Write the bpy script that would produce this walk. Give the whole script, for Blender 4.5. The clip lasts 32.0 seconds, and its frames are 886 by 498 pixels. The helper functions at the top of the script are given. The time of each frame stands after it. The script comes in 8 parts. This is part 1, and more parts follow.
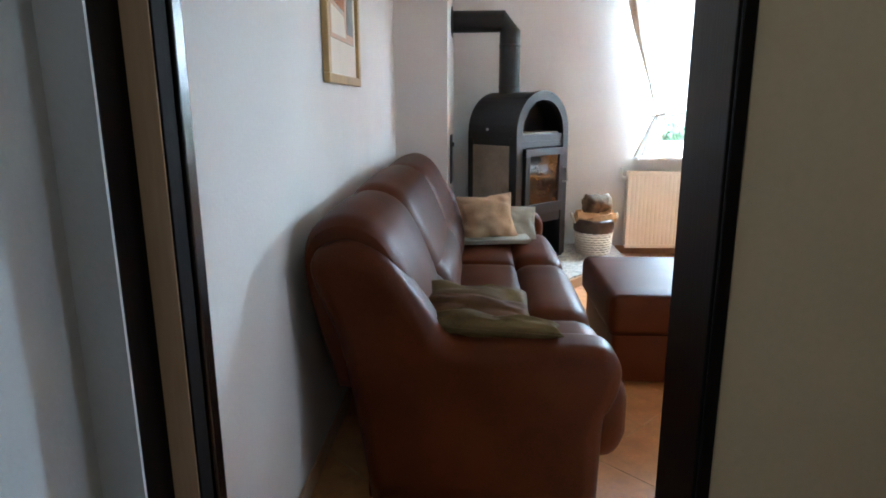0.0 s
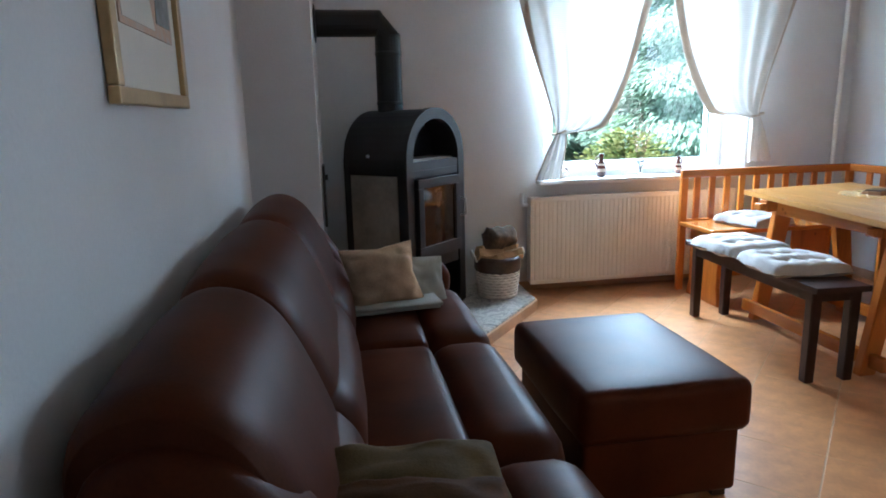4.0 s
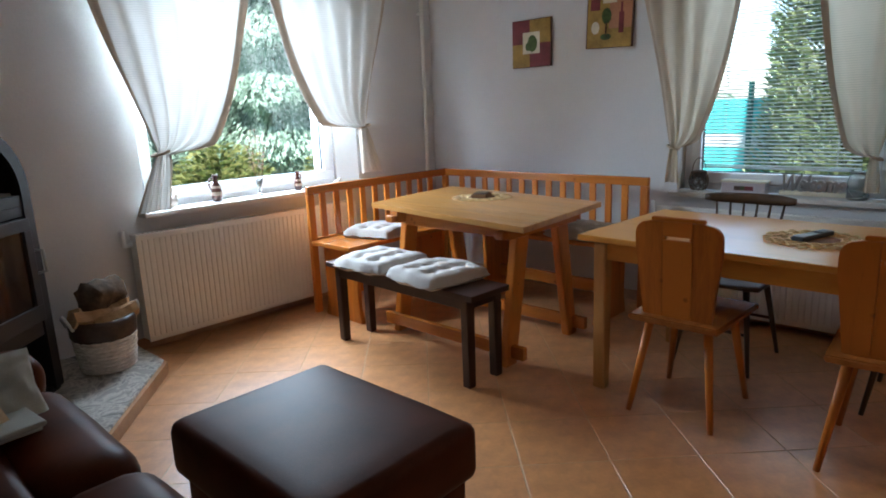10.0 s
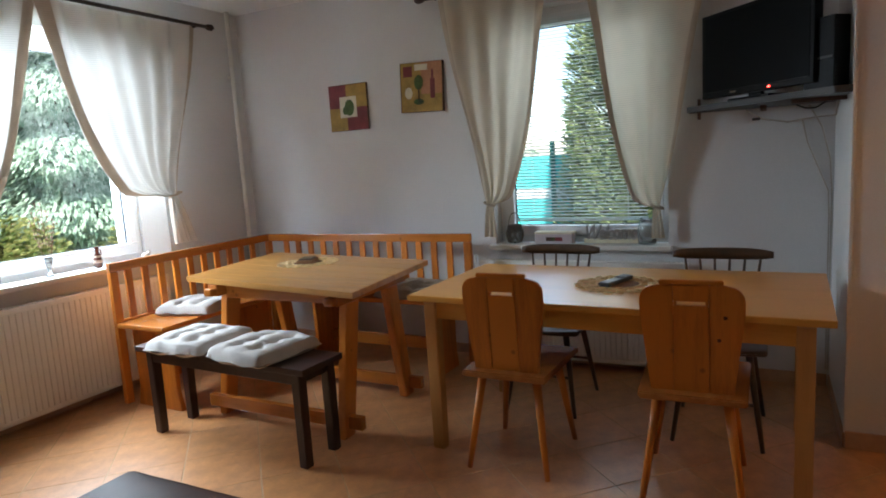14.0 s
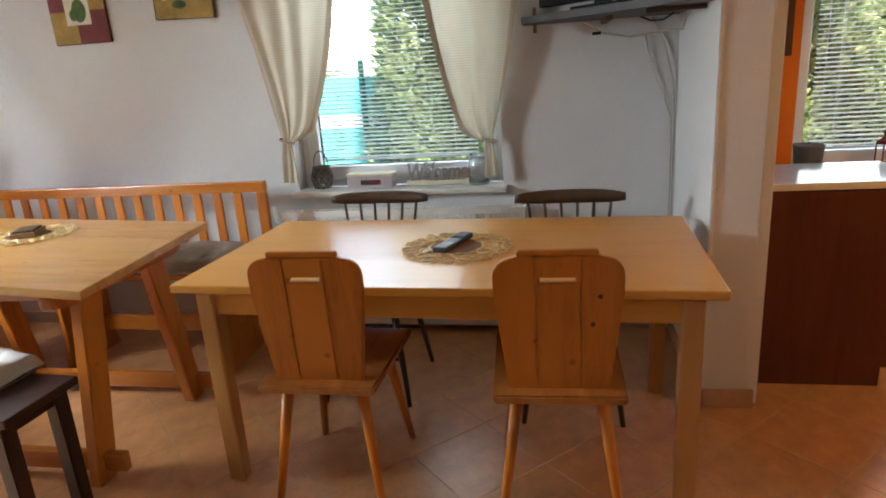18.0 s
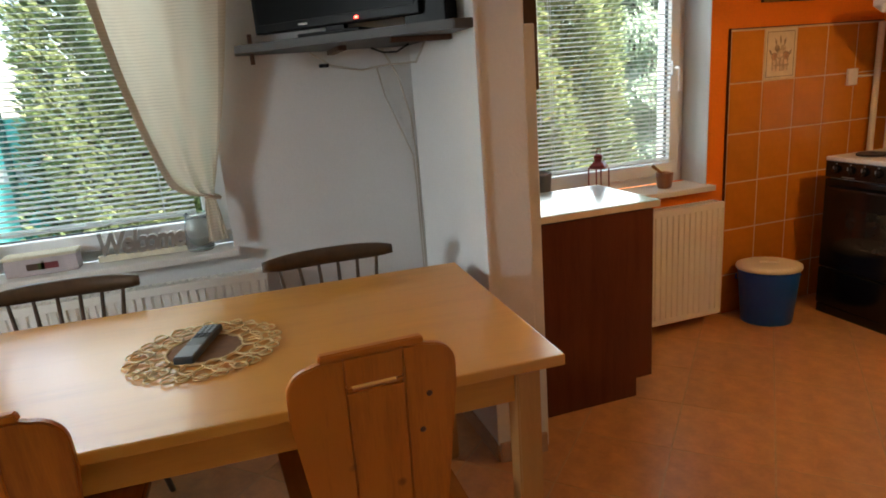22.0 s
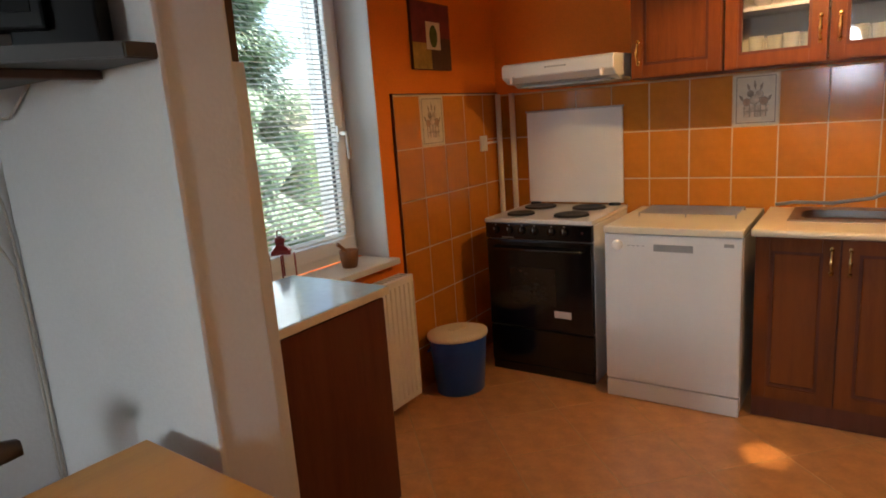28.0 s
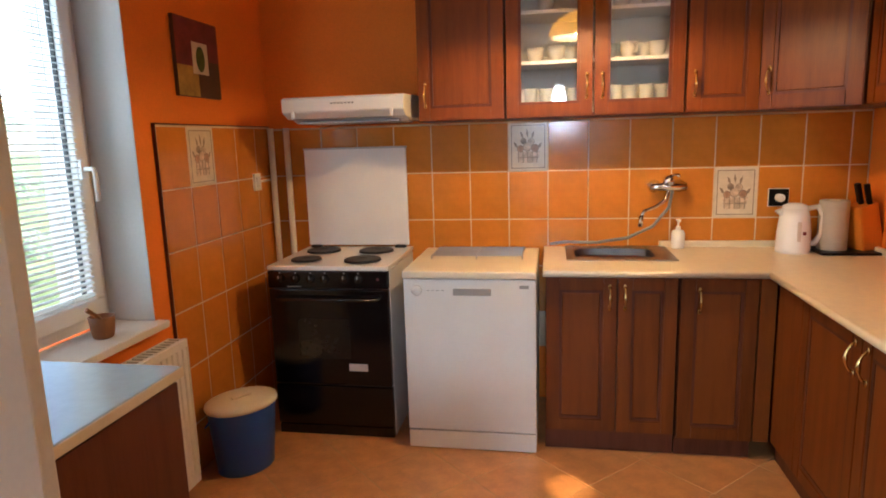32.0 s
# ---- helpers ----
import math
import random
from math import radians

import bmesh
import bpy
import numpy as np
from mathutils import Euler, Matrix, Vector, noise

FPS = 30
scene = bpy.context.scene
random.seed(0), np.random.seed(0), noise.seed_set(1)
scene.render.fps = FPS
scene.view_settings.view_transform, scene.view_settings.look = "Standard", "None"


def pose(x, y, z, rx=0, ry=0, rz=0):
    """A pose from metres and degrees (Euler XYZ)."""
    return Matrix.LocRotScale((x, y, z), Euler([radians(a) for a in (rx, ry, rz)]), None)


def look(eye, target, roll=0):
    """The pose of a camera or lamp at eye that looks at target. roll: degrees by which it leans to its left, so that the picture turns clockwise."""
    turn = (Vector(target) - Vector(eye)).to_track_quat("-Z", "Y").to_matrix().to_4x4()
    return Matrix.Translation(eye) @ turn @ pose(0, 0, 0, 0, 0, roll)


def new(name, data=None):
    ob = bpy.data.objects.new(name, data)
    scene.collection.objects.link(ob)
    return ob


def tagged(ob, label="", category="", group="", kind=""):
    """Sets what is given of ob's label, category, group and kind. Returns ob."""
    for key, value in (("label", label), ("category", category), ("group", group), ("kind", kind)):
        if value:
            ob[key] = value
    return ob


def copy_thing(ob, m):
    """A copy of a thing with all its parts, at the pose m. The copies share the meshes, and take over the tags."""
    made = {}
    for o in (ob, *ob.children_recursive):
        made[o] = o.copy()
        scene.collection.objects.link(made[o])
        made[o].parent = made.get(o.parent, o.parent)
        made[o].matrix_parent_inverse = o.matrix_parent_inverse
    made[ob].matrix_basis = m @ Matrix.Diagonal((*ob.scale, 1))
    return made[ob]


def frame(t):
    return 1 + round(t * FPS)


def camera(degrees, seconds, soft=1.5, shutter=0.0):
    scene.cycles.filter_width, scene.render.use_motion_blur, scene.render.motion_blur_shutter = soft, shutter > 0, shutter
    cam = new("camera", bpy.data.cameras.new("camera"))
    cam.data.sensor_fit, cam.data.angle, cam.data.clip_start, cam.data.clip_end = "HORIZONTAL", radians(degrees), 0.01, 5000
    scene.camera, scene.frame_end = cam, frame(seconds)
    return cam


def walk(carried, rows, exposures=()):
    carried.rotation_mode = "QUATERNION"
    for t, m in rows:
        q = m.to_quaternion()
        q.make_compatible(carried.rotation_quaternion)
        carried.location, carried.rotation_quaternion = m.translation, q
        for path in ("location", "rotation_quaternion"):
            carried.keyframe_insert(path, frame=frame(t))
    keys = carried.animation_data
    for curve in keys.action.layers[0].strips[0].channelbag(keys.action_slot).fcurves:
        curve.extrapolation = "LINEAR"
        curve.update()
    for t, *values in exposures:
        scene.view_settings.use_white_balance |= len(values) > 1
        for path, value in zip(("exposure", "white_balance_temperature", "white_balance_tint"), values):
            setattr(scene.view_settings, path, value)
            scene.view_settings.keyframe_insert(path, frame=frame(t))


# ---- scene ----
cam = camera(70.7, 32.0, 1.8)
PATH = [
    (0, (0.235, 0.070, 1.253), (0.129, 2.015, 0.801), -0.30),
    (0.5, (0.221, 0.186, 1.245), (0.104, 2.136, 0.817), -0.17),
    (1, (0.228, 0.318, 1.254), (0.109, 2.272, 0.842), -0.70),
    (1.5, (0.213, 0.471, 1.269), (0.115, 2.424, 0.846), 0.14),
    (2, (0.174, 0.644, 1.277), (0.129, 2.595, 0.840), 0.30),
    (2.5, (0.160, 0.754, 1.281), (0.208, 2.707, 0.851), -0.49),
    (3, (0.137, 0.849, 1.288), (0.279, 2.799, 0.867), -0.60),
    (3.5, (0.116, 0.920, 1.291), (0.345, 2.863, 0.875), -1.00),
    (5.5, (0.124, 1.233, 1.295), (0.747, 3.087, 0.876), -2.50),
    (6, (0.157, 1.281, 1.303), (0.862, 3.106, 0.888), -3.10),
    (6.5, (0.183, 1.327, 1.303), (0.992, 3.109, 0.888), -2.90),
    (7, (0.183, 1.391, 1.311), (1.116, 3.109, 0.889), -2.40),
    (7.5, (0.170, 1.454, 1.312), (1.185, 3.122, 0.876), -1.80),
    (8, (0.158, 1.505, 1.322), (1.263, 3.111, 0.877), -1.70),
    (8.5, (0.143, 1.545, 1.325), (1.330, 3.091, 0.877), -1.62),
    (9, (0.130, 1.561, 1.332), (1.401, 3.038, 0.880), -1.90),
    (9.5, (0.131, 1.572, 1.334), (1.476, 2.983, 0.890), -2.03),
    (10, (0.131, 1.583, 1.334), (1.552, 2.923, 0.904), -2.20),
    (10.5, (0.139, 1.598, 1.333), (1.626, 2.868, 0.912), -2.27),
    (11, (0.143, 1.604, 1.338), (1.688, 2.804, 0.921), -2.80),
    (11.5, (0.149, 1.604, 1.337), (1.746, 2.737, 0.929), -2.70),
    (12, (0.150, 1.608, 1.341), (1.796, 2.670, 0.938), -3.00),
    (12.5, (0.160, 1.605, 1.345), (1.838, 2.619, 0.951), -3.12),
    (13, (0.167, 1.596, 1.342), (1.877, 2.579, 1.009), -3.20),
    (13.5, (0.173, 1.591, 1.355), (1.913, 2.537, 1.076), -3.10),
    (15.5, (0.396, 1.692, 1.365), (2.198, 2.459, 0.958), -5.10),
    (16, (0.511, 1.720, 1.357), (2.327, 2.419, 0.894), -5.20),
    (16.5, (0.595, 1.725, 1.349), (2.422, 2.366, 0.849), -4.52),
    (17, (0.690, 1.743, 1.338), (2.540, 2.287, 0.808), -4.00),
    (17.5, (0.801, 1.792, 1.360), (2.670, 2.259, 0.821), -4.05),
    (18, (0.914, 1.831, 1.372), (2.800, 2.199, 0.818), -3.90),
    (18.5, (0.983, 1.849, 1.372), (2.888, 2.108, 0.821), -4.29),
    (19, (1.050, 1.864, 1.375), (2.970, 2.005, 0.834), -4.70),
    (19.5, (1.127, 1.886, 1.378), (3.049, 1.906, 0.828), -4.94),
    (20, (1.208, 1.895, 1.386), (3.131, 1.806, 0.843), -5.50),
    (20.5, (1.256, 1.891, 1.385), (3.172, 1.715, 0.841), -5.64),
    (21, (1.291, 1.914, 1.393), (3.191, 1.595, 0.855), -5.10),
    (21.5, (1.339, 1.972, 1.388), (3.217, 1.524, 0.867), -4.87),
    (22, (1.387, 2.033, 1.390), (3.231, 1.461, 0.869), -4.50),
    (22.5, (1.423, 2.088, 1.392), (3.240, 1.421, 0.889), -4.59),
    (23, (1.461, 2.102, 1.399), (3.246, 1.340, 0.915), -4.90),
    (23.5, (1.542, 2.069, 1.393), (3.293, 1.215, 0.938), -4.95),
    (24, (1.640, 2.029, 1.384), (3.333, 1.053, 0.960), -5.60),
    (24.5, (1.716, 2.002, 1.386), (3.362, 0.941, 0.980), -4.79),
    (25, (1.770, 1.989, 1.399), (3.352, 0.841, 0.977), -4.20),
    (25.5, (1.851, 2.009, 1.396), (3.344, 0.747, 0.974), -3.70),
    (27.5, (2.088, 2.062, 1.399), (3.289, 0.509, 1.015), -3.20),
    (28, (2.177, 2.012, 1.391), (3.288, 0.399, 0.986), -4.10),
    (28.5, (2.233, 1.962, 1.399), (3.288, 0.309, 1.007), -4.53),
    (29, (2.260, 1.919, 1.410), (3.245, 0.223, 1.018), -4.30),
    (29.5, (2.320, 1.902, 1.416), (3.217, 0.161, 1.011), -3.45),
    (30, (2.390, 1.900, 1.410), (3.157, 0.098, 1.003), -3.30),
    (30.5, (2.441, 1.893, 1.425), (3.095, 0.044, 1.030), -2.73),
    (31, (2.486, 1.887, 1.420), (3.005, -0.009, 1.052), -2.40),
    (31.5, (2.512, 1.885, 1.422), (2.938, -0.035, 1.062), -2.10),
    (32, (2.526, 1.886, 1.432), (2.866, -0.054, 1.085), -1.70),
]
walk(cam, [(t, look(eye, target, roll)) for t, eye, target, roll in PATH], [(0, 3.6, 5500, 4), (1, 3.2, 5250, 3), (3.5, 2.3, 5150, 4), (6, 2.05, 5350, 6), (9, 1.7, 5650, 8), (13, 1.4, 6000, 9), (17, 2.35, 6500, 10), (20, 2.3, 6750, 9), (22, 2.15, 6900, 9), (25, 2.1, 7600, 10), (28, 1.85, 6600, 10), (30, 1.85, 6250, 10), (32, 2.4, 6050, 10)])

# ---- world, sun, lamps ----
world = bpy.data.worlds.new("world")
scene.world = world
world.use_nodes = True
wn = world.node_tree
sky = wn.nodes.new("ShaderNodeTexSky")
sky.sky_type = 'NISHITA'
sky.sun_disc = False
sky.sun_elevation, sky.sun_rotation = radians(55), radians(239)
wn.links.new(sky.outputs[0], wn.nodes["Background"].inputs[0])
wn.nodes["Background"].inputs[1].default_value = 0.15

sun = new("sun", bpy.data.lights.new("sun", 'SUN'))
sun.data.energy, sun.data.angle, sun.data.color = 5.0, radians(3), (1.0, 0.96, 0.9)
sun.matrix_world = look((-10, -6, 17), (0, 0, 0))


def area_lamp(name, eye, target, w, h, power, color):
    l = new(name, bpy.data.lights.new(name, 'AREA'))
    l.data.shape, l.data.size, l.data.size_y = 'RECTANGLE', w, h
    l.data.energy, l.data.color = power, color
    l.matrix_world = look(eye, target)
    return l


def bulb_lamp(name, place, power, color, size, spot=None):
    l = new(name, bpy.data.lights.new(name, 'SPOT' if spot else 'POINT'))
    l.data.energy, l.data.color, l.data.shadow_soft_size = power, color, size
    if spot:
        l.data.spot_size, l.data.spot_blend = radians(spot[1]), 1.0
        l.matrix_world = look(place, spot[0])
    else:
        l.location = place
    return l


DAY = (0.78, 0.90, 1.0)
area_lamp("window_daylight", (2.34, 6.15, 2.15), (2.34, 3.6, 0.3), 2.0, 1.5, 155, DAY)
area_lamp("window_daylight", (4.75, 2.665, 2.0), (2.6, 2.665, 0.4), 1.5, 1.4, 9, DAY)
area_lamp("window_daylight", (5.30, 0.24, 1.6), (0, 0.24, 1.0), 2.0, 1.8, 15, DAY)
WARM = (1.0, 0.61, 0.25)
bulb_lamp("pendant_bulb", (2.385, -0.525, 1.980), 7.0, WARM, 0.02)
bulb_lamp("pendant_beam", (2.385, -0.525, 1.945), 48, WARM, 0.012, ((2.45, -0.527, 0), 7))
# weak fill added behind the starting point to brighten the hall walls
bulb_lamp("hall_fill", (0.30, -0.45, 2.30), 0.27, (1.0, 0.97, 0.94), 0.10)

# ---- materials ----
def mat(name, color, rough=0.5, metal=0.0, var=0.15, scale=6.0, bump=0.0, bscale=60.0, grain=None, spec=0.5, coat=0.0, dark=None, transm=0.0, per_object=0.0):
    """A surface with two scales of variation: broad mottling, and fine grain with relief."""
    m = bpy.data.materials.new(name)
    m.use_nodes = True
    t = m.node_tree
    b = t.nodes["Principled BSDF"]
    b.inputs["Roughness"].default_value = rough
    b.inputs["Metallic"].default_value = metal
    b.inputs["Specular IOR Level"].default_value = spec
    b.inputs["Coat Weight"].default_value = coat
    b.inputs["Transmission Weight"].default_value = transm
    co = t.nodes.new("ShaderNodeTexCoord")
    mp = t.nodes.new("ShaderNodeMapping")
    t.links.new(co.outputs["Object"], mp.inputs[0])
    if grain:
        mp.inputs["Scale"].default_value = grain
    n1 = t.nodes.new("ShaderNodeTexNoise")
    n1.inputs["Scale"].default_value, n1.inputs["Detail"].default_value = scale, 4
    n2 = t.nodes.new("ShaderNodeTexNoise")
    n2.inputs["Scale"].default_value, n2.inputs["Detail"].default_value = bscale, 6
    t.links.new(mp.outputs[0], n1.inputs[0])
    t.links.new(mp.outputs[0], n2.inputs[0])
    add = t.nodes.new("ShaderNodeMath")
    add.operation = 'MULTIPLY_ADD'
    t.links.new(n2.outputs["Fac"], add.inputs[0])
    add.inputs[1].default_value = 0.4
    t.links.new(n1.outputs["Fac"], add.inputs[2])
    fac = add.outputs[0]
    if per_object:
        oi = t.nodes.new("ShaderNodeObjectInfo")
        ad = t.nodes.new("ShaderNodeMath")
        ad.operation = 'MULTIPLY_ADD'
        t.links.new(oi.outputs["Random"], ad.inputs[0])
        ad.inputs[1].default_value = per_object
        t.links.new(fac, ad.inputs[2])
        fac = ad.outputs[0]
    ramp = t.nodes.new("ShaderNodeValToRGB")
    d = dark or [c * (1 - var * 1.6) for c in color]
    l = [min(1, c * (1 + var * 0.8)) for c in color]
    ramp.color_ramp.elements[0].position, ramp.color_ramp.elements[0].color = 0.45, (*d, 1)
    ramp.color_ramp.elements[1].position, ramp.color_ramp.elements[1].color = 0.95 + per_object, (*l, 1)
    t.links.new(fac, ramp.inputs[0])
    t.links.new(ramp.outputs[0], b.inputs["Base Color"])
    if bump:
        bp = t.nodes.new("ShaderNodeBump")
        bp.inputs["Strength"].default_value, bp.inputs["Distance"].default_value = min(1, bump), 0.004
        t.links.new(n2.outputs["Fac"], bp.inputs["Height"])
        t.links.new(bp.outputs[0], b.inputs["Normal"])
    return m


def wood(name, color, dark, rough=0.35, grain=(14, 14, 1.2), coat=0.0, per_object=0.28, scale=1.6, bump=0.08):
    """Timber whose grain runs along local z (or the axis that grain stretches)."""
    m = mat(name, color, rough, scale=scale, bscale=14, grain=grain, dark=dark, bump=bump, coat=coat, var=0.12, per_object=per_object)
    return m


def multi_ramp(name, stops, scale, rough=0.6, distort=1.0):
    m = bpy.data.materials.new(name)
    m.use_nodes = True
    t = m.node_tree
    co = t.nodes.new("ShaderNodeTexCoord")
    n = t.nodes.new("ShaderNodeTexNoise")
    n.inputs["Scale"].default_value, n.inputs["Distortion"].default_value = scale, distort
    r = t.nodes.new("ShaderNodeValToRGB")
    t.links.new(co.outputs["Object"], n.inputs[0])
    t.links.new(n.outputs["Fac"], r.inputs[0])
    while len(r.color_ramp.elements) < len(stops):
        r.color_ramp.elements.new(0.5)
    for e, (p, c) in zip(r.color_ramp.elements, stops):
        e.position, e.color = p, (*c, 1)
    b = t.nodes["Principled BSDF"]
    t.links.new(r.outputs[0], b.inputs["Base Color"])
    b.inputs["Roughness"].default_value = rough
    return m


M = {}
M["wall"] = mat("white_plaster", (0.70, 0.69, 0.68), 0.85, var=0.05, scale=1.6, bump=0.25, bscale=90)
M["orange"] = mat("orange_plaster", (0.84, 0.215, 0.012), 0.75, var=0.08, scale=2, bump=0.25, bscale=90)
M["ceil"] = mat("ceiling_paint", (0.8, 0.8, 0.78), 0.9, var=0.03, scale=1.5, bump=0.2, bscale=90)
M["floor"] = mat("terracotta_tile", (0.57, 0.26, 0.095), 0.31, var=0.17, scale=13, bump=0.05, bscale=60, spec=1.0, per_object=0.12)
M["grout"] = mat("light_grout", (0.54, 0.35, 0.20), 0.8, var=0.12, scale=12, bump=0.2)
M["skirt"] = mat("skirting_tile", (0.48, 0.30, 0.19), 0.4, var=0.15, scale=8)
M["leather"] = mat("brown_leather", (0.070, 0.0165, 0.0046), 0.46, var=0.25, scale=5, bump=0.06, bscale=160, spec=0.085)
M["doorwood"] = wood("dark_stained_frame", (0.006, 0.0035, 0.0028), (0.003, 0.002, 0.0017), 0.38)
M["doorwood"].node_tree.nodes["Principled BSDF"].inputs["Specular IOR Level"].default_value = 0.16
M["hallgrey"] = mat("grey_hall_paint", (0.50, 0.52, 0.54), 0.8, var=0.06, scale=2, bump=0.2, bscale=90)
M["hallcream"] = mat("cream_hall_paint", (0.74, 0.62, 0.42), 0.8, var=0.06, scale=2, bump=0.2, bscale=90)
M["doortan"] = wood("light_door_edge", (0.46, 0.32, 0.19), (0.36, 0.24, 0.13), 0.5)
M["iron"] = mat("black_stove_steel", (0.009, 0.009, 0.011), 0.42, metal=0.0, var=0.25, scale=8, bump=0.12, bscale=120)
M["soapstone"] = mat("beige_stove_stone", (0.27, 0.225, 0.175), 0.55, var=0.2, scale=6, bump=0.1, bscale=40)
M["pvc"] = mat("white_window_plastic", (0.82, 0.83, 0.84), 0.3, var=0.02)
M["sill"] = mat("pale_sill", (0.72, 0.70, 0.66), 0.35, var=0.06, scale=6)
M["rad"] = mat("cream_radiator_enamel", (0.82, 0.80, 0.74), 0.3, var=0.03)
M["pine"] = wood("varnished_pine", (0.54, 0.17, 0.017), (0.27, 0.066, 0.006), 0.36, coat=0.04, per_object=0.5)
M["pinex"] = wood("varnished_pine_x", (0.46, 0.152, 0.022), (0.32, 0.088, 0.011), 0.25, grain=(1.2, 14, 14), coat=0.25)
M["piney"] = wood("varnished_pine_y", (0.46, 0.152, 0.022), (0.32, 0.088, 0.011), 0.25, grain=(14, 1.2, 14), coat=0.25)
M["beechy"] = wood("pale_veneer_top", (0.66, 0.305, 0.052), (0.57, 0.245, 0.036), 0.29, grain=(9, 0.9, 9), coat=0.1)
M["beech"] = wood("pale_beech_leg", (0.52, 0.265, 0.08), (0.43, 0.20, 0.05), 0.35)
M["darkwood"] = wood("dark_bench_wood", (0.030, 0.010, 0.007), (0.012, 0.004, 0.003), 0.4)
M["darkchair"] = wood("brown_stained_chair", (0.07, 0.04, 0.022), (0.035, 0.02, 0.011), 0.35)
M["cushion"] = mat("white_cotton", (0.50, 0.46, 0.42), 0.9, var=0.06, scale=20, bump=0.3, bscale=300)
M["cabwood"] = wood("cherry_cabinet_wood", (0.175, 0.046, 0.008), (0.10, 0.024, 0.0045), 0.36, grain=(16, 16, 1.3), coat=0.0)
M["cabdark"] = wood("mahogany_panel", (0.115, 0.034, 0.017), (0.07, 0.018, 0.009), 0.36, grain=(16, 16, 1.3))
for key in ("cabwood", "cabdark"):
    M[key].node_tree.nodes["Principled BSDF"].inputs["Specular IOR Level"].default_value = 0.16
M["worktop"] = mat("cream_laminate", (0.76, 0.67, 0.50), 0.3, var=0.04, scale=30, bscale=120)
# side cabinet top: bluish sheen of the window is put into the base colour
M["worktop2"] = mat("window_sheen_laminate", (0.38, 0.49, 0.57), 0.14, var=0.03, scale=30)
M["white"] = mat("white_enamel", (0.80, 0.79, 0.77), 0.25, var=0.02)
M["black"] = mat("black_enamel", (0.006, 0.0055, 0.006), 0.15, var=0.1)
M["tile"] = mat("orange_wall_tile", (0.56, 0.20, 0.026), 0.12, var=0.12, scale=5, bump=0.02, bscale=30, per_object=0.14, spec=0.35)
M["tilegrout"] = mat("cream_wall_grout", (0.66, 0.52, 0.34), 0.7, var=0.08)
M["chrome"] = mat("chrome", (0.7, 0.7, 0.7), 0.12, metal=1.0, var=0.03)
M["steel"] = mat("brushed_steel", (0.5, 0.5, 0.49), 0.28, metal=1.0, var=0.08)
M["brass"] = mat("brass", (0.72, 0.5, 0.2), 0.22, metal=1.0, var=0.1)
M["blue"] = mat("blue_plastic", (0.002, 0.085, 0.45), 0.35, var=0.06)
M["lidcream"] = mat("cream_plastic", (0.78, 0.71, 0.55), 0.35, var=0.04)
M["oakplank"] = wood("honey_table_board", (0.50, 0.25, 0.068), (0.34, 0.145, 0.03), 0.28, grain=(14, 1.2, 14), coat=0.15, per_object=0.3)


def add_knots(m, color, scale=8.0, size=0.085):
    """Scattered dark knots over the grain of a timber."""
    t = m.node_tree
    b = t.nodes["Principled BSDF"]
    src = b.inputs["Base Color"].links[0].from_socket
    co = t.nodes.new("ShaderNodeTexCoord")
    v = t.nodes.new("ShaderNodeTexVoronoi")
    v.inputs["Scale"].default_value = scale
    mr = t.nodes.new("ShaderNodeMapRange")
    mr.inputs["From Min"].default_value, mr.inputs["From Max"].default_value = size * 0.55, size * 1.25
    mr.inputs["To Min"].default_value, mr.inputs["To Max"].default_value = 0.55, 0.0
    mx = t.nodes.new("ShaderNodeMixRGB")
    mx.inputs["Color2"].default_value = (*color, 1)
    t.links.new(co.outputs["Object"], v.inputs["Vector"])
    t.links.new(v.outputs["Distance"], mr.inputs["Value"])
    t.links.new(mr.outputs["Result"], mx.inputs["Fac"])
    t.links.new(src, mx.inputs["Color1"])
    t.links.new(mx.outputs["Color"], b.inputs["Base Color"])


add_knots(M["oakplank"], (0.16, 0.055, 0.014))
for k in ("pine", "pinex", "piney"):
    add_knots(M[k], (0.13, 0.03, 0.006))

# ---- building helpers ----
def part(name, bm, material, parent=None, label="", smooth=False):
    """Link a bmesh as one mesh object under a thing or a part."""
    me = bpy.data.meshes.new(name)
    bm.to_mesh(me)
    bm.free()
    ob = new(name, me)
    for m in material if isinstance(material, (list, tuple)) else [material]:
        me.materials.append(m)
    if smooth:
        for p in me.polygons:
            p.use_smooth = True
    if parent:
        ob.parent = parent
    if label:
        ob["label"] = label
    return ob


def thing(name, x=0, y=0, z=0, rz=0, label="", category="", group="", kind=""):
    ob = new(name)
    ob.empty_display_size = 0.1
    ob.matrix_basis = pose(x, y, z, 0, 0, rz)
    return tagged(ob, label, category, group, kind)


def box(bm, x0, x1, y0, y1, z0, z1, m=None):
    """Add a box; m: a matrix applied to it."""
    vs = [bm.verts.new((x, y, z)) for x in (x0, x1) for y in (y0, y1) for z in (z0, z1)]
    for f in ((0, 1, 3, 2), (4, 6, 7, 5), (0, 4, 5, 1), (2, 3, 7, 6), (0, 2, 6, 4), (1, 5, 7, 3)):
        bm.faces.new([vs[i] for i in f])
    if m is not None:
        bmesh.ops.transform(bm, matrix=m, verts=vs)
    return vs


def bbox(x0, x1, y0, y1, z0, z1, bev=0.004, seg=2, m=None):
    """A bmesh with one box with rounded edges."""
    bm = bmesh.new()
    box(bm, x0, x1, y0, y1, z0, z1)
    if bev:
        bmesh.ops.bevel(bm, geom=bm.edges[:], offset=bev, segments=seg, affect='EDGES', profile=0.6)
    if m is not None:
        bmesh.ops.transform(bm, matrix=m, verts=bm.verts)
    return bm


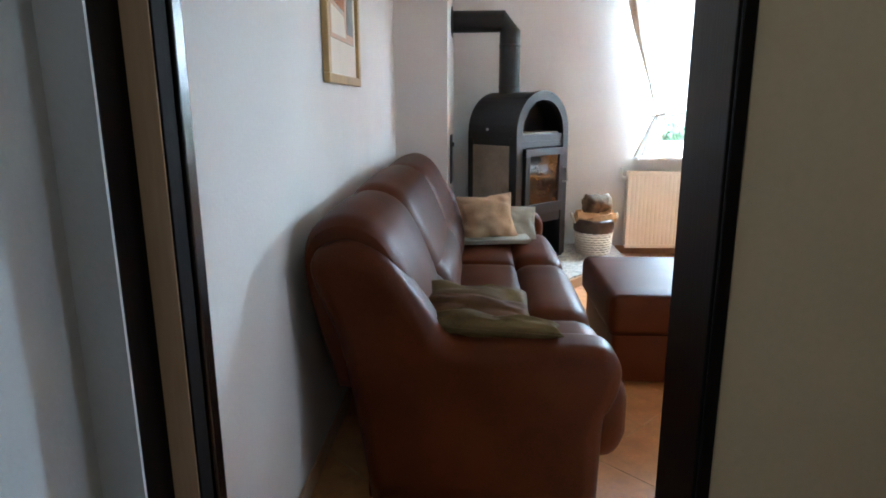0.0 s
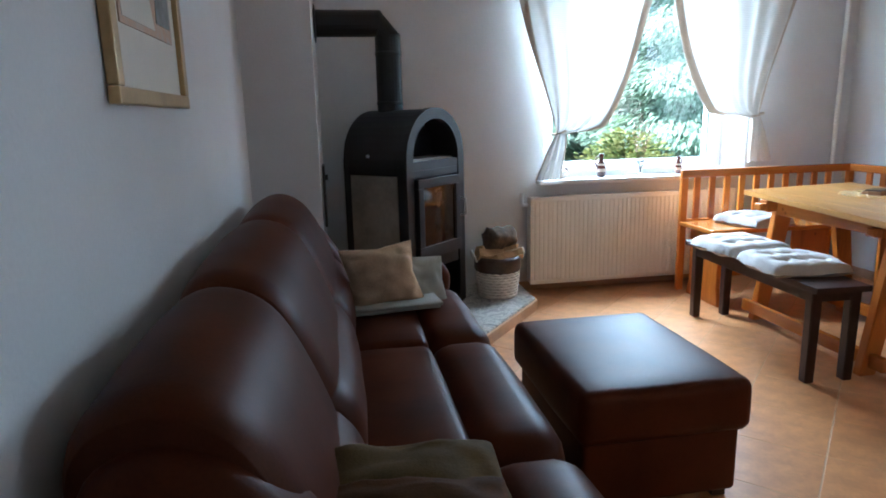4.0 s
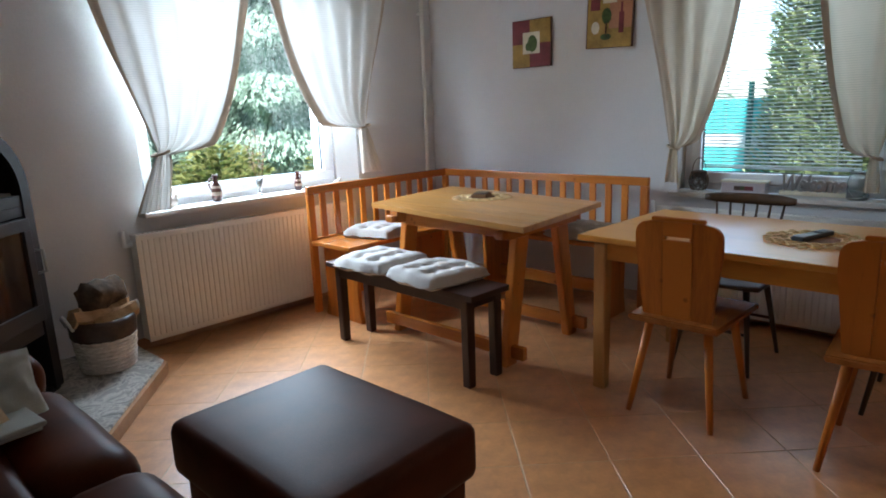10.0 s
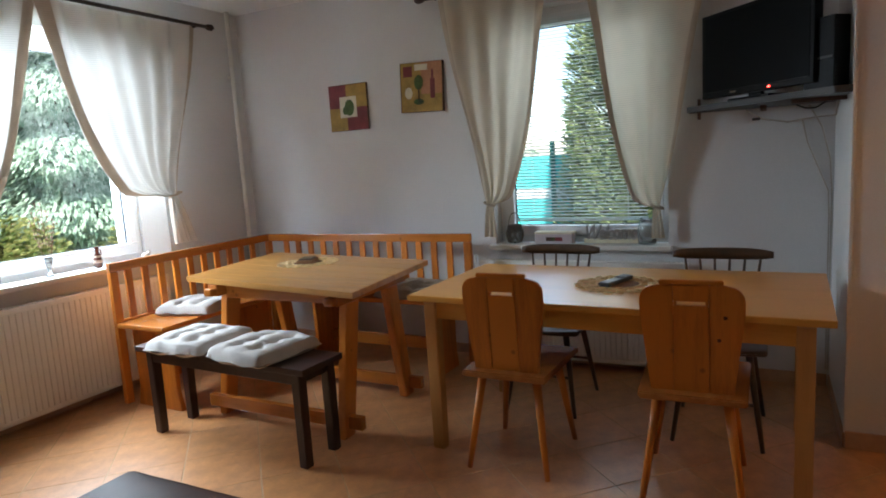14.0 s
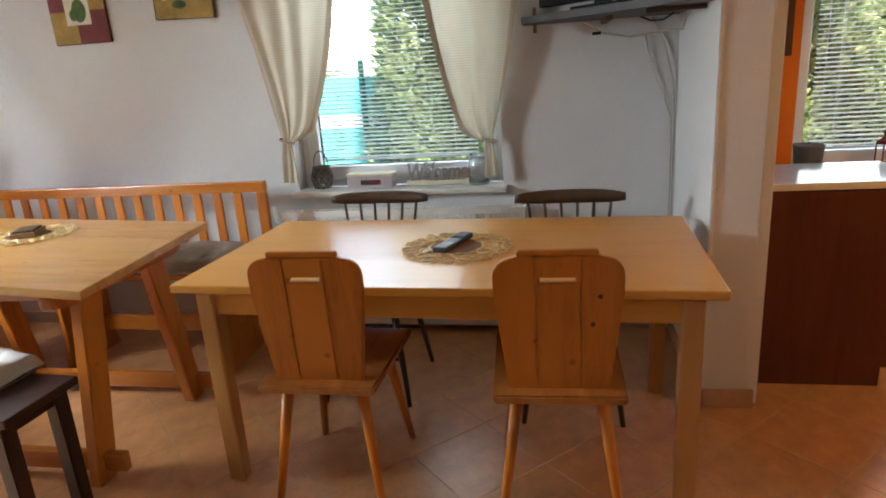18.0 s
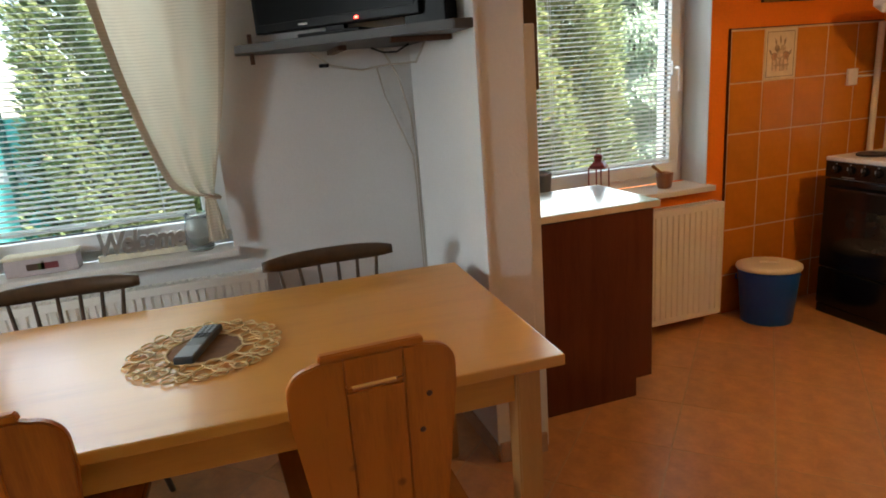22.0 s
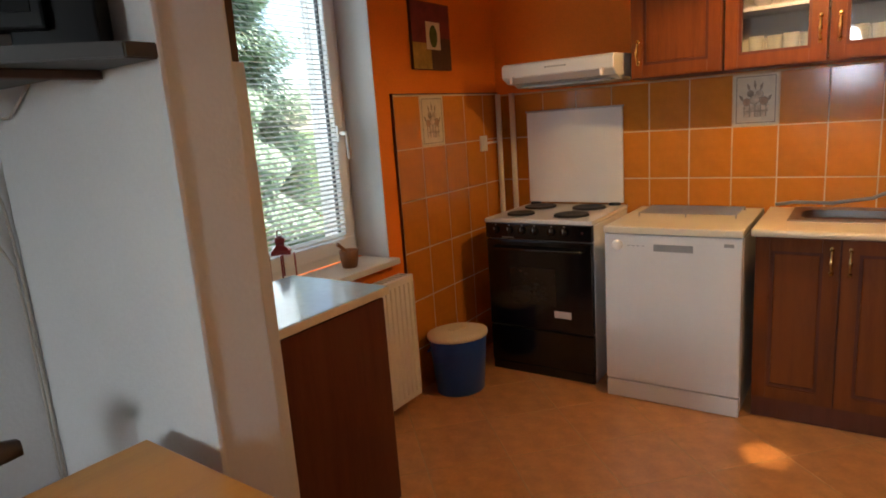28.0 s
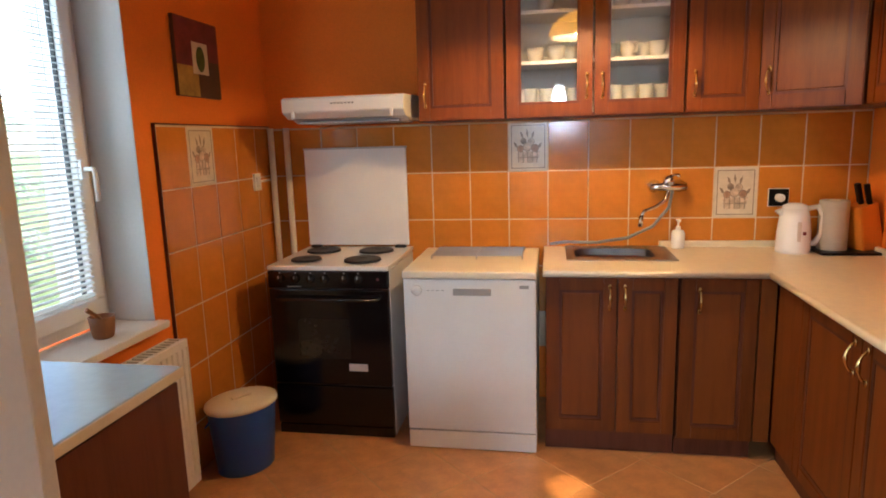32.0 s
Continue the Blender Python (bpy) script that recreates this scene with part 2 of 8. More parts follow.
def lathe(profile, n=24, caps=True):
    """A turned solid from rows of (radius, height)."""
    bm = bmesh.new()
    rings = [[bm.verts.new((r * math.cos(2 * math.pi * i / n), r * math.sin(2 * math.pi * i / n), z)) for i in range(n)] for r, z in profile]
    for a, b in zip(rings, rings[1:]):
        for i in range(n):
            bm.faces.new((a[i], a[(i + 1) % n], b[(i + 1) % n], b[i]))
    if caps:
        bm.faces.new(rings[0][::-1])
        bm.faces.new(rings[-1])
    return bm


def tube(points, r, n=10, caps=True, radii=None):
    """A round bar along a line of points."""
    bm = bmesh.new()
    pts = [Vector(p) for p in points]
    rings = []
    side = None
    for i, p in enumerate(pts):
        d = (pts[min(i + 1, len(pts) - 1)] - pts[max(i - 1, 0)]).normalized()
        if side is None:
            side = d.orthogonal().normalized()
        side = (side - d * side.dot(d)).normalized()
        up = d.cross(side)
        rr = radii[i] if radii else r
        rings.append([bm.verts.new(p + (side * math.cos(2 * math.pi * k / n) + up * math.sin(2 * math.pi * k / n)) * rr) for k in range(n)])
    for a, b in zip(rings, rings[1:]):
        for k in range(n):
            bm.faces.new((a[k], a[(k + 1) % n], b[(k + 1) % n], b[k]))
    if caps:
        bm.faces.new(rings[0][::-1])
        bm.faces.new(rings[-1])
    return bm


def prism(outline, depth, axis="y", bev=0.0, seg=2):
    """A plate: an outline of (a, b) pairs in the plane across axis, from 0 to depth along it."""
    bm = bmesh.new()
    put = {"y": lambda a, b, d: (a, d, b), "x": lambda a, b, d: (d, a, b), "z": lambda a, b, d: (a, b, d)}[axis]
    lo = [bm.verts.new(put(a, b, 0)) for a, b in outline]
    hi = [bm.verts.new(put(a, b, depth)) for a, b in outline]
    n = len(outline)
    bm.faces.new(lo)
    bm.faces.new(hi[::-1])
    for i in range(n):
        bm.faces.new((lo[i], hi[i], hi[(i + 1) % n], lo[(i + 1) % n]))
    bmesh.ops.recalc_face_normals(bm, faces=bm.faces)
    if bev:
        bmesh.ops.bevel(bm, geom=bm.edges[:], offset=bev, segments=seg, affect='EDGES')
    return bm


def moved(bm, m):
    bmesh.ops.transform(bm, matrix=m, verts=bm.verts)
    return bm


def soft_box(x0, x1, y0, y1, z0, z1, r=0.04, puff=0.0, wob=0.0, n=8, seed=0):
    """An upholstered block: rounded edges, faces that swell by puff, uneven by wob."""
    bm = bmesh.new()
    box(bm, x0, x1, y0, y1, z0, z1)
    bmesh.ops.bevel(bm, geom=bm.edges[:], offset=r, segments=4, affect='EDGES', profile=0.5)
    long_edges = [e for e in bm.edges if e.calc_length() > r * 1.5]
    bmesh.ops.subdivide_edges(bm, edges=long_edges, cuts=n, use_grid_fill=True)
    c = Vector(((x0 + x1) / 2, (y0 + y1) / 2, (z0 + z1) / 2))
    h = Vector(((x1 - x0) / 2, (y1 - y0) / 2, (z1 - z0) / 2))
    for v in bm.verts:
        u = [(v.co[i] - c[i]) / h[i] for i in range(3)]
        s = [max(0.0, 1 - a * a) for a in u]
        for i in range(3):
            o = [s[j] for j in range(3) if j != i]
            v.co[i] += u[i] * puff * o[0] * o[1]
        if wob:
            v.co += noise.noise_vector(v.co * 5 + Vector((seed * 7.3, 0, 0))) * wob
    return bm

# ---- the plan ----
XW, XE, YN, YS, ZC = -0.31, 4.08, 5.36, -1.44, 2.6
DOOR_Y = 0.86            # hall door wall, living-room face at DOOR_Y + 0.14
XK = 1.02                # kitchen's west wall face
W1 = (1.60, 3.22, 0.80, 2.28)      # window openings: from, to, sill, head
W2 = (2.11, 3.22, 0.76, 2.28)
W3 = (-0.29, 0.76, 0.73, 2.28)


def wall_with_hole(name, along, a0, a1, face, thick, hole, material, label):
    """A wall along x or y from a0 to a1 with its inner face at face, thick outwards, and holes through it."""
    bm = bmesh.new()
    cuts = sorted(hole)
    spans, pos = [], a0
    for h0, h1, z0, z1 in cuts:
        spans.append((pos, h0, -0.1, ZC))
        spans.append((h0, h1, -0.1, z0))
        spans.append((h0, h1, z1, ZC))
        pos = h1
    spans.append((pos, a1, -0.1, ZC))
    for s0, s1, z0, z1 in spans:
        if z1 - z0 < 1e-4 or s1 - s0 < 1e-4:
            continue
        if along == "x":
            box(bm, s0, s1, min(face, face + thick), max(face, face + thick), z0, z1)
        else:
            box(bm, min(face, face + thick), max(face, face + thick), s0, s1, z0, z1)
    bmesh.ops.remove_doubles(bm, verts=bm.verts, dist=1e-5)
    return tagged(part(name, bm, material), label, "wall", kind="structure")


T = 0.38
wall_with_hole("wall_north", "x", XW - 0.3, XE + T, YN, T, [W1], M["wall"], "white plastered wall with the garden window")
wall_with_hole("wall_east", "y", 1.2, YN, XE, T, [W2], M["wall"], "white plastered wall with the dining window")
wall_with_hole("wall_east_kitchen", "y", YS - 0.2, 1.2, XE, T, [W3], M["orange"], "orange painted kitchen wall with a window")
wall_with_hole("wall_hall_west", "y", -1.2, DOOR_Y, XW, -0.3, [], M["hallgrey"], "grey painted hall wall")
wall_with_hole("wall_west", "y", DOOR_Y, YN, XW, -0.3, [], M["wall"], "white plastered wall behind the sofa")
wall_with_hole("wall_south", "x", XK - 0.14, XE, YS, -0.2, [], M["orange"], "orange painted kitchen wall")
wall_with_hole("wall_hall_east", "y", -1.0, DOOR_Y, XK - 0.07, -0.07, [], M["hallcream"], "cream painted hall wall")
wall_with_hole("wall_kitchen_west", "y", YS, DOOR_Y, XK, -0.07, [], M["orange"], "orange painted kitchen side wall")
wall_with_hole("wall_hall_door", "x", XW, 1.66, DOOR_Y, 0.14, [(-0.275, 0.557, -0.1, 2.062)], M["wall"], "white wall with the doorway to the hall")
for name, a, b, m, text in (("wall_hall_north_a", XW, -0.246, "hallgrey", "grey painted hall wall beside the door frame"), ("wall_hall_north_b", 0.56, XK - 0.14, "hallcream", "cream painted hall wall beside the door frame")):
    bm = bmesh.new()
    box(bm, a, b, DOOR_Y - 0.006, DOOR_Y - 0.0005, 0, ZC)
    tagged(part(name, bm, M[m]), text, "wall", kind="structure")
wall_with_hole("wall_hall_south", "x", XW, XK - 0.14, -1.0, -0.2, [], M["wall"], "plain hall wall")

bm = bmesh.new()
box(bm, XW, 0.04, 4.29, YN, 0, ZC)
tagged(part("chimney_breast", bm, M["wall"]), "white plastered chimney breast beside the stove", "chimney breast", kind="structure")
bm = bbox(3.302, XE - 0.002, 1.11, 1.28, 0, ZC, 0.006)
tagged(part("partition_wall", bm, M["wall"]), "white plastered stub wall between dining corner and kitchen", "wall", kind="structure")

bm = bmesh.new()
box(bm, XW - 0.3, XE + T, YS - 0.2, YN + T, ZC, ZC + 0.15)
tagged(part("ceiling", bm, M["ceil"]), "plain white ceiling", "ceiling", kind="structure")
bm = bmesh.new()
box(bm, XW - 0.3, XE + T, YS - 0.2, YN + T, -0.12, -0.0012)
floor = tagged(part("floor", bm, M["grout"]), "terracotta tiled floor laid diagonally with pale joints", "floor", kind="structure")


# ---- living room: hall door ----
frame_ob = thing("door_frame", 0, DOOR_Y, 0, 0, "dark stained wooden door frame with open doorway", "door frame", kind="structure")
DL, DR = -0.205, 0.535
M["doorgloss"] = wood("polished_frame", (0.006, 0.0035, 0.0028), (0.003, 0.002, 0.0017), 0.22)
M["doorgloss"].node_tree.nodes["Principled BSDF"].inputs["Specular IOR Level"].default_value = 0.32
M["doormatt"] = wood("matt_frame_edge", (0.007, 0.004, 0.003), (0.003, 0.002, 0.0017), 0.7)
M["doormatt"].node_tree.nodes["Principled BSDF"].inputs["Specular IOR Level"].default_value = 0.08
part("jamb", bbox(DR, DR + 0.02, -0.010, 0.150, 0, 2.04, 0.003), M["doorwood"], frame_ob)
part("architrave", bbox(DR + 0.003, DR + 0.020, -0.018, -0.0105, 0, 2.10, 0.003), M["doorwood"], frame_ob)
part("architrave", bbox(DR + 0.02, DR + 0.08, 0.142, 0.162, 0, 2.10, 0.005), M["doorwood"], frame_ob)
# the closing side is rebated: deep hall part, pale edge of the step, then the room part
part("rebate", bbox(DL - 0.068, DL - 0.052, 0.0005, 0.140, 0, 2.04, 0.002), M["doormatt"], frame_ob)
part("jamb", bbox(DL - 0.051, DL - 0.006, 0.094, 0.1375, 0, 2.04, 0.002), M["doormatt"], frame_ob)
part("step_edge", bbox(DL - 0.050, DL - 0.009, 0.090, 0.0935, 0, 2.04, 0.001), M["doortan"], frame_ob, "pale bare edge of the rebate")
part("architrave", bbox(DL - 0.068, DL, 0.141, 0.176, 0, 2.10, 0.004), M["doorgloss"], frame_ob)
part("head_jamb", bbox(DL - 0.05, DR, -0.010, 0.150, 2.04, 2.06, 0.003), M["doorwood"], frame_ob)

# ---- sofa and ottoman ----
sofa = thing("sofa", 0, 0, 0, 0, "long brown leather sofa with rolled arms along the wall", "sofa")
SY0, SY1 = 1.735, 4.18
part("base", bbox(-0.10, 0.60, SY0 + 0.06, SY1 - 0.05, 0.04, 0.30, 0.02), M["leather"], sofa)
for x in (-0.04, 0.52):
    for y in (SY0 + 0.12, SY1 - 0.14):
        part("foot", bbox(x - 0.03, x + 0.03, y - 0.03, y + 0.03, 0, 0.05, 0.005), M["darkwood"], sofa)


def arm_outline():
    return [(-0.085, 0.06), (-0.128, 0.378), (-0.165, 0.57), (-0.22, 0.714), (-0.242, 0.80), (-0.216, 0.852), (-0.155, 0.877), (-0.091, 0.867), (-0.019, 0.824),
            (0.041, 0.752), (0.10, 0.668), (0.145, 0.598), (0.20, 0.574), (0.30, 0.572), (0.46, 0.574), (0.58, 0.572), (0.628, 0.557), (0.655, 0.52), (0.662, 0.48),
            (0.654, 0.425), (0.635, 0.375), (0.618, 0.345), (0.612, 0.25), (0.608, 0.06)]


def smooth_line(ctrl, steps=(0, 0.34, 0.67)):
    line = []
    for k in range(len(ctrl) - 1):
        p0, p1, p2, p3 = (Vector(ctrl[max(0, min(len(ctrl) - 1, k + o))]) for o in (-1, 0, 1, 2))
        for t in steps:
            line.append(0.5 * (2 * p1 + (p2 - p0) * t + (2 * p0 - 5 * p1 + 4 * p2 - p3) * t * t + (3 * p1 - p0 - 3 * p2 + p3) * t ** 3))
    return line + [Vector(ctrl[-1])]


def arm(y0, y1, r=0.06):
    """An upholstered end panel with softly rounded rims."""
    line = smooth_line(arm_outline())
    normals = []
    for k in range(len(line)):
        d = line[min(k + 1, len(line) - 1)] - line[max(k - 1, 0)]
        normals.append(Vector((-d.y, d.x)).normalized())
    rim = [r * (1 - math.cos(a * math.pi / 12)) for a in range(7)]
    ins = [r - r * math.sin(math.acos(max(-1.0, min(1.0, 1 - d / r)))) for d in rim]
    rows = [(y0 + d, q) for d, q in zip(rim, ins)] + [(y1 - d, q) for d, q in reversed(list(zip(rim, ins)))]
    bm = bmesh.new()
    grid = [[bm.verts.new((p.x - n.x * q, y, p.y - n.y * q)) for p, n in zip(line, normals)] for y, q in rows]
    for a, b in zip(grid, grid[1:]):
        for k in range(len(line)):
            m = (k + 1) % len(line)
            bm.faces.new((a[k], b[k], b[m], a[m]))
    bm.faces.new(grid[0])
    bm.faces.new(grid[-1][::-1])
    bmesh.ops.recalc_face_normals(bm, faces=bm.faces)
    return bm


for y0, y1 in ((SY0, SY0 + 0.19), (SY1 - 0.20, SY1)):
    part("armrest", arm(y0, y1), M["leather"], sofa, smooth=True)


def back_section(y0, y1, lift):
    """One length of the padded back: a rounded roll over a lumbar swell, drawn in at its two seams."""
    ctrl = [(-0.19, 0.42), (-0.235, 0.60), (-0.268, 0.76), (-0.268, 0.86), (-0.235, 0.925), (-0.17, 0.955), (-0.10, 0.945), (-0.04, 0.905), (0.005, 0.84), (0.04, 0.765), (0.066, 0.70),
            (0.082, 0.655), (0.088, 0.636), (0.105, 0.622), (0.13, 0.59), (0.15, 0.54), (0.158, 0.48), (0.15, 0.42), (0.12, 0.38)]
    line = smooth_line(ctrl)
    mid = Vector((-0.06, 0.55))
    steps = [0, 0.004, 0.012, 0.025, 0.045, 0.07] + [0.07 + (y1 - y0 - 0.14) * k / 12 for k in range(1, 12)]
    steps += [y1 - y0 - d for d in (0.07, 0.045, 0.025, 0.012, 0.004, 0)]
    bm = bmesh.new()
    rows = []
    for d in steps:
        e = min(d, y1 - y0 - d)
        pull = 0.026 * max(0.0, 1 - e / 0.07) ** 2.2 - 0.010 * min(1.0, e / 0.25)
        row = []
        for p in line:
            out = (p - mid).normalized()
            q = p - out * pull
            n = noise.noise(Vector((q.x * 6, (y0 + d) * 4, q.y * 6))) * 0.005
            row.append(bm.verts.new((q.x + out.x * n, y0 + d, q.y + out.y * n + lift)))
        rows.append(row)
    for p, q in zip(rows, rows[1:]):
        for k in range(len(line) - 1):
            bm.faces.new((p[k], q[k], q[k + 1], p[k + 1]))
    bm.faces.new(rows[0])
    bm.faces.new(rows[-1][::-1])
    bmesh.ops.recalc_face_normals(bm, faces=bm.faces)
    return bm


ys = [1.80, 2.42, 3.27, SY1 - 0.14]
for i in range(3):
    a, b = ys[i], ys[i + 1]
    part("back_cushion", back_section(a, b, -0.015 if i == 0 else 0.0), M["leather"], sofa, smooth=True)
    bm = soft_box(0.12, 0.44, a + 0.02, b - 0.004, 0.26, 0.435, r=0.035, puff=0.022, wob=0.005, n=9, seed=i + 4)
    part("seat_cushion", bm, M["leather"], sofa, smooth=True)
    bm = soft_box(0.425, 0.70, a + 0.012, b - 0.006, 0.17, 0.445, r=0.085, puff=0.018, wob=0.005, n=9, seed=i + 8)
    part("seat_front", bm, M["leather"], sofa, smooth=True)

ottoman = thing("ottoman", 1.115, 3.045, 0, 0, "square brown leather ottoman with a padded top", "ottoman")
part("body", soft_box(-0.275, 0.275, -0.34, 0.34, 0.03, 0.27, r=0.02, puff=0.006, n=5), M["leather"], ottoman, smooth=True)
part("padded_top", soft_box(-0.30, 0.295, -0.375, 0.375, 0.262, 0.445, r=0.035, puff=0.008, wob=0.003, n=8, seed=3), M["leather"], ottoman, smooth=True)
for sx in (-1, 1):
    for sy in (-1, 1):
        part("foot", bbox(sx * 0.23 - 0.025, sx * 0.23 + 0.025, sy * 0.29 - 0.025, sy * 0.29 + 0.025, 0, 0.035, 0.004), M["darkwood"], ottoman)
part("piping", tube([(-0.277, -0.342, 0.262), (0.277, -0.342, 0.262), (0.277, 0.342, 0.262), (-0.277, 0.342, 0.262), (-0.277, -0.342, 0.262)], 0.006, 6), M["leather"], ottoman, smooth=True)

# ---- cushions and folded throw ----
M["velvet"] = mat("olive_velvet", (0.115, 0.073, 0.028), 0.8, var=0.3, scale=9, bump=0.2, bscale=200, spec=0.1)
M["velvet2"] = mat("brown_velvet", (0.085, 0.036, 0.012), 0.8, var=0.3, scale=9, bump=0.2, bscale=200, spec=0.1)
M["plush"] = mat("dusty_beige_plush", (0.44, 0.31, 0.19), 0.85, var=0.35, scale=8, bump=0.25, bscale=150, dark=(0.27, 0.18, 0.11))
M["greycloth"] = mat("grey_green_cloth", (0.34, 0.34, 0.30), 0.9, var=0.1, scale=10, bump=0.3, bscale=220)


def pillow(name, w, h, t, m, mtx, material, label, category="cushion", seed=0, full=0.42, pinch=0.07, crease=0.0):
    """A stuffed square pillow with pinched corners, a seam round it and creases."""
    ob = thing(name, label=label, category=category)
    ob.matrix_basis = mtx
    n = 30
    bm = bmesh.new()
    sheets = []
    for s in (1, -1):
        grid = []
        for i in range(n + 1):
            row = []
            for j in range(n + 1):
                u, v = math.sin(math.pi * (i / n - 0.5)), math.sin(math.pi * (j / n - 0.5))
                k = max(0.0, (1 - u * u) * (1 - v * v))
                pin = 1 - pinch * (1 - abs(u)) * abs(v) ** 2
                pin2 = 1 - pinch * (1 - abs(v)) * abs(u) ** 2
                p = Vector((u * w / 2 * pin2, v * h / 2 * pin, s * t / 2 * k ** full))
                p += noise.noise_vector(Vector((u * 2.2, v * 2.2, s * 3 + seed))) * 0.02 * min(1, k * 3)
                nb = noise.noise(Vector((u * 1.7, v * 1.7, seed)))
                rim = max(abs(u), abs(v)) ** 3 * min(1, k * 6)
                p.z += s * crease * rim * math.sin((u * 9 if abs(v) > abs(u) else v * 9) + nb * 5)
                p.z -= s * crease * 0.8 * min(1, k * 3) * max(0.0, math.cos((u * 0.8 + v) * 7 + nb * 6)) ** 6
                row.append(bm.verts.new(p))
            grid.append(row)
        for i in range(n):
            for j in range(n):
                q = (grid[i][j], grid[i + 1][j], grid[i + 1][j + 1], grid[i][j + 1])
                bm.faces.new(q if s > 0 else q[::-1])
        sheets.append(grid)
    bmesh.ops.remove_doubles(bm, verts=bm.verts, dist=0.0008)
    part("cover", bm, material, ob, smooth=True)
    edge = []
    for k in range(48):
        a = k / 48 * 4
        i, f = int(a), a % 1 * 2 - 1
        u, v = ((f, -1), (1, f), (-f, 1), (-1, -f))[i]
        edge.append((u * w / 2 * (1 - pinch * (1 - abs(v)) * abs(u) ** 2), v * h / 2 * (1 - pinch * (1 - abs(u)) * abs(v) ** 2), 0))
    edge.append(edge[0])
    part("seam", tube(edge, 0.0025, 6), material, ob, smooth=True)
    return ob


def folded_cloth(name, w, d, layers, mtx, material, label, t=0.012):
    ob = thing(name, label=label, category="blanket")
    ob.matrix_basis = mtx
    for i in range(layers):
        k = 0.012 * math.sin(i * 2.1)
        part("fold", soft_box(-w / 2 + k, w / 2 + k, -d / 2 - k, d / 2 - k * 0.5, i * t, i * t + t * 1.05, r=t * 0.45, wob=0.004, n=7, seed=i), material, ob, smooth=True)
    return ob


folded_cloth("folded_throw", 0.40, 0.26, 2, pose(0.33, 3.72, 0.462, 0, 0, 6), M["greycloth"], "grey green folded throw on the sofa seat", 0.016)
pillow("throw_pillow", 0.34, 0.29, 0.17, None, pose(0.295, 3.73, 0.598, 60, 7, 4) @ Matrix.Rotation(math.radians(12), 4, "Z"), M["plush"], "dusty beige plush pillow standing on the sofa", seed=1, full=0.62, pinch=0.15, crease=0.012)
pillow("grey_pillow", 0.27, 0.25, 0.05, None, pose(0.465, 3.81, 0.550, 50, 12, 4) @ Matrix.Rotation(math.radians(7), 4, "Z"), M["greycloth"], "grey green cloth pillow behind the plush one", seed=6, pinch=0.1, crease=0.006)
pillow("olive_cushion", 0.50, 0.24, 0.15, None, pose(0.165, 2.07, 0.575, 12, 1, 1), M["velvet"], "olive velvet cushion leaning at the sofa arm", seed=2, full=0.28, pinch=0.03, crease=0.004)
pillow("brown_cushion", 0.44, 0.20, 0.12, None, pose(0.185, 1.955, 0.585, 12, 2, 1), M["velvet2"], "brown velvet cushion leaning at the sofa arm", seed=3, full=0.30, pinch=0.04, crease=0.004)
pillow("small_olive_cushion", 0.49, 0.085, 0.07, None, pose(0.25, 1.862, 0.603, 4, 4, 1), M["velvet"], "olive velvet cushion lying along the sofa arm", seed=4, full=0.36, crease=0.005)

# ---- stove in the corner ----
hearth = thing("hearth_slab", 0, 0, 0, 0, "raised corner hearth covered with grey stone pattern tiles", "hearth", kind="structure")
M["hearth"] = multi_ramp("grey_stone_hearth", [(0.34, (0.20, 0.19, 0.175)), (0.45, (0.42, 0.39, 0.35)), (0.52, (0.60, 0.56, 0.50)), (0.60, (0.34, 0.31, 0.28))], 6, 0.3, 4.0)
M["hearthedge"] = mat("tan_hearth_edge", (0.52, 0.29, 0.13), 0.4, var=0.15, scale=8)
HP = [(0.045, YN - 0.005), (1.41, YN - 0.005), (1.41, 4.87), (0.78, 4.11), (0.045, 4.17)]
part("step", prism(HP, 0.068, "z", 0.003), M["hearthedge"], hearth)
part("stone_top", moved(prism([(x * 0.985 + 0.006, y + (0.012 if y < 5 else -0.008)) for x, y in HP], 0.014, "z", 0.003), Matrix.Translation((0, 0, 0.068))), M["hearth"], hearth)

stove = thing("wood_stove", 0.535, 4.905, 0.082, 45, "black steel wood stove with arched top and beige stone sides", "stove")
SW, SD, ZS = 0.285, 0.25, 0.97   # half width, half depth, springing of the arch


def arch(r, z0, base, n=18, x=0.0):
    return [(-r, base)] + [(r * -math.cos(math.pi * i / n), z0 + r * math.sin(math.pi * i / n)) for i in range(n + 1)] + [(r, base)]


def arch_ring(r0, r1, z0, base, depth, n=18):
    """An arched frame between two outlines that meet at the base."""
    bm = bmesh.new()
    o, i = arch(r0, z0, base, n), arch(r1, z0, base, n)
    rows = [[bm.verts.new((a, d, b)) for a, b in line] for line in (o, i) for d in (0, depth)]
    of, ob_, inf, inb = rows
    for k in range(len(o) - 1):
        bm.faces.new((of[k], of[k + 1], inf[k + 1], inf[k]))
        bm.faces.new((ob_[k], inb[k], inb[k + 1], ob_[k + 1]))
        bm.faces.new((of[k], ob_[k], ob_[k + 1], of[k + 1]))
        bm.faces.new((inf[k], inf[k + 1], inb[k + 1], inb[k]))
    for k in (0, -1):
        bm.faces.new((of[k], inf[k], inb[k], ob_[k]))
    bmesh.ops.recalc_face_normals(bm, faces=bm.faces)
    return bm


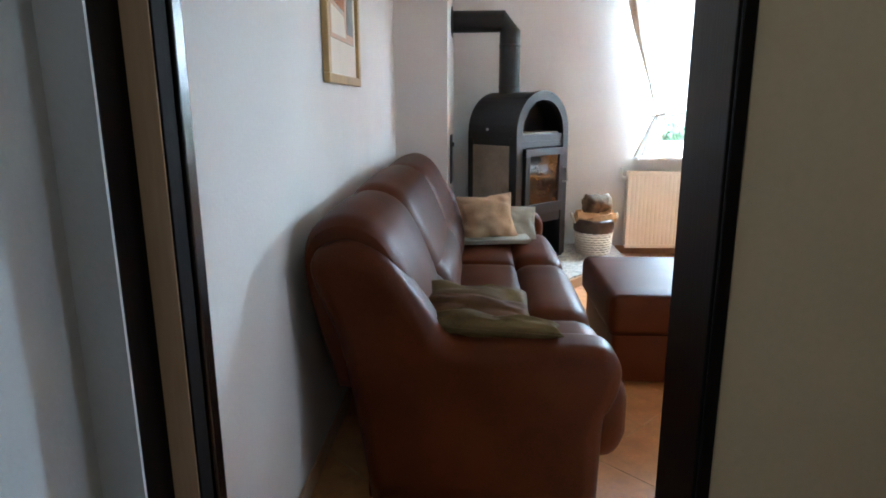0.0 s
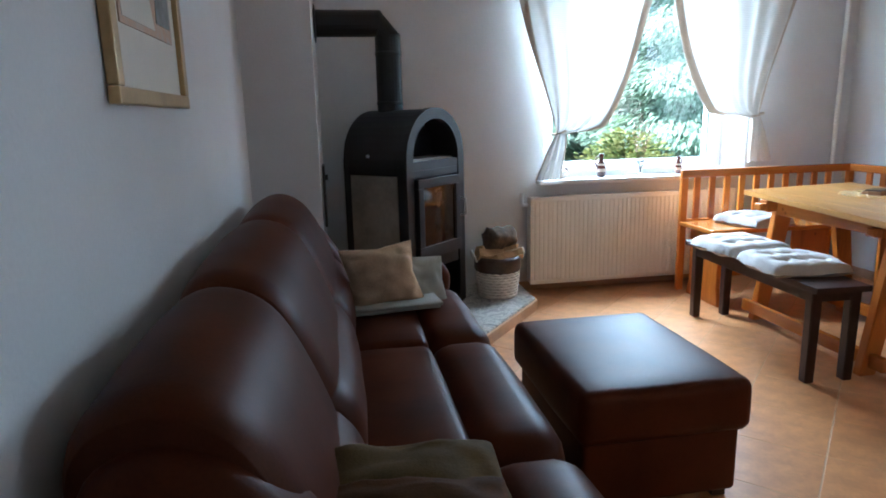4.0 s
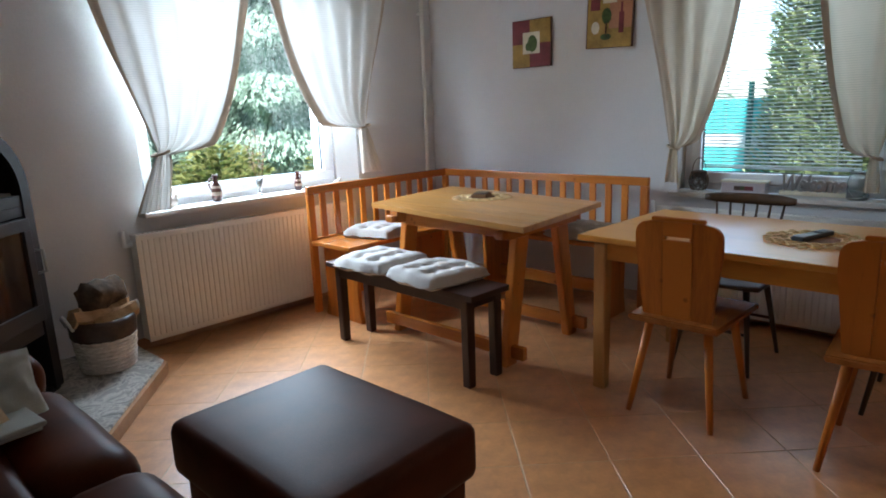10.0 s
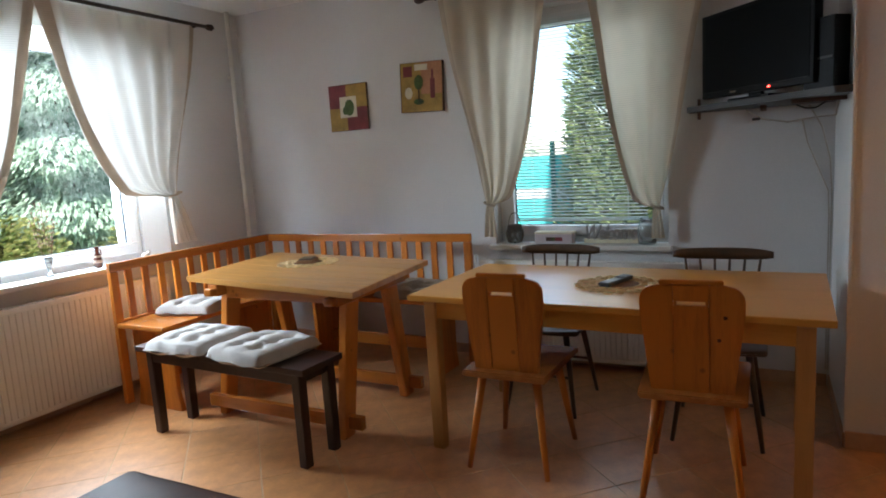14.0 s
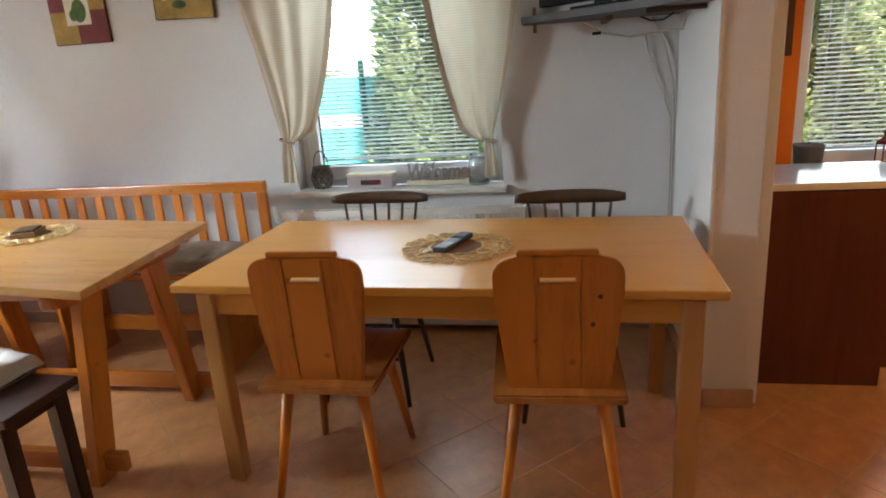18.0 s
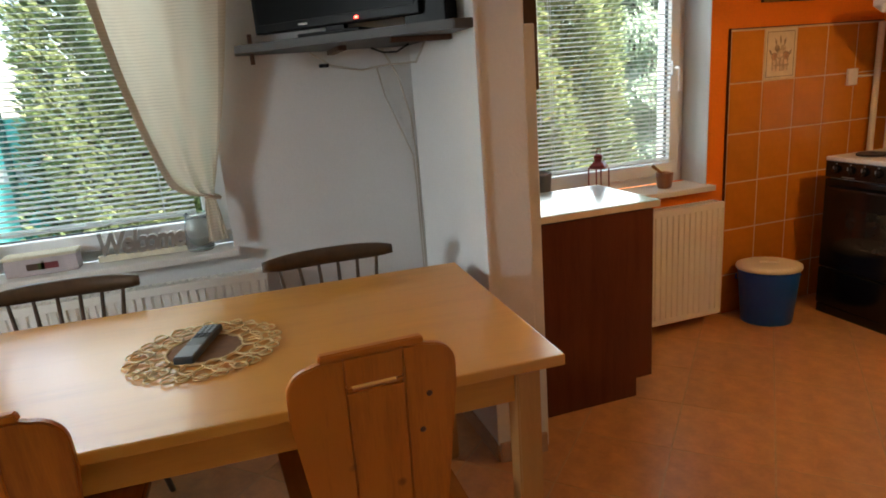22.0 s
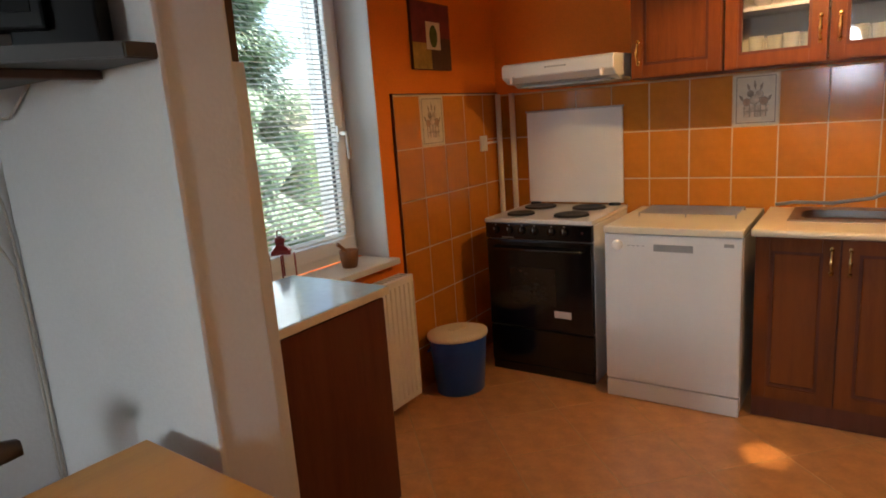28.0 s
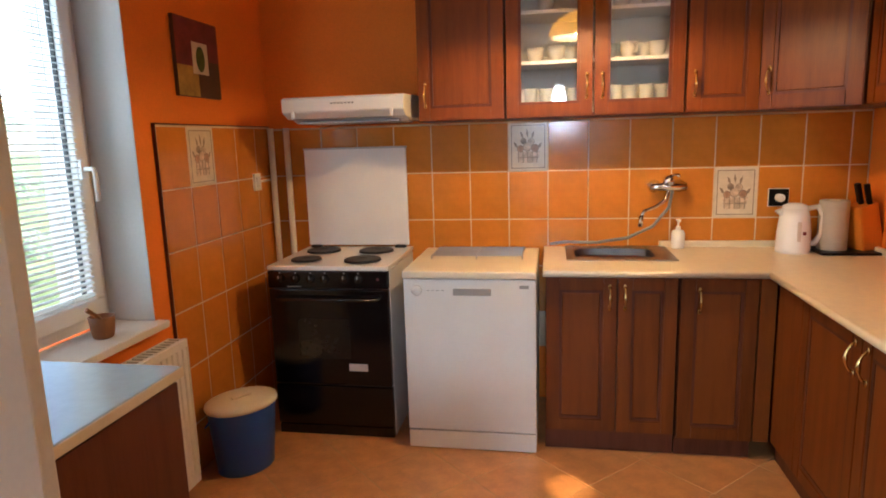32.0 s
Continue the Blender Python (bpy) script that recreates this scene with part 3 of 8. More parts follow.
part("body", moved(prism(arch(SW - 0.012, ZS, 0.36), 2 * SD - 0.21, "y", 0.003), Matrix.Translation((0, -SD + 0.2, 0))), M["iron"], stove)
part("hood_shell", moved(arch_ring(SW, SW - 0.03, ZS, 0.90, 2 * SD - 0.04), Matrix.Translation((0, -SD + 0.02, 0))), M["iron"], stove)
part("front_arch", moved(arch_ring(SW + 0.008, SW - 0.055, ZS, 0.02, 0.045), Matrix.Translation((0, -SD - 0.012, 0))), M["iron"], stove)
part("back_panel", bbox(-SW + 0.01, SW - 0.01, SD - 0.03, SD - 0.005, 0.0, ZS, 0.003), M["iron"], stove)
part("warming_shelf", bbox(-SW + 0.035, SW - 0.035, -SD - 0.006, -SD + 0.2, 0.905, 0.955, 0.004), M["iron"], stove)
part("shelf_stone", bbox(-SW + 0.06, SW - 0.06, -SD + 0.03, -SD + 0.2, 0.953, 0.968, 0.003), M["soapstone"], stove, "beige stone shelf plate")
for sx in (-1, 1):
    part("stone_side", bbox(min(sx * SW, sx * (SW - 0.02)), max(sx * SW, sx * (SW - 0.02)), -SD + 0.065, SD - 0.05, 0.18, 0.875, 0.004), M["soapstone"], stove, "beige stone side panel")
    part("side_frame", bbox(min(sx * (SW - 0.012), sx * (SW - 0.03)), max(sx * (SW - 0.012), sx * (SW - 0.03)), -SD + 0.02, SD - 0.03, 0.03, 0.95, 0.003), M["iron"], stove)
    for y in (-SD + 0.032, SD - 0.05):
        part("corner_post", bbox(sx * (SW - 0.012) - 0.016, sx * (SW - 0.012) + 0.016, y - 0.02, y + 0.03, 0.0, 0.93, 0.004), M["iron"], stove)
    part("knob", moved(lathe([(0.006, 0), (0.010, 0.006), (0.009, 0.018), (0.003, 0.022)], 10), Matrix.Translation((sx * (SW + 0.003), 0.02, 0.99)) @ Matrix.Rotation(sx * math.pi / 2, 4, 'Y')), M["steel"], stove)
part("rail", bbox(-SW + 0.03, SW - 0.03, -SD - 0.004, -SD + 0.03, 0.86, 0.905, 0.004), M["iron"], stove)
door = part("fire_door", bbox(-0.215, 0.215, -SD - 0.035, -SD - 0.004, 0.375, 0.45, 0.004), M["iron"], stove, "black door frame round the fire window")
for b in ((-0.215, 0.215, 0.80, 0.855), (-0.215, -0.165, 0.4505, 0.7995), (0.165, 0.215, 0.4505, 0.7995)):
    part("door_bar", bbox(b[0], b[1], -SD - 0.035, -SD - 0.004, b[2], b[3], 0.004), M["iron"], door)
M["fireglass"] = mat("sooty_glass", (0.035, 0.022, 0.014), 0.06, var=0.5, scale=6, dark=(0.012, 0.010, 0.009))
part("window", bbox(-0.165, 0.165, -SD - 0.022, -SD - 0.014, 0.45, 0.80, 0.001), M["fireglass"], door, "sooty brown fire window")
part("handle", tube([(0.235, -SD - 0.01, 0.70), (0.24, -SD - 0.055, 0.70), (0.24, -SD - 0.06, 0.60), (0.24, -SD - 0.01, 0.59)], 0.007, 8), M["steel"], stove, "steel door handle", smooth=True)
part("log_store", bbox(-SW + 0.04, SW - 0.04, -SD + 0.05, SD - 0.06, 0.03, 0.045, 0.002), M["iron"], stove)
part("ash_front", bbox(-0.215, 0.215, -SD - 0.012, -SD + 0.01, 0.30, 0.37, 0.004), M["iron"], stove)
part("base", bbox(-SW, SW, -SD, SD, 0.0, 0.03, 0.004), M["iron"], stove)

pipe = thing("flue_pipe", 0.475, 4.95, 0, 0, "black steel flue pipe bending into the chimney breast", "stove pipe")
PZ0, PZ1, PR = 0.082 + ZS + SW - 0.03, 1.845, 0.078
part("elbow", tube([(0, 0, PZ0), (0, 0, PZ1 - 0.075), (-0.055, 0, PZ1), (0.04 - 0.475 - 0.01, 0, PZ1)], PR, 24), M["iron"], pipe)
for z in (PZ0 + 0.06, 1.66):
    part("collar", moved(lathe([(PR, 0), (PR + 0.004, 0.003), (PR + 0.004, 0.018), (PR, 0.021)], 24, False), Matrix.Translation((0, 0, z))), M["iron"], pipe, smooth=True)
part("wall_collar", moved(lathe([(PR, 0), (PR + 0.03, 0.002), (PR + 0.03, 0.008), (PR, 0.012)], 24, False), Matrix.Translation((0.042 - 0.475, 0, PZ1)) @ Matrix.Rotation(math.pi / 2, 4, 'Y')), M["iron"], pipe)
clean = thing("flue_cleaning_door", 0.045, 4.60, 0.0, 0, "small dark metal cleaning door in the chimney breast", "hatch")
part("plate", bbox(0.0, 0.014, -0.09, 0.09, 0.70, 1.04, 0.003), M["iron"], clean)
part("latch", bbox(0.012, 0.03, -0.07, -0.04, 0.96, 0.99, 0.003), M["iron"], clean)

# ---- log basket ----
basket = thing("log_basket", 1.17, 5.02, 0.082, 0, "white wicker basket with a brown lining full of firewood", "basket")
M["wicker"] = mat("white_wicker", (0.80, 0.76, 0.68), 0.7, var=0.15, scale=25, bump=0.3)
M["liner"] = mat("brown_liner", (0.06, 0.036, 0.024), 0.4, var=0.4, scale=12, bump=0.4, bscale=60)
M["bark"] = mat("log_bark", (0.13, 0.085, 0.05), 0.95, var=0.5, scale=14, bump=1.0, bscale=40, dark=(0.04, 0.025, 0.015))
M["splitwood"] = wood("split_firewood", (0.55, 0.36, 0.18), (0.36, 0.2, 0.09), 0.85, grain=(1.5, 14, 14), bump=0.4)
part("wall", lathe([(0.118, 0.0), (0.125, 0.06), (0.14, 0.20), (0.150, 0.255), (0.143, 0.255), (0.132, 0.2), (0.115, 0.02)], 32), M["wicker"], basket)
for row in range(9):
    z = 0.012 + row * 0.02
    pts = []
    for k in range(73):
        a = 2 * math.pi * k / 72
        r = 0.121 + 0.022 * (row / 9) + (0.007 if (k // 2 + row) % 2 else 0.0)
        pts.append((r * math.cos(a), r * math.sin(a), z))
    part("weave", tube(pts, 0.0085, 6, False), M["wicker"], basket, smooth=True)
bm = lathe([(0.146, 0.175), (0.158, 0.20), (0.160, 0.26), (0.152, 0.285), (0.140, 0.28), (0.136, 0.2)], 40, False)
for v in bm.verts:
    v.co += noise.noise_vector(v.co * 18) * 0.008
part("lining", bm, M["liner"], basket, "crumpled brown lining", smooth=True)
for s in (-1, 1):
    part("handle", tube([(s * 0.155, -0.05, 0.25), (s * 0.175, -0.04, 0.30), (s * 0.18, 0, 0.32), (s * 0.175, 0.04, 0.30), (s * 0.155, 0.05, 0.25)], 0.008, 8), M["wicker"], basket, smooth=True)


def log(x, y, z, ln, r, rz, ry, kind, seed):
    ob = thing("firewood_log", label="split log of firewood lying in the basket" if kind else "thick log with rough bark on the firewood", category="log", group="firewood")
    ob.matrix_basis = pose(x, y, z, 0, ry, rz)
    n = 12 if not kind else 5
    bm = tube([(-ln / 2 + ln * i / 6, 0, 0) for i in range(7)], r, n, True, [r * (1 + 0.08 * math.sin(i * 1.7 + seed)) for i in range(7)])
    for v in bm.verts:
        v.co += noise.noise_vector(v.co * 22 + Vector((seed, 0, 0))) * r * 0.28
    part("wood", bm, M["splitwood"] if kind else M["bark"], ob, smooth=not kind)


log(1.14, 4.99, 0.372, 0.25, 0.045, 12, 8, 1, 1)
log(1.19, 5.06, 0.372, 0.26, 0.05, -20, -6, 1, 2)
log(1.12, 5.07, 0.375, 0.22, 0.04, 40, 12, 1, 3)
log(1.22, 4.96, 0.362, 0.22, 0.04, 5, -12, 1, 5)
log(1.185, 5.03, 0.475, 0.19, 0.075, 30, 4, 0, 4)

# ---- wall picture by the sofa ----
M["gilt"] = mat("gilded_wood", (0.42, 0.28, 0.12), 0.35, metal=0.5, var=0.15)


M["paint1"] = multi_ramp("pastel_watercolour", [(0.3, (0.40, 0.38, 0.34)), (0.45, (0.52, 0.42, 0.33)), (0.55, (0.56, 0.36, 0.24)), (0.7, (0.46, 0.47, 0.44))], 5)
M["rust"] = mat("rust_watercolour", (0.42, 0.17, 0.07), 0.7, var=0.4, scale=12)
M["leafyellow"] = mat("yellow_watercolour", (0.62, 0.46, 0.07), 0.7, var=0.3, scale=14)
M["greyblue"] = mat("grey_blue_watercolour", (0.26, 0.28, 0.28), 0.7, var=0.3, scale=10)
M["passe"] = mat("picture_mount", (0.72, 0.68, 0.6), 0.8, var=0.03)
pic = thing("framed_picture", XW, 2.635, 1.33, 0, "gilt framed pastel watercolour hanging over the sofa", "picture")
for b in ((-0.305, 0.305, 0, 0.035), (-0.305, 0.305, 0.785, 0.82), (-0.305, -0.265, 0.035, 0.785), (0.265, 0.305, 0.035, 0.785)):
    part("frame_bar", bbox(0.002, 0.026, b[0], b[1], b[2], b[3], 0.004), M["gilt"], pic)
part("mount", bbox(0.003, 0.012, -0.264, 0.264, 0.036, 0.784, 0.0), M["passe"], pic)
part("painting", bbox(0.012, 0.015, -0.215, 0.215, 0.165, 0.745, 0.0), M["paint1"], pic)
for name, m, layer, outline in (("painted_block", "rust", 0, [(-0.19, 0.30), (0.03, 0.28), (0.05, 0.47), (-0.05, 0.52), (-0.20, 0.48)]),
                                ("painted_leaf", "leafyellow", 1, [(-0.10, 0.56), (0.0, 0.50), (0.10, 0.55), (0.15, 0.66), (0.12, 0.73), (0.02, 0.70), (-0.06, 0.735), (-0.12, 0.66)]),
                                ("painted_block", "greyblue", 0, [(0.07, 0.20), (0.20, 0.20), (0.20, 0.62), (0.16, 0.60), (0.10, 0.42)]),
                                ("painted_block", "passe", 0, [(-0.20, 0.18), (0.05, 0.18), (0.02, 0.26), (-0.20, 0.28)])):
    part(name, moved(prism(outline, 0.001, "x"), Matrix.Translation((0.0152 + 0.0012 * layer, 0, 0))), M[m], pic)


# ---- windows, sills, blinds, curtains ----
def glass_material(name, f0):
    """Clear glass: see-through, with gloss that grows towards grazing angles from f0."""
    m = bpy.data.materials.new(name)
    m.use_nodes = True
    t = m.node_tree
    t.nodes.remove(t.nodes["Principled BSDF"])
    tr, gl, mx = t.nodes.new("ShaderNodeBsdfTransparent"), t.nodes.new("ShaderNodeBsdfGlossy"), t.nodes.new("ShaderNodeMixShader")
    lw, pw, ma = t.nodes.new("ShaderNodeLayerWeight"), t.nodes.new("ShaderNodeMath"), t.nodes.new("ShaderNodeMath")
    gl.inputs["Roughness"].default_value = 0.02
    lw.inputs["Blend"].default_value = 0.5
    pw.operation, ma.operation = 'POWER', 'MULTIPLY_ADD'
    pw.inputs[1].default_value = 5.0
    ma.inputs[1].default_value, ma.inputs[2].default_value = 1 - f0, f0
    t.links.new(lw.outputs["Facing"], pw.inputs[0])
    t.links.new(pw.outputs[0], ma.inputs[0])
    t.links.new(ma.outputs[0], mx.inputs[0])
    t.links.new(tr.outputs[0], mx.inputs[1])
    t.links.new(gl.outputs[0], mx.inputs[2])
    t.links.new(mx.outputs[0], t.nodes["Material Output"].inputs[0])
    return m


def cloth_material(name, color, trans, stripe=0.0):
    """Thin woven cloth that lets part of the light through, with fine cross threads."""
    m = bpy.data.materials.new(name)
    m.use_nodes = True
    t = m.node_tree
    t.nodes.remove(t.nodes["Principled BSDF"])
    d, tl, mx = t.nodes.new("ShaderNodeBsdfDiffuse"), t.nodes.new("ShaderNodeBsdfTranslucent"), t.nodes.new("ShaderNodeMixShader")
    co, wv, nz, rp = t.nodes.new("ShaderNodeTexCoord"), t.nodes.new("ShaderNodeTexWave"), t.nodes.new("ShaderNodeTexNoise"), t.nodes.new("ShaderNodeValToRGB")
    wv.bands_direction = 'Z'
    wv.inputs["Scale"].default_value = 26
    wv.inputs["Distortion"].default_value = 1.5
    nz.inputs["Scale"].default_value = 9
    ad = t.nodes.new("ShaderNodeMath")
    ad.operation = 'MULTIPLY_ADD'
    t.links.new(co.outputs["Object"], wv.inputs[0])
    t.links.new(co.outputs["Object"], nz.inputs[0])
    t.links.new(wv.outputs["Fac"], ad.inputs[0])
    ad.inputs[1].default_value = stripe
    t.links.new(nz.outputs["Fac"], ad.inputs[2])
    rp.color_ramp.elements[0].position, rp.color_ramp.elements[0].color = 0.3, (*[c * 0.82 for c in color], 1)
    rp.color_ramp.elements[1].position, rp.color_ramp.elements[1].color = 0.9, (*color, 1)
    t.links.new(ad.outputs[0], rp.inputs[0])
    t.links.new(rp.outputs[0], d.inputs[0])
    t.links.new(rp.outputs[0], tl.inputs[0])
    mx.inputs[0].default_value = trans
    t.links.new(d.outputs[0], mx.inputs[1])
    t.links.new(tl.outputs[0], mx.inputs[2])
    t.links.new(mx.outputs[0], t.nodes["Material Output"].inputs[0])
    return m


M["rubber"] = mat("grey_rubber", (0.05, 0.055, 0.06), 0.7, var=0.1)
M["glass"] = glass_material("window_glass", 0.022)
M["cabglass"] = glass_material("cabinet_glass", 0.05)
M["curtain"] = cloth_material("cream_curtain", (0.74, 0.71, 0.66), 0.11, 0.8)
M["sheer"] = cloth_material("beige_sheer_curtain", (0.74, 0.65, 0.52), 0.42, 0.9)
M["slat"] = cloth_material("white_slat", (0.86, 0.88, 0.88), 0.5)
M["hem"] = cloth_material("curtain_hem", (0.60, 0.50, 0.39), 0.2, 0.3)


def window(name, origin, rz, w, h, sashes, label):
    """A plastic window seen from inside; local x along the wall, y outwards, z up; its opening's corner at the origin."""
    ob = thing(name, *origin, rz, label, "window", kind="structure")
    F = 0.055
    for b in ((0, w, 0, F), (0, w, h - F, h), (0, F, F, h - F), (w - F, w, F, h - F)):
        part("window_frame", bbox(b[0], b[1], 0.10, 0.17, b[2], b[3], 0.005), M["pvc"], ob)
    sw = (w - 2 * F) / sashes
    for k in range(sashes):
        x0, x1 = F + k * sw - 0.012, F + (k + 1) * sw + 0.012
        S = 0.062
        if k:
            x0 += 0.016
        if k < sashes - 1:
            x1 -= 0.016
        for b in ((x0, x1, F - 0.012, F + S), (x0, x1, h - F - S, h - F + 0.012), (x0, x0 + S, F + S, h - F - S), (x1 - S, x1, F + S, h - F - S)):
            part("sash_bar", bbox(b[0], b[1], 0.075, 0.135, b[2], b[3], 0.008), M["pvc"], ob)
        for b in ((x0 + S, x1 - S, F + S, F + S + 0.005), (x0 + S, x1 - S, h - F - S - 0.005, h - F - S), (x0 + S, x0 + S + 0.005, F + S + 0.005, h - F - S - 0.005), (x1 - S - 0.005, x1 - S, F + S + 0.005, h - F - S - 0.005)):
            part("gasket", bbox(b[0], b[1], 0.104, 0.122, b[2], b[3], 0.0), M["rubber"], ob, "dark rubber gasket")
        g = part("pane", bbox(x0 + S, x1 - S, 0.110, 0.116, F + S, h - F - S, 0), M["glass"], ob)
        g.visible_shadow = False
    return ob


def sill(name, x0, x1, y0, y1, z, label):
    return tagged(part(name, bbox(x0, x1, y0, y1, z - 0.03, z, 0.006), M["sill"]), label, "window sill", kind="structure")


window("window_1", (W1[0], YN + 0.02, W1[2] + 0.02), 0, 3.08 - W1[0], W1[3] - W1[2] - 0.02, 1, "white plastic window onto the garden trees")
window("window_2", (XE + 0.02, W2[1], W2[2] + 0.02), -90, W2[1] - W2[0], W2[3] - W2[2] - 0.02, 1, "white plastic window with a venetian blind")
window("window_3", (XE + 0.10, W3[1], W3[2] + 0.02), -90, W3[1] - W3[0], W3[3] - W3[2] - 0.02, 1, "white plastic kitchen window with a venetian blind")
sill("window_sill_1", W1[0] - 0.05, W1[1] + 0.03, YN - 0.10, YN + 0.10, 0.825, "pale inner sill above the radiator")
sill("window_sill_2", XE - 0.06, XE + 0.10, W2[0] - 0.02, W2[1] + 0.03, 0.783, "pale inner sill under the dining window")
sill("window_sill_3", XE - 0.05, XE + 0.18, W3[0] - 0.02, W3[1] + 0.02, 0.752, "pale tiled kitchen window sill")

# splayed reveal of the garden window
tagged(part("trim_splayed_reveal", moved(prism([(3.081, YN + 0.095), (W1[1] - 0.002, YN + 0.002), (W1[1] - 0.002, YN + T - 0.004), (3.081, YN + T - 0.004)], W1[3] - 0.83, "z", 0.0), Matrix.Translation((0, 0, 0.828))), M["wall"]), "white splayed reveal of the garden window", "trim", kind="structure")
# white painted reveals of the kitchen window
bm = bmesh.new()
box(bm, XE + 0.002, XE + 0.268, W3[0] - 0.002, W3[0] + 0.004, 0.753, W3[3])
box(bm, XE + 0.002, XE + 0.378, W3[1] - 0.004, W3[1] + 0.002, 0.753, W3[3])
tagged(part("trim_reveal", bm, M["wall"]), "white painted reveal of the kitchen window", "trim", kind="structure")
tagged(part("trim_outer_reveal", moved(prism([(XE + 0.275, W3[0] + 0.045), (XE + 0.275, W3[0] - 0.02), (XE + 0.41, W3[0] - 0.02), (XE + 0.41, W3[0] + 0.012)], W3[3] - 0.753, "z", 0.0), Matrix.Translation((0, 0, 0.753))), M["wall"]), "white outer reveal of the kitchen window", "trim", kind="structure")

# kitchen window handle
hd = thing("window_handle", XE + 0.165, -0.20, 1.36, 0, "white window handle on the sash", "window handle")
part("rosette", bbox(-0.006, 0.008, -0.014, 0.014, -0.035, 0.035, 0.003), M["pvc"], hd)
part("lever", tube([(-0.006, 0, 0), (-0.045, 0, 0), (-0.05, 0.0, -0.02), (-0.05, 0.0, -0.12)], 0.009, 8), M["pvc"], hd, smooth=True)


def blind(x, y0, y1, z0, z1, label, tilt):
    """A venetian blind across y: head rail, cords, each slat, bottom bar."""
    ob = thing("venetian_blind", x, (y0 + y1) / 2, 0, 0, label, "window blind")
    w = (y1 - y0) / 2
    part("head_rail", bbox(-0.014, 0.014, -w, w, z1 - 0.03, z1, 0.003), M["slat"], ob)
    part("bottom_bar", bbox(-0.012, 0.012, -w, w, z0, z0 + 0.012, 0.003), M["slat"], ob)
    for y in (-w * 0.72, w * 0.72):
        for d in (-0.0125, 0.0125):
            part("cord", tube([(d, y, z0), (d, y, z1 - 0.02)], 0.0014, 5), M["slat"], ob)
    part("pull_cord", tube([(-0.018, w * 0.9, z0 + 0.25), (-0.018, w * 0.9, z1 - 0.02)], 0.0018, 5), M["pvc"], ob)
    bm = bmesh.new()
    pts = [(-0.012, 0), (-0.006, 0.0014), (0, 0.002), (0.006, 0.0014), (0.012, 0)]
    a = [bm.verts.new((u, -w, v)) for u, v in pts]
    b = [bm.verts.new((u, w, v)) for u, v in pts]
    a2 = [bm.verts.new((u, -w, v - 0.0005)) for u, v in pts]
    b2 = [bm.verts.new((u, w, v - 0.0005)) for u, v in pts]
    for i in range(4):
        bm.faces.new((a[i], b[i], b[i + 1], a[i + 1]))
        bm.faces.new((a2[i], a2[i + 1], b2[i + 1], b2[i]))
    first = part("slat", bm, M["slat"], ob)
    n = int((z1 - 0.04 - z0 - 0.015) / 0.0215)
    first.matrix_basis = pose(0, 0, z0 + 0.02, 0, tilt, 0)
    for k in range(1, n):
        s = new("slat", first.data)
        s.parent = ob
        s.matrix_basis = pose(0, 0, z0 + 0.02 + k * 0.0215, 0, tilt + random.uniform(-2, 2), 0)
    return ob


blind(XE + 0.085, 2.24, 3.09, 0.925, 2.20, "white venetian blind with open slats in the dining window", -14)
blind(XE + 0.155, -0.165, 0.64, 0.875, 2.20, "white venetian blind with open slats in the kitchen window", -14)


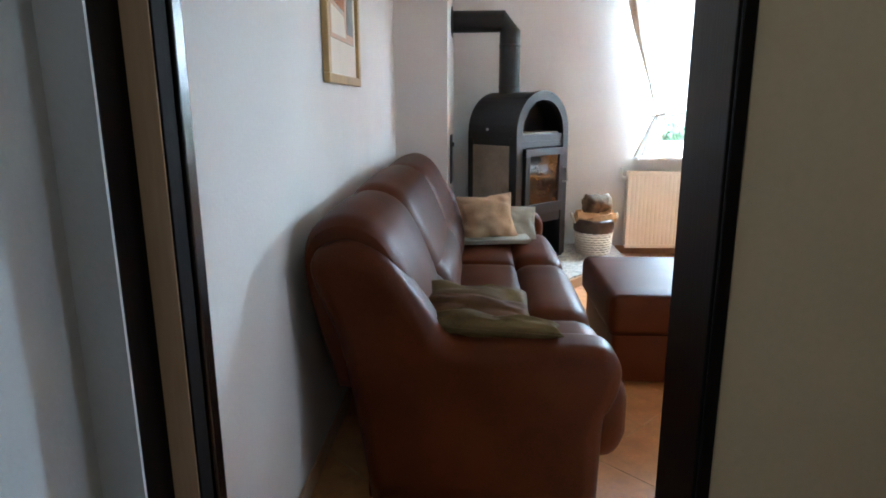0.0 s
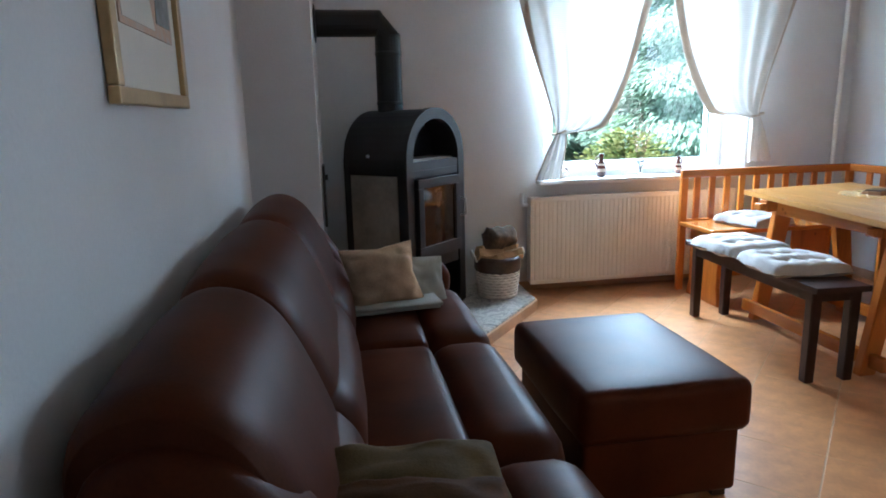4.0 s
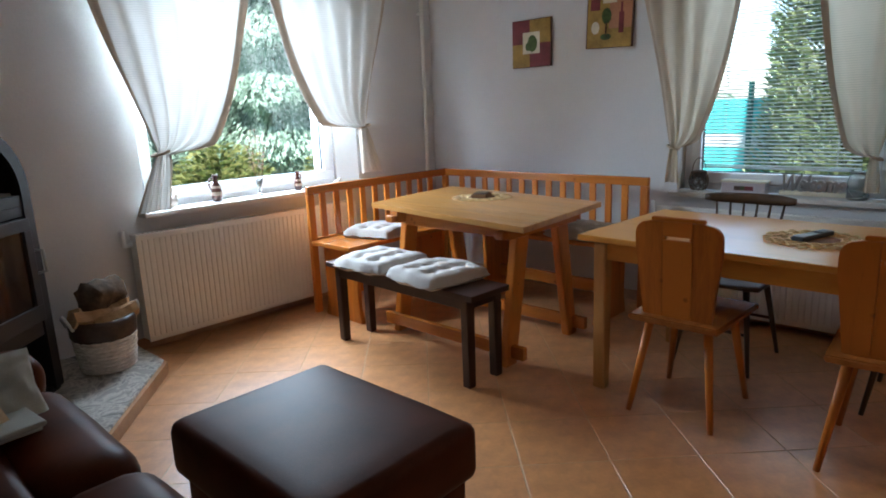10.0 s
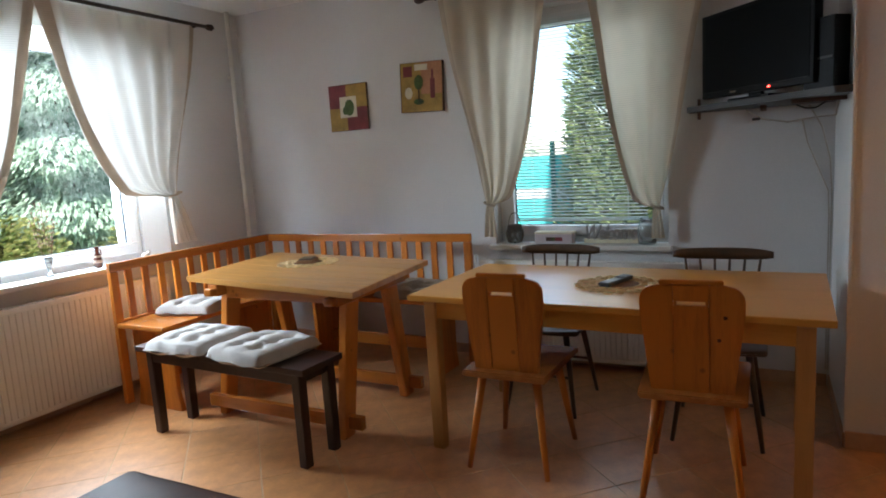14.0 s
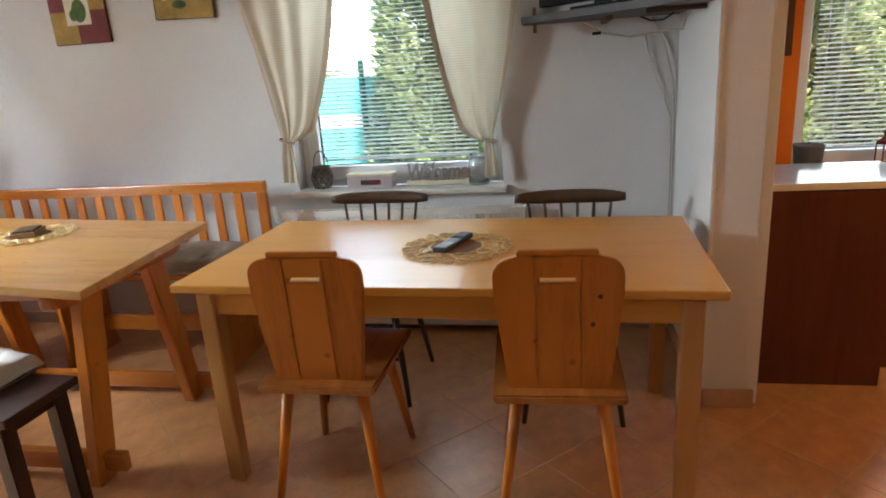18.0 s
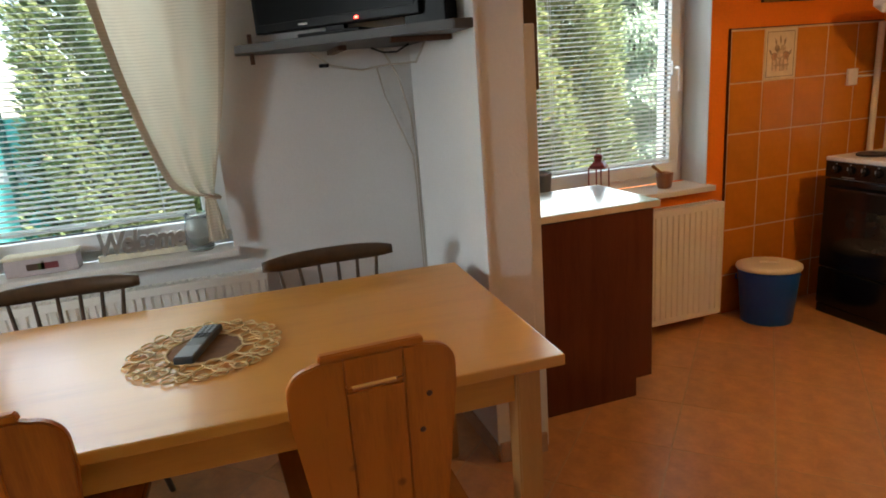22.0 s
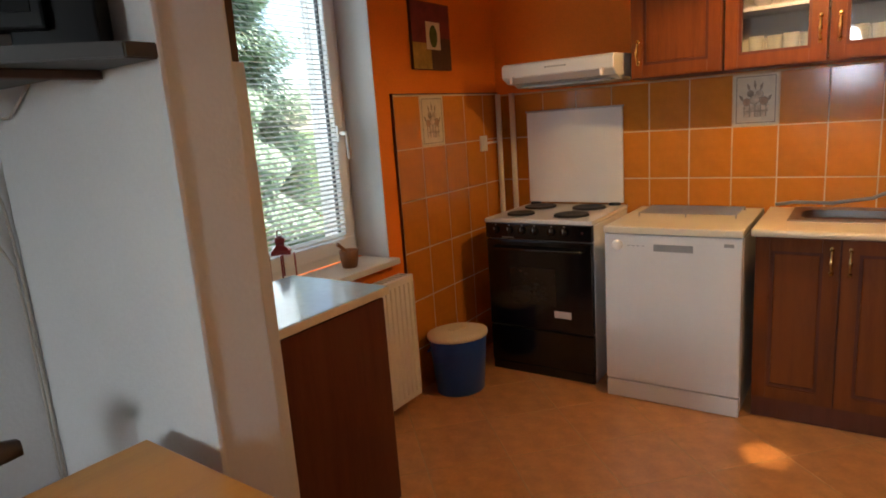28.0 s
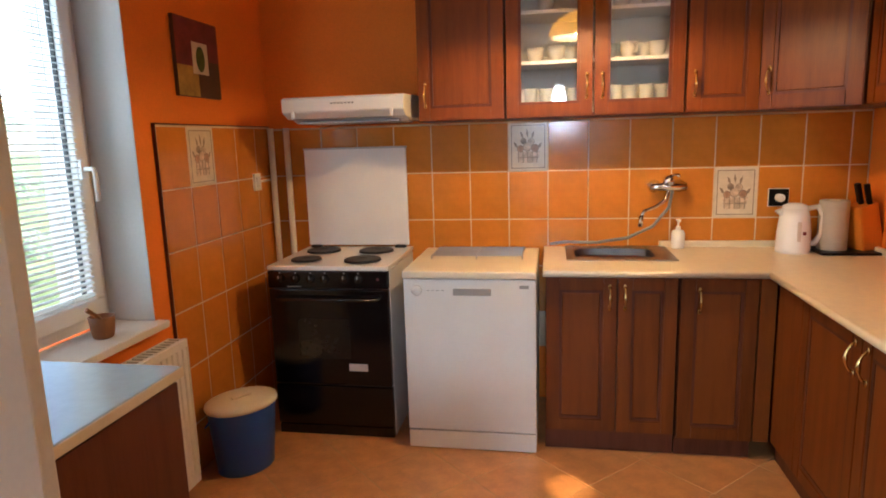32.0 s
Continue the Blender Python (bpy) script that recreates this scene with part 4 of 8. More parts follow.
def curtain(name, along, depth, tie, top_outer, top_inner, z_top, z_tie, z_end, label, tail=0.0, seed=0, swoop=0.55, folds=6, cloth="curtain"):
    """A curtain gathered at tie; along: 'x' or 'y' axis of the wall; depth: its distance on the other axis."""
    ob = thing(name, label=label, category="curtain")
    rows, cols = 60, 72
    def width_at(z):
        if z >= z_tie:
            s = (z - z_tie) / (z_top - z_tie)
            o = tie + (top_outer - tie) * (0.06 + 0.94 * s ** 0.95)
            i = tie + (top_inner - tie) * (0.06 + 0.94 * s ** swoop)
        else:
            s = (z_tie - z) / (z_tie - z_end)
            sg = 1 if top_outer > tie else -1
            flare = 1.0 if cloth == "curtain" else 0.35
            o = tie + (top_outer - tie) * 0.06 + sg * 0.055 * flare * s ** 0.6 + tail * s
            i = tie + (top_inner - tie) * 0.06 - sg * 0.07 * flare * s ** 0.6 + tail * s
        return o, i
    bm = bmesh.new()
    grid = []
    for r in range(rows + 1):
        z = z_top + (z_end - z_top) * r / rows
        o, i = width_at(z)
        up = max(0.0, (z - z_tie) / (z_top - z_tie))
        row = []
        for c in range(cols + 1):
            u = c / cols
            ph = seed + u * folds * 2 * math.pi + 0.7 * math.sin(z * 3 + seed)
            amp = (0.018 if cloth == "curtain" else 0.009) * (0.4 + 0.6 * up) + 0.005
            d = math.sin(ph) * amp + 0.012 * math.sin(u * 5 + z * 4 + seed)
            a = o + (i - o) * u + 0.006 * math.sin(ph * 0.5 + z * 6)
            droop = -0.14 * (u ** 3) * (1 - up) * (1 if z > z_tie else 0) * min(1, up * 8)
            row.append(bm.verts.new((a, depth + d, z + droop) if along == "x" else (depth + d, a, z + droop)))
        grid.append(row)
    for r in range(rows):
        for c in range(cols):
            bm.faces.new((grid[r][c], grid[r][c + 1], grid[r + 1][c + 1], grid[r + 1][c]))
    hems = []
    for c0, c1 in ((cols - 5, cols), (0, 4)):
        hb = bmesh.new()
        strip = [[hb.verts.new(grid[r][c].co + (Vector((0, -0.005, 0)) if along == "x" else Vector((-0.005, 0, 0)))) for c in range(c0, c1 + 1)] for r in range(rows + 1)]
        for p, q in zip(strip, strip[1:]):
            for c in range(c1 - c0):
                hb.faces.new((p[c], p[c + 1], q[c + 1], q[c]))
        hems.append(hb)
    part("cloth", bm, M[cloth], ob, smooth=True)
    for hb in hems:
        part("hem", hb, M["hem"], ob, smooth=True)
    ring = []
    for k in range(25):
        a = 2 * math.pi * k / 24
        p = (tie + (0.05 if cloth == "curtain" else 0.034) * math.cos(a), depth + 0.035 * math.sin(a), z_tie + 0.012 * math.cos(a))
        ring.append(p if along == "x" else (p[1], p[0], p[2]))
    part("tie_band", tube(ring, 0.007, 8, False), M["hem"], ob, smooth=True)
    return ob


curtain("curtain", "x", YN - 0.15, 1.665, 1.28, 2.42, 2.40, 1.16, 0.835, "cream curtain tied back at the garden window", -0.09, 0.3, 0.45)
curtain("curtain", "x", YN - 0.15, 3.18, 3.51, 2.40, 2.40, 1.25, 0.91, "cream curtain tied back at the garden window", 0.07, 1.9, 0.38)
curtain("curtain", "y", XE - 0.07, 3.225, 3.52, 2.78, 2.40, 1.06, 0.84, "cream curtain tied back at the dining window", 0.01, 2.6, folds=4, cloth="sheer")
curtain("curtain", "y", XE - 0.07, 2.165, 1.86, 2.56, 2.40, 1.02, 0.835, "cream curtain tied back at the dining window", -0.01, 4.1, folds=3, cloth="sheer")


def rod(points, label):
    ob = thing("curtain_rod", label=label, category="curtain rod")
    a, b = Vector(points[0]), Vector(points[1])
    part("pole", tube([a, b], 0.013, 10), M["darkwood"], ob, smooth=True)
    for p, d in ((a, (a - b).normalized()), (b, (b - a).normalized())):
        part("finial", tube([p, p + d * 0.02, p + d * 0.05, p + d * 0.075], 0.02, 10, True, [0.014, 0.022, 0.024, 0.008]), M["darkwood"], ob, smooth=True)
    return ob


r1 = rod(((1.15, YN - 0.15, 2.425), (3.62, YN - 0.15, 2.425)), "dark wooden curtain rod above the garden window")
for x in (1.22, 3.58):
    part("bracket", tube([(x, YN, 2.43), (x, YN - 0.15, 2.43)], 0.008, 8), M["darkwood"], r1)
r2 = rod(((XE - 0.07, 1.75, 2.425), (XE - 0.07, 3.62, 2.425)), "dark wooden curtain rod above the dining window")
for y in (1.8, 3.57):
    part("bracket", tube([(XE, y, 2.43), (XE - 0.07, y, 2.43)], 0.008, 8), M["darkwood"], r2)


# ---- radiators and pipes ----
def radiator(name, mtx, w, h, label, d=0.09):
    """A panel radiator; local x along it, y from the wall (0) into the room (negative), z from its bottom."""
    ob = thing(name, label=label, category="radiator")
    ob.matrix_basis = mtx
    n = int(w / 0.0333)
    bm = bmesh.new()
    line = []
    for i in range(n):
        x = i * w / n
        p = w / n
        line += [(x, 0.0), (x + p * 0.60, 0.0), (x + p * 0.70, 0.006), (x + p * 0.88, 0.006), (x + p * 0.98, 0.0)]
    line.append((w, 0.0))
    z0, z1 = 0.03, h - 0.035
    lo = [bm.verts.new((x, -d + dy, z0)) for x, dy in line]
    hi = [bm.verts.new((x, -d + dy, z1)) for x, dy in line]
    for i in range(len(line) - 1):
        bm.faces.new((lo[i], lo[i + 1], hi[i + 1], hi[i]))
    part("front_panel", bm, M["rad"], ob)
    part("bottom_edge", bbox(0, w, -d, -d + 0.02, 0, z0, 0.004), M["rad"], ob)
    part("top_edge", bbox(0, w, -d, -d + 0.02, z1, h, 0.004), M["rad"], ob)
    part("backing", bbox(0.002, w - 0.002, -d + 0.011, -d + 0.02, z0 + 0.001, z1 - 0.001, 0.0), M["rad"], ob)
    part("rear_panel", bbox(0.01, w - 0.01, -0.045, -0.03, 0.01, h - 0.01, 0.004), M["rad"], ob)
    for x in (0.0, w - 0.004):
        part("side_cover", bbox(x - 0.002, x + 0.006, -d + 0.002, -0.02, 0.01, h - 0.004, 0.002), M["rad"], ob)
    bm = bmesh.new()
    k = int(w / 0.028)
    for i in range(k):
        x = 0.012 + i * (w - 0.024) / k
        box(bm, x, x + 0.012, -d + 0.014, -0.028, h - 0.012, h - 0.004)
    for y in (-d + 0.012, -0.032):
        box(bm, 0.004, w - 0.004, y, y + 0.006, h - 0.012, h - 0.003)
    part("top_grille", bm, M["rad"], ob)
    part("valve", tube([(-0.005, -0.05, h - 0.06), (-0.045, -0.05, h - 0.06), (-0.05, -0.05, h - 0.02), (-0.05, -0.05, h + 0.025)], 0.014, 10), M["pvc"], ob, "white radiator valve", smooth=True)
    for x in (0.15, w - 0.15):
        part("bracket", bbox(x - 0.015, x + 0.015, -0.03, 0.0, 0.08, h - 0.08, 0.002), M["rad"], ob)
    return ob


radiator("radiator", pose(1.475, YN - 0.012, 0.072), 1.6, 0.64, "cream panel radiator under the garden window", 0.11)
radiator("radiator", pose(XE - 0.01, 3.30, 0.05, 0, 0, -90), 1.30, 0.64, "cream panel radiator behind the dining table", 0.10)
radiator("radiator", pose(XE - 0.012, 0.42, 0.062, 0, 0, -90), 0.725, 0.615, "cream panel radiator under the kitchen window", 0.108)
pp = thing("heating_pipe", 3.95, YN - 0.035, 0, 0, "white painted heating pipe rising in the room corner", "pipe")
part("riser", tube([(0, 0, 0.0), (0, 0, ZC)], 0.017, 12), M["rad"], pp, smooth=True)
for z in (0.5, 2.1):
    part("clip", bbox(-0.022, 0.022, -0.006, 0.034, z, z + 0.02, 0.003), M["rad"], pp)

# ---- things on the garden window sill ----
M["clay"] = mat("dark_red_glaze", (0.10, 0.028, 0.018), 0.2, var=0.5, scale=10, dark=(0.03, 0.015, 0.012))
M["clayband"] = mat("pale_glaze_band", (0.5, 0.36, 0.28), 0.3, var=0.2)
M["paleceramic"] = mat("pale_ceramic", (0.6, 0.52, 0.45), 0.4, var=0.1)


def jug(x, y, z, s, rz, label):
    ob = thing("jug", x, y, z, rz, label, "jug")
    part("body", lathe([(0.024 * s, 0), (0.03 * s, 0.01 * s), (0.036 * s, 0.05 * s), (0.028 * s, 0.095 * s), (0.016 * s, 0.12 * s), (0.015 * s, 0.15 * s), (0.022 * s, 0.17 * s), (0.018 * s, 0.17 * s), (0.011 * s, 0.15 * s)], 20), M["clay"], ob, smooth=True)
    part("band", lathe([(0.0365 * s, 0.04 * s), (0.0372 * s, 0.05 * s), (0.0355 * s, 0.062 * s)], 20, False), M["clayband"], ob, "pale painted band", smooth=True)
    part("band", lathe([(0.031 * s, 0.085 * s), (0.0298 * s, 0.092 * s), (0.0275 * s, 0.10 * s)], 20, False), M["clayband"], ob, "pale painted band", smooth=True)
    part("handle", tube([(0.016 * s, 0, 0.15 * s), (0.04 * s, 0, 0.145 * s), (0.048 * s, 0, 0.11 * s), (0.034 * s, 0, 0.075 * s)], 0.005 * s, 8), M["clay"], ob, smooth=True)
    return ob


SZ = 0.826
jug(2.05, YN + 0.0, SZ, 1.0, 180, "dark glazed clay jug on the window sill")
jug(2.665, YN + 0.0, SZ, 0.78, 20, "reddish glazed clay jug on the window sill")
vase = thing("bud_vase", 2.36, YN + 0.0, SZ, 0, "small clear glass vase with dried twigs", "vase")
M["clearglass"] = mat("clear_glass", (0.9, 0.93, 0.92), 0.05, var=0.01, transm=0.9)
part("glass", lathe([(0.022, 0), (0.024, 0.006), (0.010, 0.02), (0.014, 0.06), (0.027, 0.115), (0.0255, 0.115), (0.012, 0.06), (0.006, 0.022)], 20), M["clearglass"], vase, smooth=True)
M["twig"] = mat("dried_twig", (0.20, 0.11, 0.06), 0.9, var=0.3)
M["bud"] = mat("dried_buds", (0.42, 0.27, 0.2), 0.9, var=0.3, scale=30)
for k in range(7):
    a, ln = k * 0.9, 0.26 + 0.05 * (k % 3)
    top = Vector((0.07 * math.cos(a), 0.03 * math.sin(a), ln + 0.08))
    part("twig", tube([(0, 0, 0.02), (top.x * 0.4, top.y * 0.4, 0.14), top], 0.0016, 5), M["twig"], vase)
    bm = bmesh.new()
    for j in range(7):
        q = Vector((top.x * 0.4, top.y * 0.4, 0.14)).lerp(top, 0.2 + j * 0.13)
        bmesh.ops.create_icosphere(bm, subdivisions=1, radius=0.006, matrix=Matrix.Translation(q + Vector((random.uniform(-.01, .01), random.uniform(-.01, .01), 0))))
    tagged(part("bud_cluster", bm, M["bud"], vase), kind="stuff")
for x, s in ((1.74, 1.0), (3.0, 0.6)):
    ob = thing("ceramic_bird", x, YN - 0.01, SZ, 0, "small pale ceramic ornament on the window sill", "ornament")
    bm = bmesh.new()
    bmesh.ops.create_uvsphere(bm, u_segments=16, v_segments=10, radius=0.04 * s, matrix=Matrix.Translation((0, 0, 0.036 * s)) @ Matrix.Diagonal((1.25, 0.8, 0.9, 1)))
    part("body", bm, M["paleceramic"], ob, smooth=True)
    bm = bmesh.new()
    bmesh.ops.create_uvsphere(bm, u_segments=12, v_segments=8, radius=0.02 * s, matrix=Matrix.Translation((0.045 * s, 0, 0.07 * s)))
    part("head", bm, M["paleceramic"], ob, smooth=True)


# ---- dining corner: corner bench ----
def board(x0, x1, y0, y1, z0, z1, bev=0.006):
    return bbox(x0, x1, y0, y1, z0, z1, bev)


BX, BY, BZ, SEAT = 3.83, 5.02, 0.885, 0.525
bench = thing("corner_bench", 0, 0, 0, 0, "varnished pine corner bench with slatted back", "bench")
part("top_rail", board(2.505, BX + 0.04, BY, BY + 0.035, BZ - 0.055, BZ), M["pinex"], bench)
part("top_rail", board(BX, BX + 0.035, 3.30, BY - 0.002, BZ - 0.055, BZ), M["piney"], bench)
part("seat", board(2.50, BX, BY - 0.40, BY - 0.004, SEAT - 0.03, SEAT, 0.008), M["pinex"], bench)
part("seat", board(BX - 0.40, BX - 0.004, 3.30, BY - 0.404, SEAT - 0.03, SEAT, 0.008), M["piney"], bench)
part("back_foot_rail", board(2.505, BX, BY + 0.002, BY + 0.03, SEAT - 0.05, SEAT + 0.012), M["pinex"], bench)
part("back_foot_rail", board(BX + 0.002, BX + 0.03, 3.30, BY - 0.002, SEAT - 0.05, SEAT + 0.012), M["piney"], bench)
part("end_post", board(2.505, 2.555, BY + 0.001, BY + 0.034, 0.02, BZ - 0.055), M["pine"], bench)
part("end_post", board(BX + 0.001, BX + 0.034, 3.30, 3.352, 0.02, BZ - 0.055), M["pine"], bench)
part("corner_post", board(BX - 0.005, BX + 0.038, BY - 0.01, BY + 0.03, 0.0, BZ - 0.055), M["pine"], bench)
for k in range(10):
    x = 2.63 + k * 0.116
    part("slat", board(x - 0.022, x + 0.022, BY + 0.008, BY + 0.026, SEAT + 0.012, BZ - 0.055, 0.003), M["pine"], bench)
for k in range(13):
    y = 3.46 + k * 0.116
    part("slat", board(BX + 0.008, BX + 0.026, y - 0.022, y + 0.022, SEAT + 0.012, BZ - 0.055, 0.003), M["pine"], bench)


def bench_leg(x, y, rz):
    bm = prism([(-0.19, 0.0), (0.19, 0.0), (0.165, 0.12), (0.175, SEAT - 0.03), (-0.175, SEAT - 0.03), (-0.165, 0.12)], 0.03, "y", 0.004)
    part("leg_board", moved(bm, pose(x, y, 0, 0, 0, rz)), M["pine"], bench)


bench_leg(2.60, BY - 0.205, 90)
bench_leg(3.40, BY - 0.205, 90)
bench_leg(BX - 0.205, 3.42, 0)
bench_leg(BX - 0.205, 4.30, 0)
part("stretcher", board(BX - 0.22, BX - 0.19, 3.45, 4.32, 0.16, 0.24), M["piney"], bench)
part("stretcher", board(2.62, 3.38, BY - 0.22, BY - 0.19, 0.16, 0.24), M["pinex"], bench)


# ---- table with splayed legs ----
TZ = 0.785
t1 = thing("trestle_table", 3.045, 4.005, 0, 0, "honey coloured wooden table with splayed legs and stretchers", "table")
TOPQ = [(-0.545, -0.715), (0.355, -0.625), (0.555, 0.735), (-0.352, 0.605)]


def top_point(u, v):
    """Point of the slightly askew tabletop; u across, v along the boards."""
    (ax, ay), (bx, by), (cx, cy), (dx, dy) = TOPQ
    return ((ax + (bx - ax) * u) * (1 - v) + (dx + (cx - dx) * u) * v, (ay + (by - ay) * u) * (1 - v) + (dy + (cy - dy) * u) * v)


for i, (u0, u1) in enumerate(((0, 0.155), (0.155, 0.33), (0.33, 0.49), (0.49, 0.665), (0.665, 0.83), (0.83, 1))):
    g = 0.0006
    bm = prism([top_point(u0 + g, 0), top_point(u1 - g, 0), top_point(u1 - g, 1), top_point(u0 + g, 1)], 0.03, "z", 0.0015)
    part("tabletop_plank", moved(bm, Matrix.Translation((0, 0, TZ - 0.03))), M["oakplank"], t1)
for sy, x0, x1 in ((-0.515, -0.42, 0.19), (0.36, -0.37, 0.26)):
    for x, lean in ((x0, -1), (x1, 1)):
        bm = prism([(-0.045, 0.0), (0.045, 0.0), (0.055, TZ - 0.10), (-0.055, TZ - 0.10)], 0.05, "y", 0.005)
        sh = Matrix.Identity(4)
        sh[0][2] = -lean * 0.17
        part("leg", moved(bm, Matrix.Translation((x + lean * 0.0, sy - 0.025, 0.0)) @ sh), M["pine"], t1)
    part("cross_beam", board(x0 - 0.02, x1 + 0.02, sy - 0.035, sy + 0.035, TZ - 0.10, TZ - 0.032, 0.006), M["pinex"], t1)
    for e in (x0 - 0.03, x1 + 0.03):
        part("beam_end", board(e - 0.03, e + 0.03, sy - 0.03, sy + 0.03, TZ - 0.095, TZ - 0.05, 0.012), M["pinex"], t1)
for x in (-0.42, 0.19):
    part("stretcher", moved(board(-0.018, 0.018, -0.62, 0.44, 0.045, 0.115, 0.005), Matrix.Translation((x + 0.012, 0, 0))), M["piney"], t1)
for x in (-0.31, 0.10):
    part("apron", board(x - 0.012, x + 0.012, -0.48, 0.33, TZ - 0.12, TZ - 0.032, 0.004), M["piney"], t1)

# ---- dark bench ----
db = thing("dark_bench", 2.413, 3.985, 0, -2.4, "dark brown wooden bench with straight legs", "bench")
part("seat", bbox(-0.145, 0.135, -0.585, 0.60, 0.455, 0.485, 0.004), M["darkwood"], db)
for sx in (-1, 1):
    part("apron", bbox(sx * 0.112 - 0.010, sx * 0.112 + 0.010, -0.50, 0.50, 0.40, 0.454, 0.003), M["darkwood"], db)
for sy in (-0.515, 0.515):
    part("end_apron", bbox(-0.10, 0.10, sy - 0.011, sy + 0.011, 0.40, 0.454, 0.003), M["darkwood"], db)
    for sx in (-1, 1):
        bm = prism([(-0.023, 0), (0.023, 0), (0.027, 0.454), (-0.027, 0.454)], 0.05, "y", 0.004)
        part("leg", moved(bm, Matrix.Translation((sx * 0.100, sy - 0.025, 0))), M["darkwood"], db)


# ---- tufted seat pads ----
def pad(x, y, z, rz, w, label, seed, material=None, rx=0):
    ob = thing("seat_pad", label=label, category="seat cushion", group="tufted seat pads")
    ob.matrix_basis = pose(x, y, z, rx, 0, rz)
    n = 26
    tufts = [(0.5 * i, 0.34 * j) for i in (-1, 0, 1) for j in (-1, 1)]
    bm = bmesh.new()
    for s in (1, -1):
        g = []
        for i in range(n + 1):
            row = []
            for j in range(n + 1):
                u, v = 2 * i / n - 1, 2 * j / n - 1
                k = max(0.0, (1 - u ** 4) * (1 - v ** 4))
                h = 0.062 * k ** 0.3 * (1.0 if s > 0 else 0.35)
                if s > 0:
                    dip = max(math.exp(-((u - a) ** 2 + (v - b) ** 2) / 0.022) for a, b in tufts)
                    crease = max(math.exp(-(abs(u - a) / 0.06) ** 2) for a in (-0.5, 0, 0.5)) * 0.16 + max(math.exp(-(abs(v - a) / 0.06) ** 2) for a in (-0.34, 0.34)) * 0.16
                    h *= 1 - 0.55 * dip - crease * k
                q = Vector((u * w / 2 * (1 - 0.04 * v * v), v * w / 2 * (1 - 0.04 * u * u), s * h + 0.012))
                q += noise.noise_vector(Vector((u * 2 + seed, v * 2, s))) * 0.011
                row.append(bm.verts.new(q))
            g.append(row)
        for i in range(n):
            for j in range(n):
                f = (g[i][j], g[i + 1][j], g[i + 1][j + 1], g[i][j + 1])
                bm.faces.new(f if s > 0 else f[::-1])
    bmesh.ops.remove_doubles(bm, verts=bm.verts, dist=0.002)
    part("cover", bm, material or M["cushion"], ob, smooth=True)
    for a, b in tufts:
        part("button", moved(lathe([(0.002, 0), (0.007, 0.002), (0.004, 0.004)], 8), Matrix.Translation((a * w / 2, b * w / 2, 0.034))), material or M["cushion"], ob)
    return ob


pad(2.425, 4.24, 0.487, 2, 0.41, "white tufted seat pad on the dark bench", 1)
pad(2.405, 3.775, 0.487, -7, 0.41, "white tufted seat pad on the dark bench", 2)
pad(2.92, 4.80, SEAT + 0.002, 14, 0.38, "white tufted seat pad on the corner bench", 3)
M["greypad"] = mat("grey_beige_cotton", (0.40, 0.36, 0.31), 0.9, var=0.08, scale=20, bump=0.3, bscale=300)
pad(BX - 0.21, 3.62, SEAT + 0.002, 3, 0.40, "grey beige tufted seat pad on the corner bench", 4, M["greypad"])
pad(BX - 0.21, 4.10, SEAT + 0.002, -4, 0.40, "grey beige tufted seat pad on the corner bench", 5, M["greypad"])

# ---- dining table ----
t2 = thing("dining_table", 3.05, 2.22, 0, -2.0, "pale veneered dining table with square legs", "table")
part("tabletop", bbox(-0.43, 0.44, -0.855, 0.855, 0.722, 0.75, 0.005), M["beechy"], t2)
for sx in (-1, 1):
    part("apron", bbox(sx * 0.39 - 0.011, sx * 0.39 + 0.011, -0.745, 0.725, 0.64, 0.721, 0.003), M["beechy"], t2)
    for sy in (-0.765, 0.745):
        bm = prism([(-0.025, 0), (0.025, 0), (0.034, 0.72), (-0.034, 0.72)], 0.06, "y", 0.004)
        part("leg", moved(bm, Matrix.Translation((sx * 0.385, sy - 0.03, 0))), M["beech"], t2)
for sy in (-0.76, 0.74):
    part("apron", bbox(-0.36, 0.36, sy - 0.011, sy + 0.011, 0.64, 0.721, 0.003), M["beech"], t2)


# ---- wooden chairs with board backs ----
def taper_leg(a, b, ra, rb):
    return tube([a, Vector(a).lerp(Vector(b), 0.5), b], ra, 10, True, [ra, (ra + rb) / 2, rb])


M["pineseat"] = wood("varnished_pine_seat", (0.42, 0.16, 0.036), (0.30, 0.095, 0.02), 0.18, grain=(1.2, 14, 14), coat=0.5)
chair = thing("board_back_chair", 2.77, 2.585, 0, 0, "varnished pine chair with a solid board back", "chair", "board back chairs")
part("seat", moved(prism([(-0.225, -0.19), (0.235, -0.205), (0.235, 0.205), (-0.225, 0.19)], 0.028, "z", 0.006), Matrix.Translation((0, 0, 0.425))), M["pineseat"], chair)


def back_piece(y0, y1, shape):
    bm = prism(shape, 0.02, "x", 0.003)
    m = Matrix.Identity(4)
    m[0][2] = -0.06
    return moved(bm, Matrix.Translation((-0.175, 0, 0.45)) @ m)


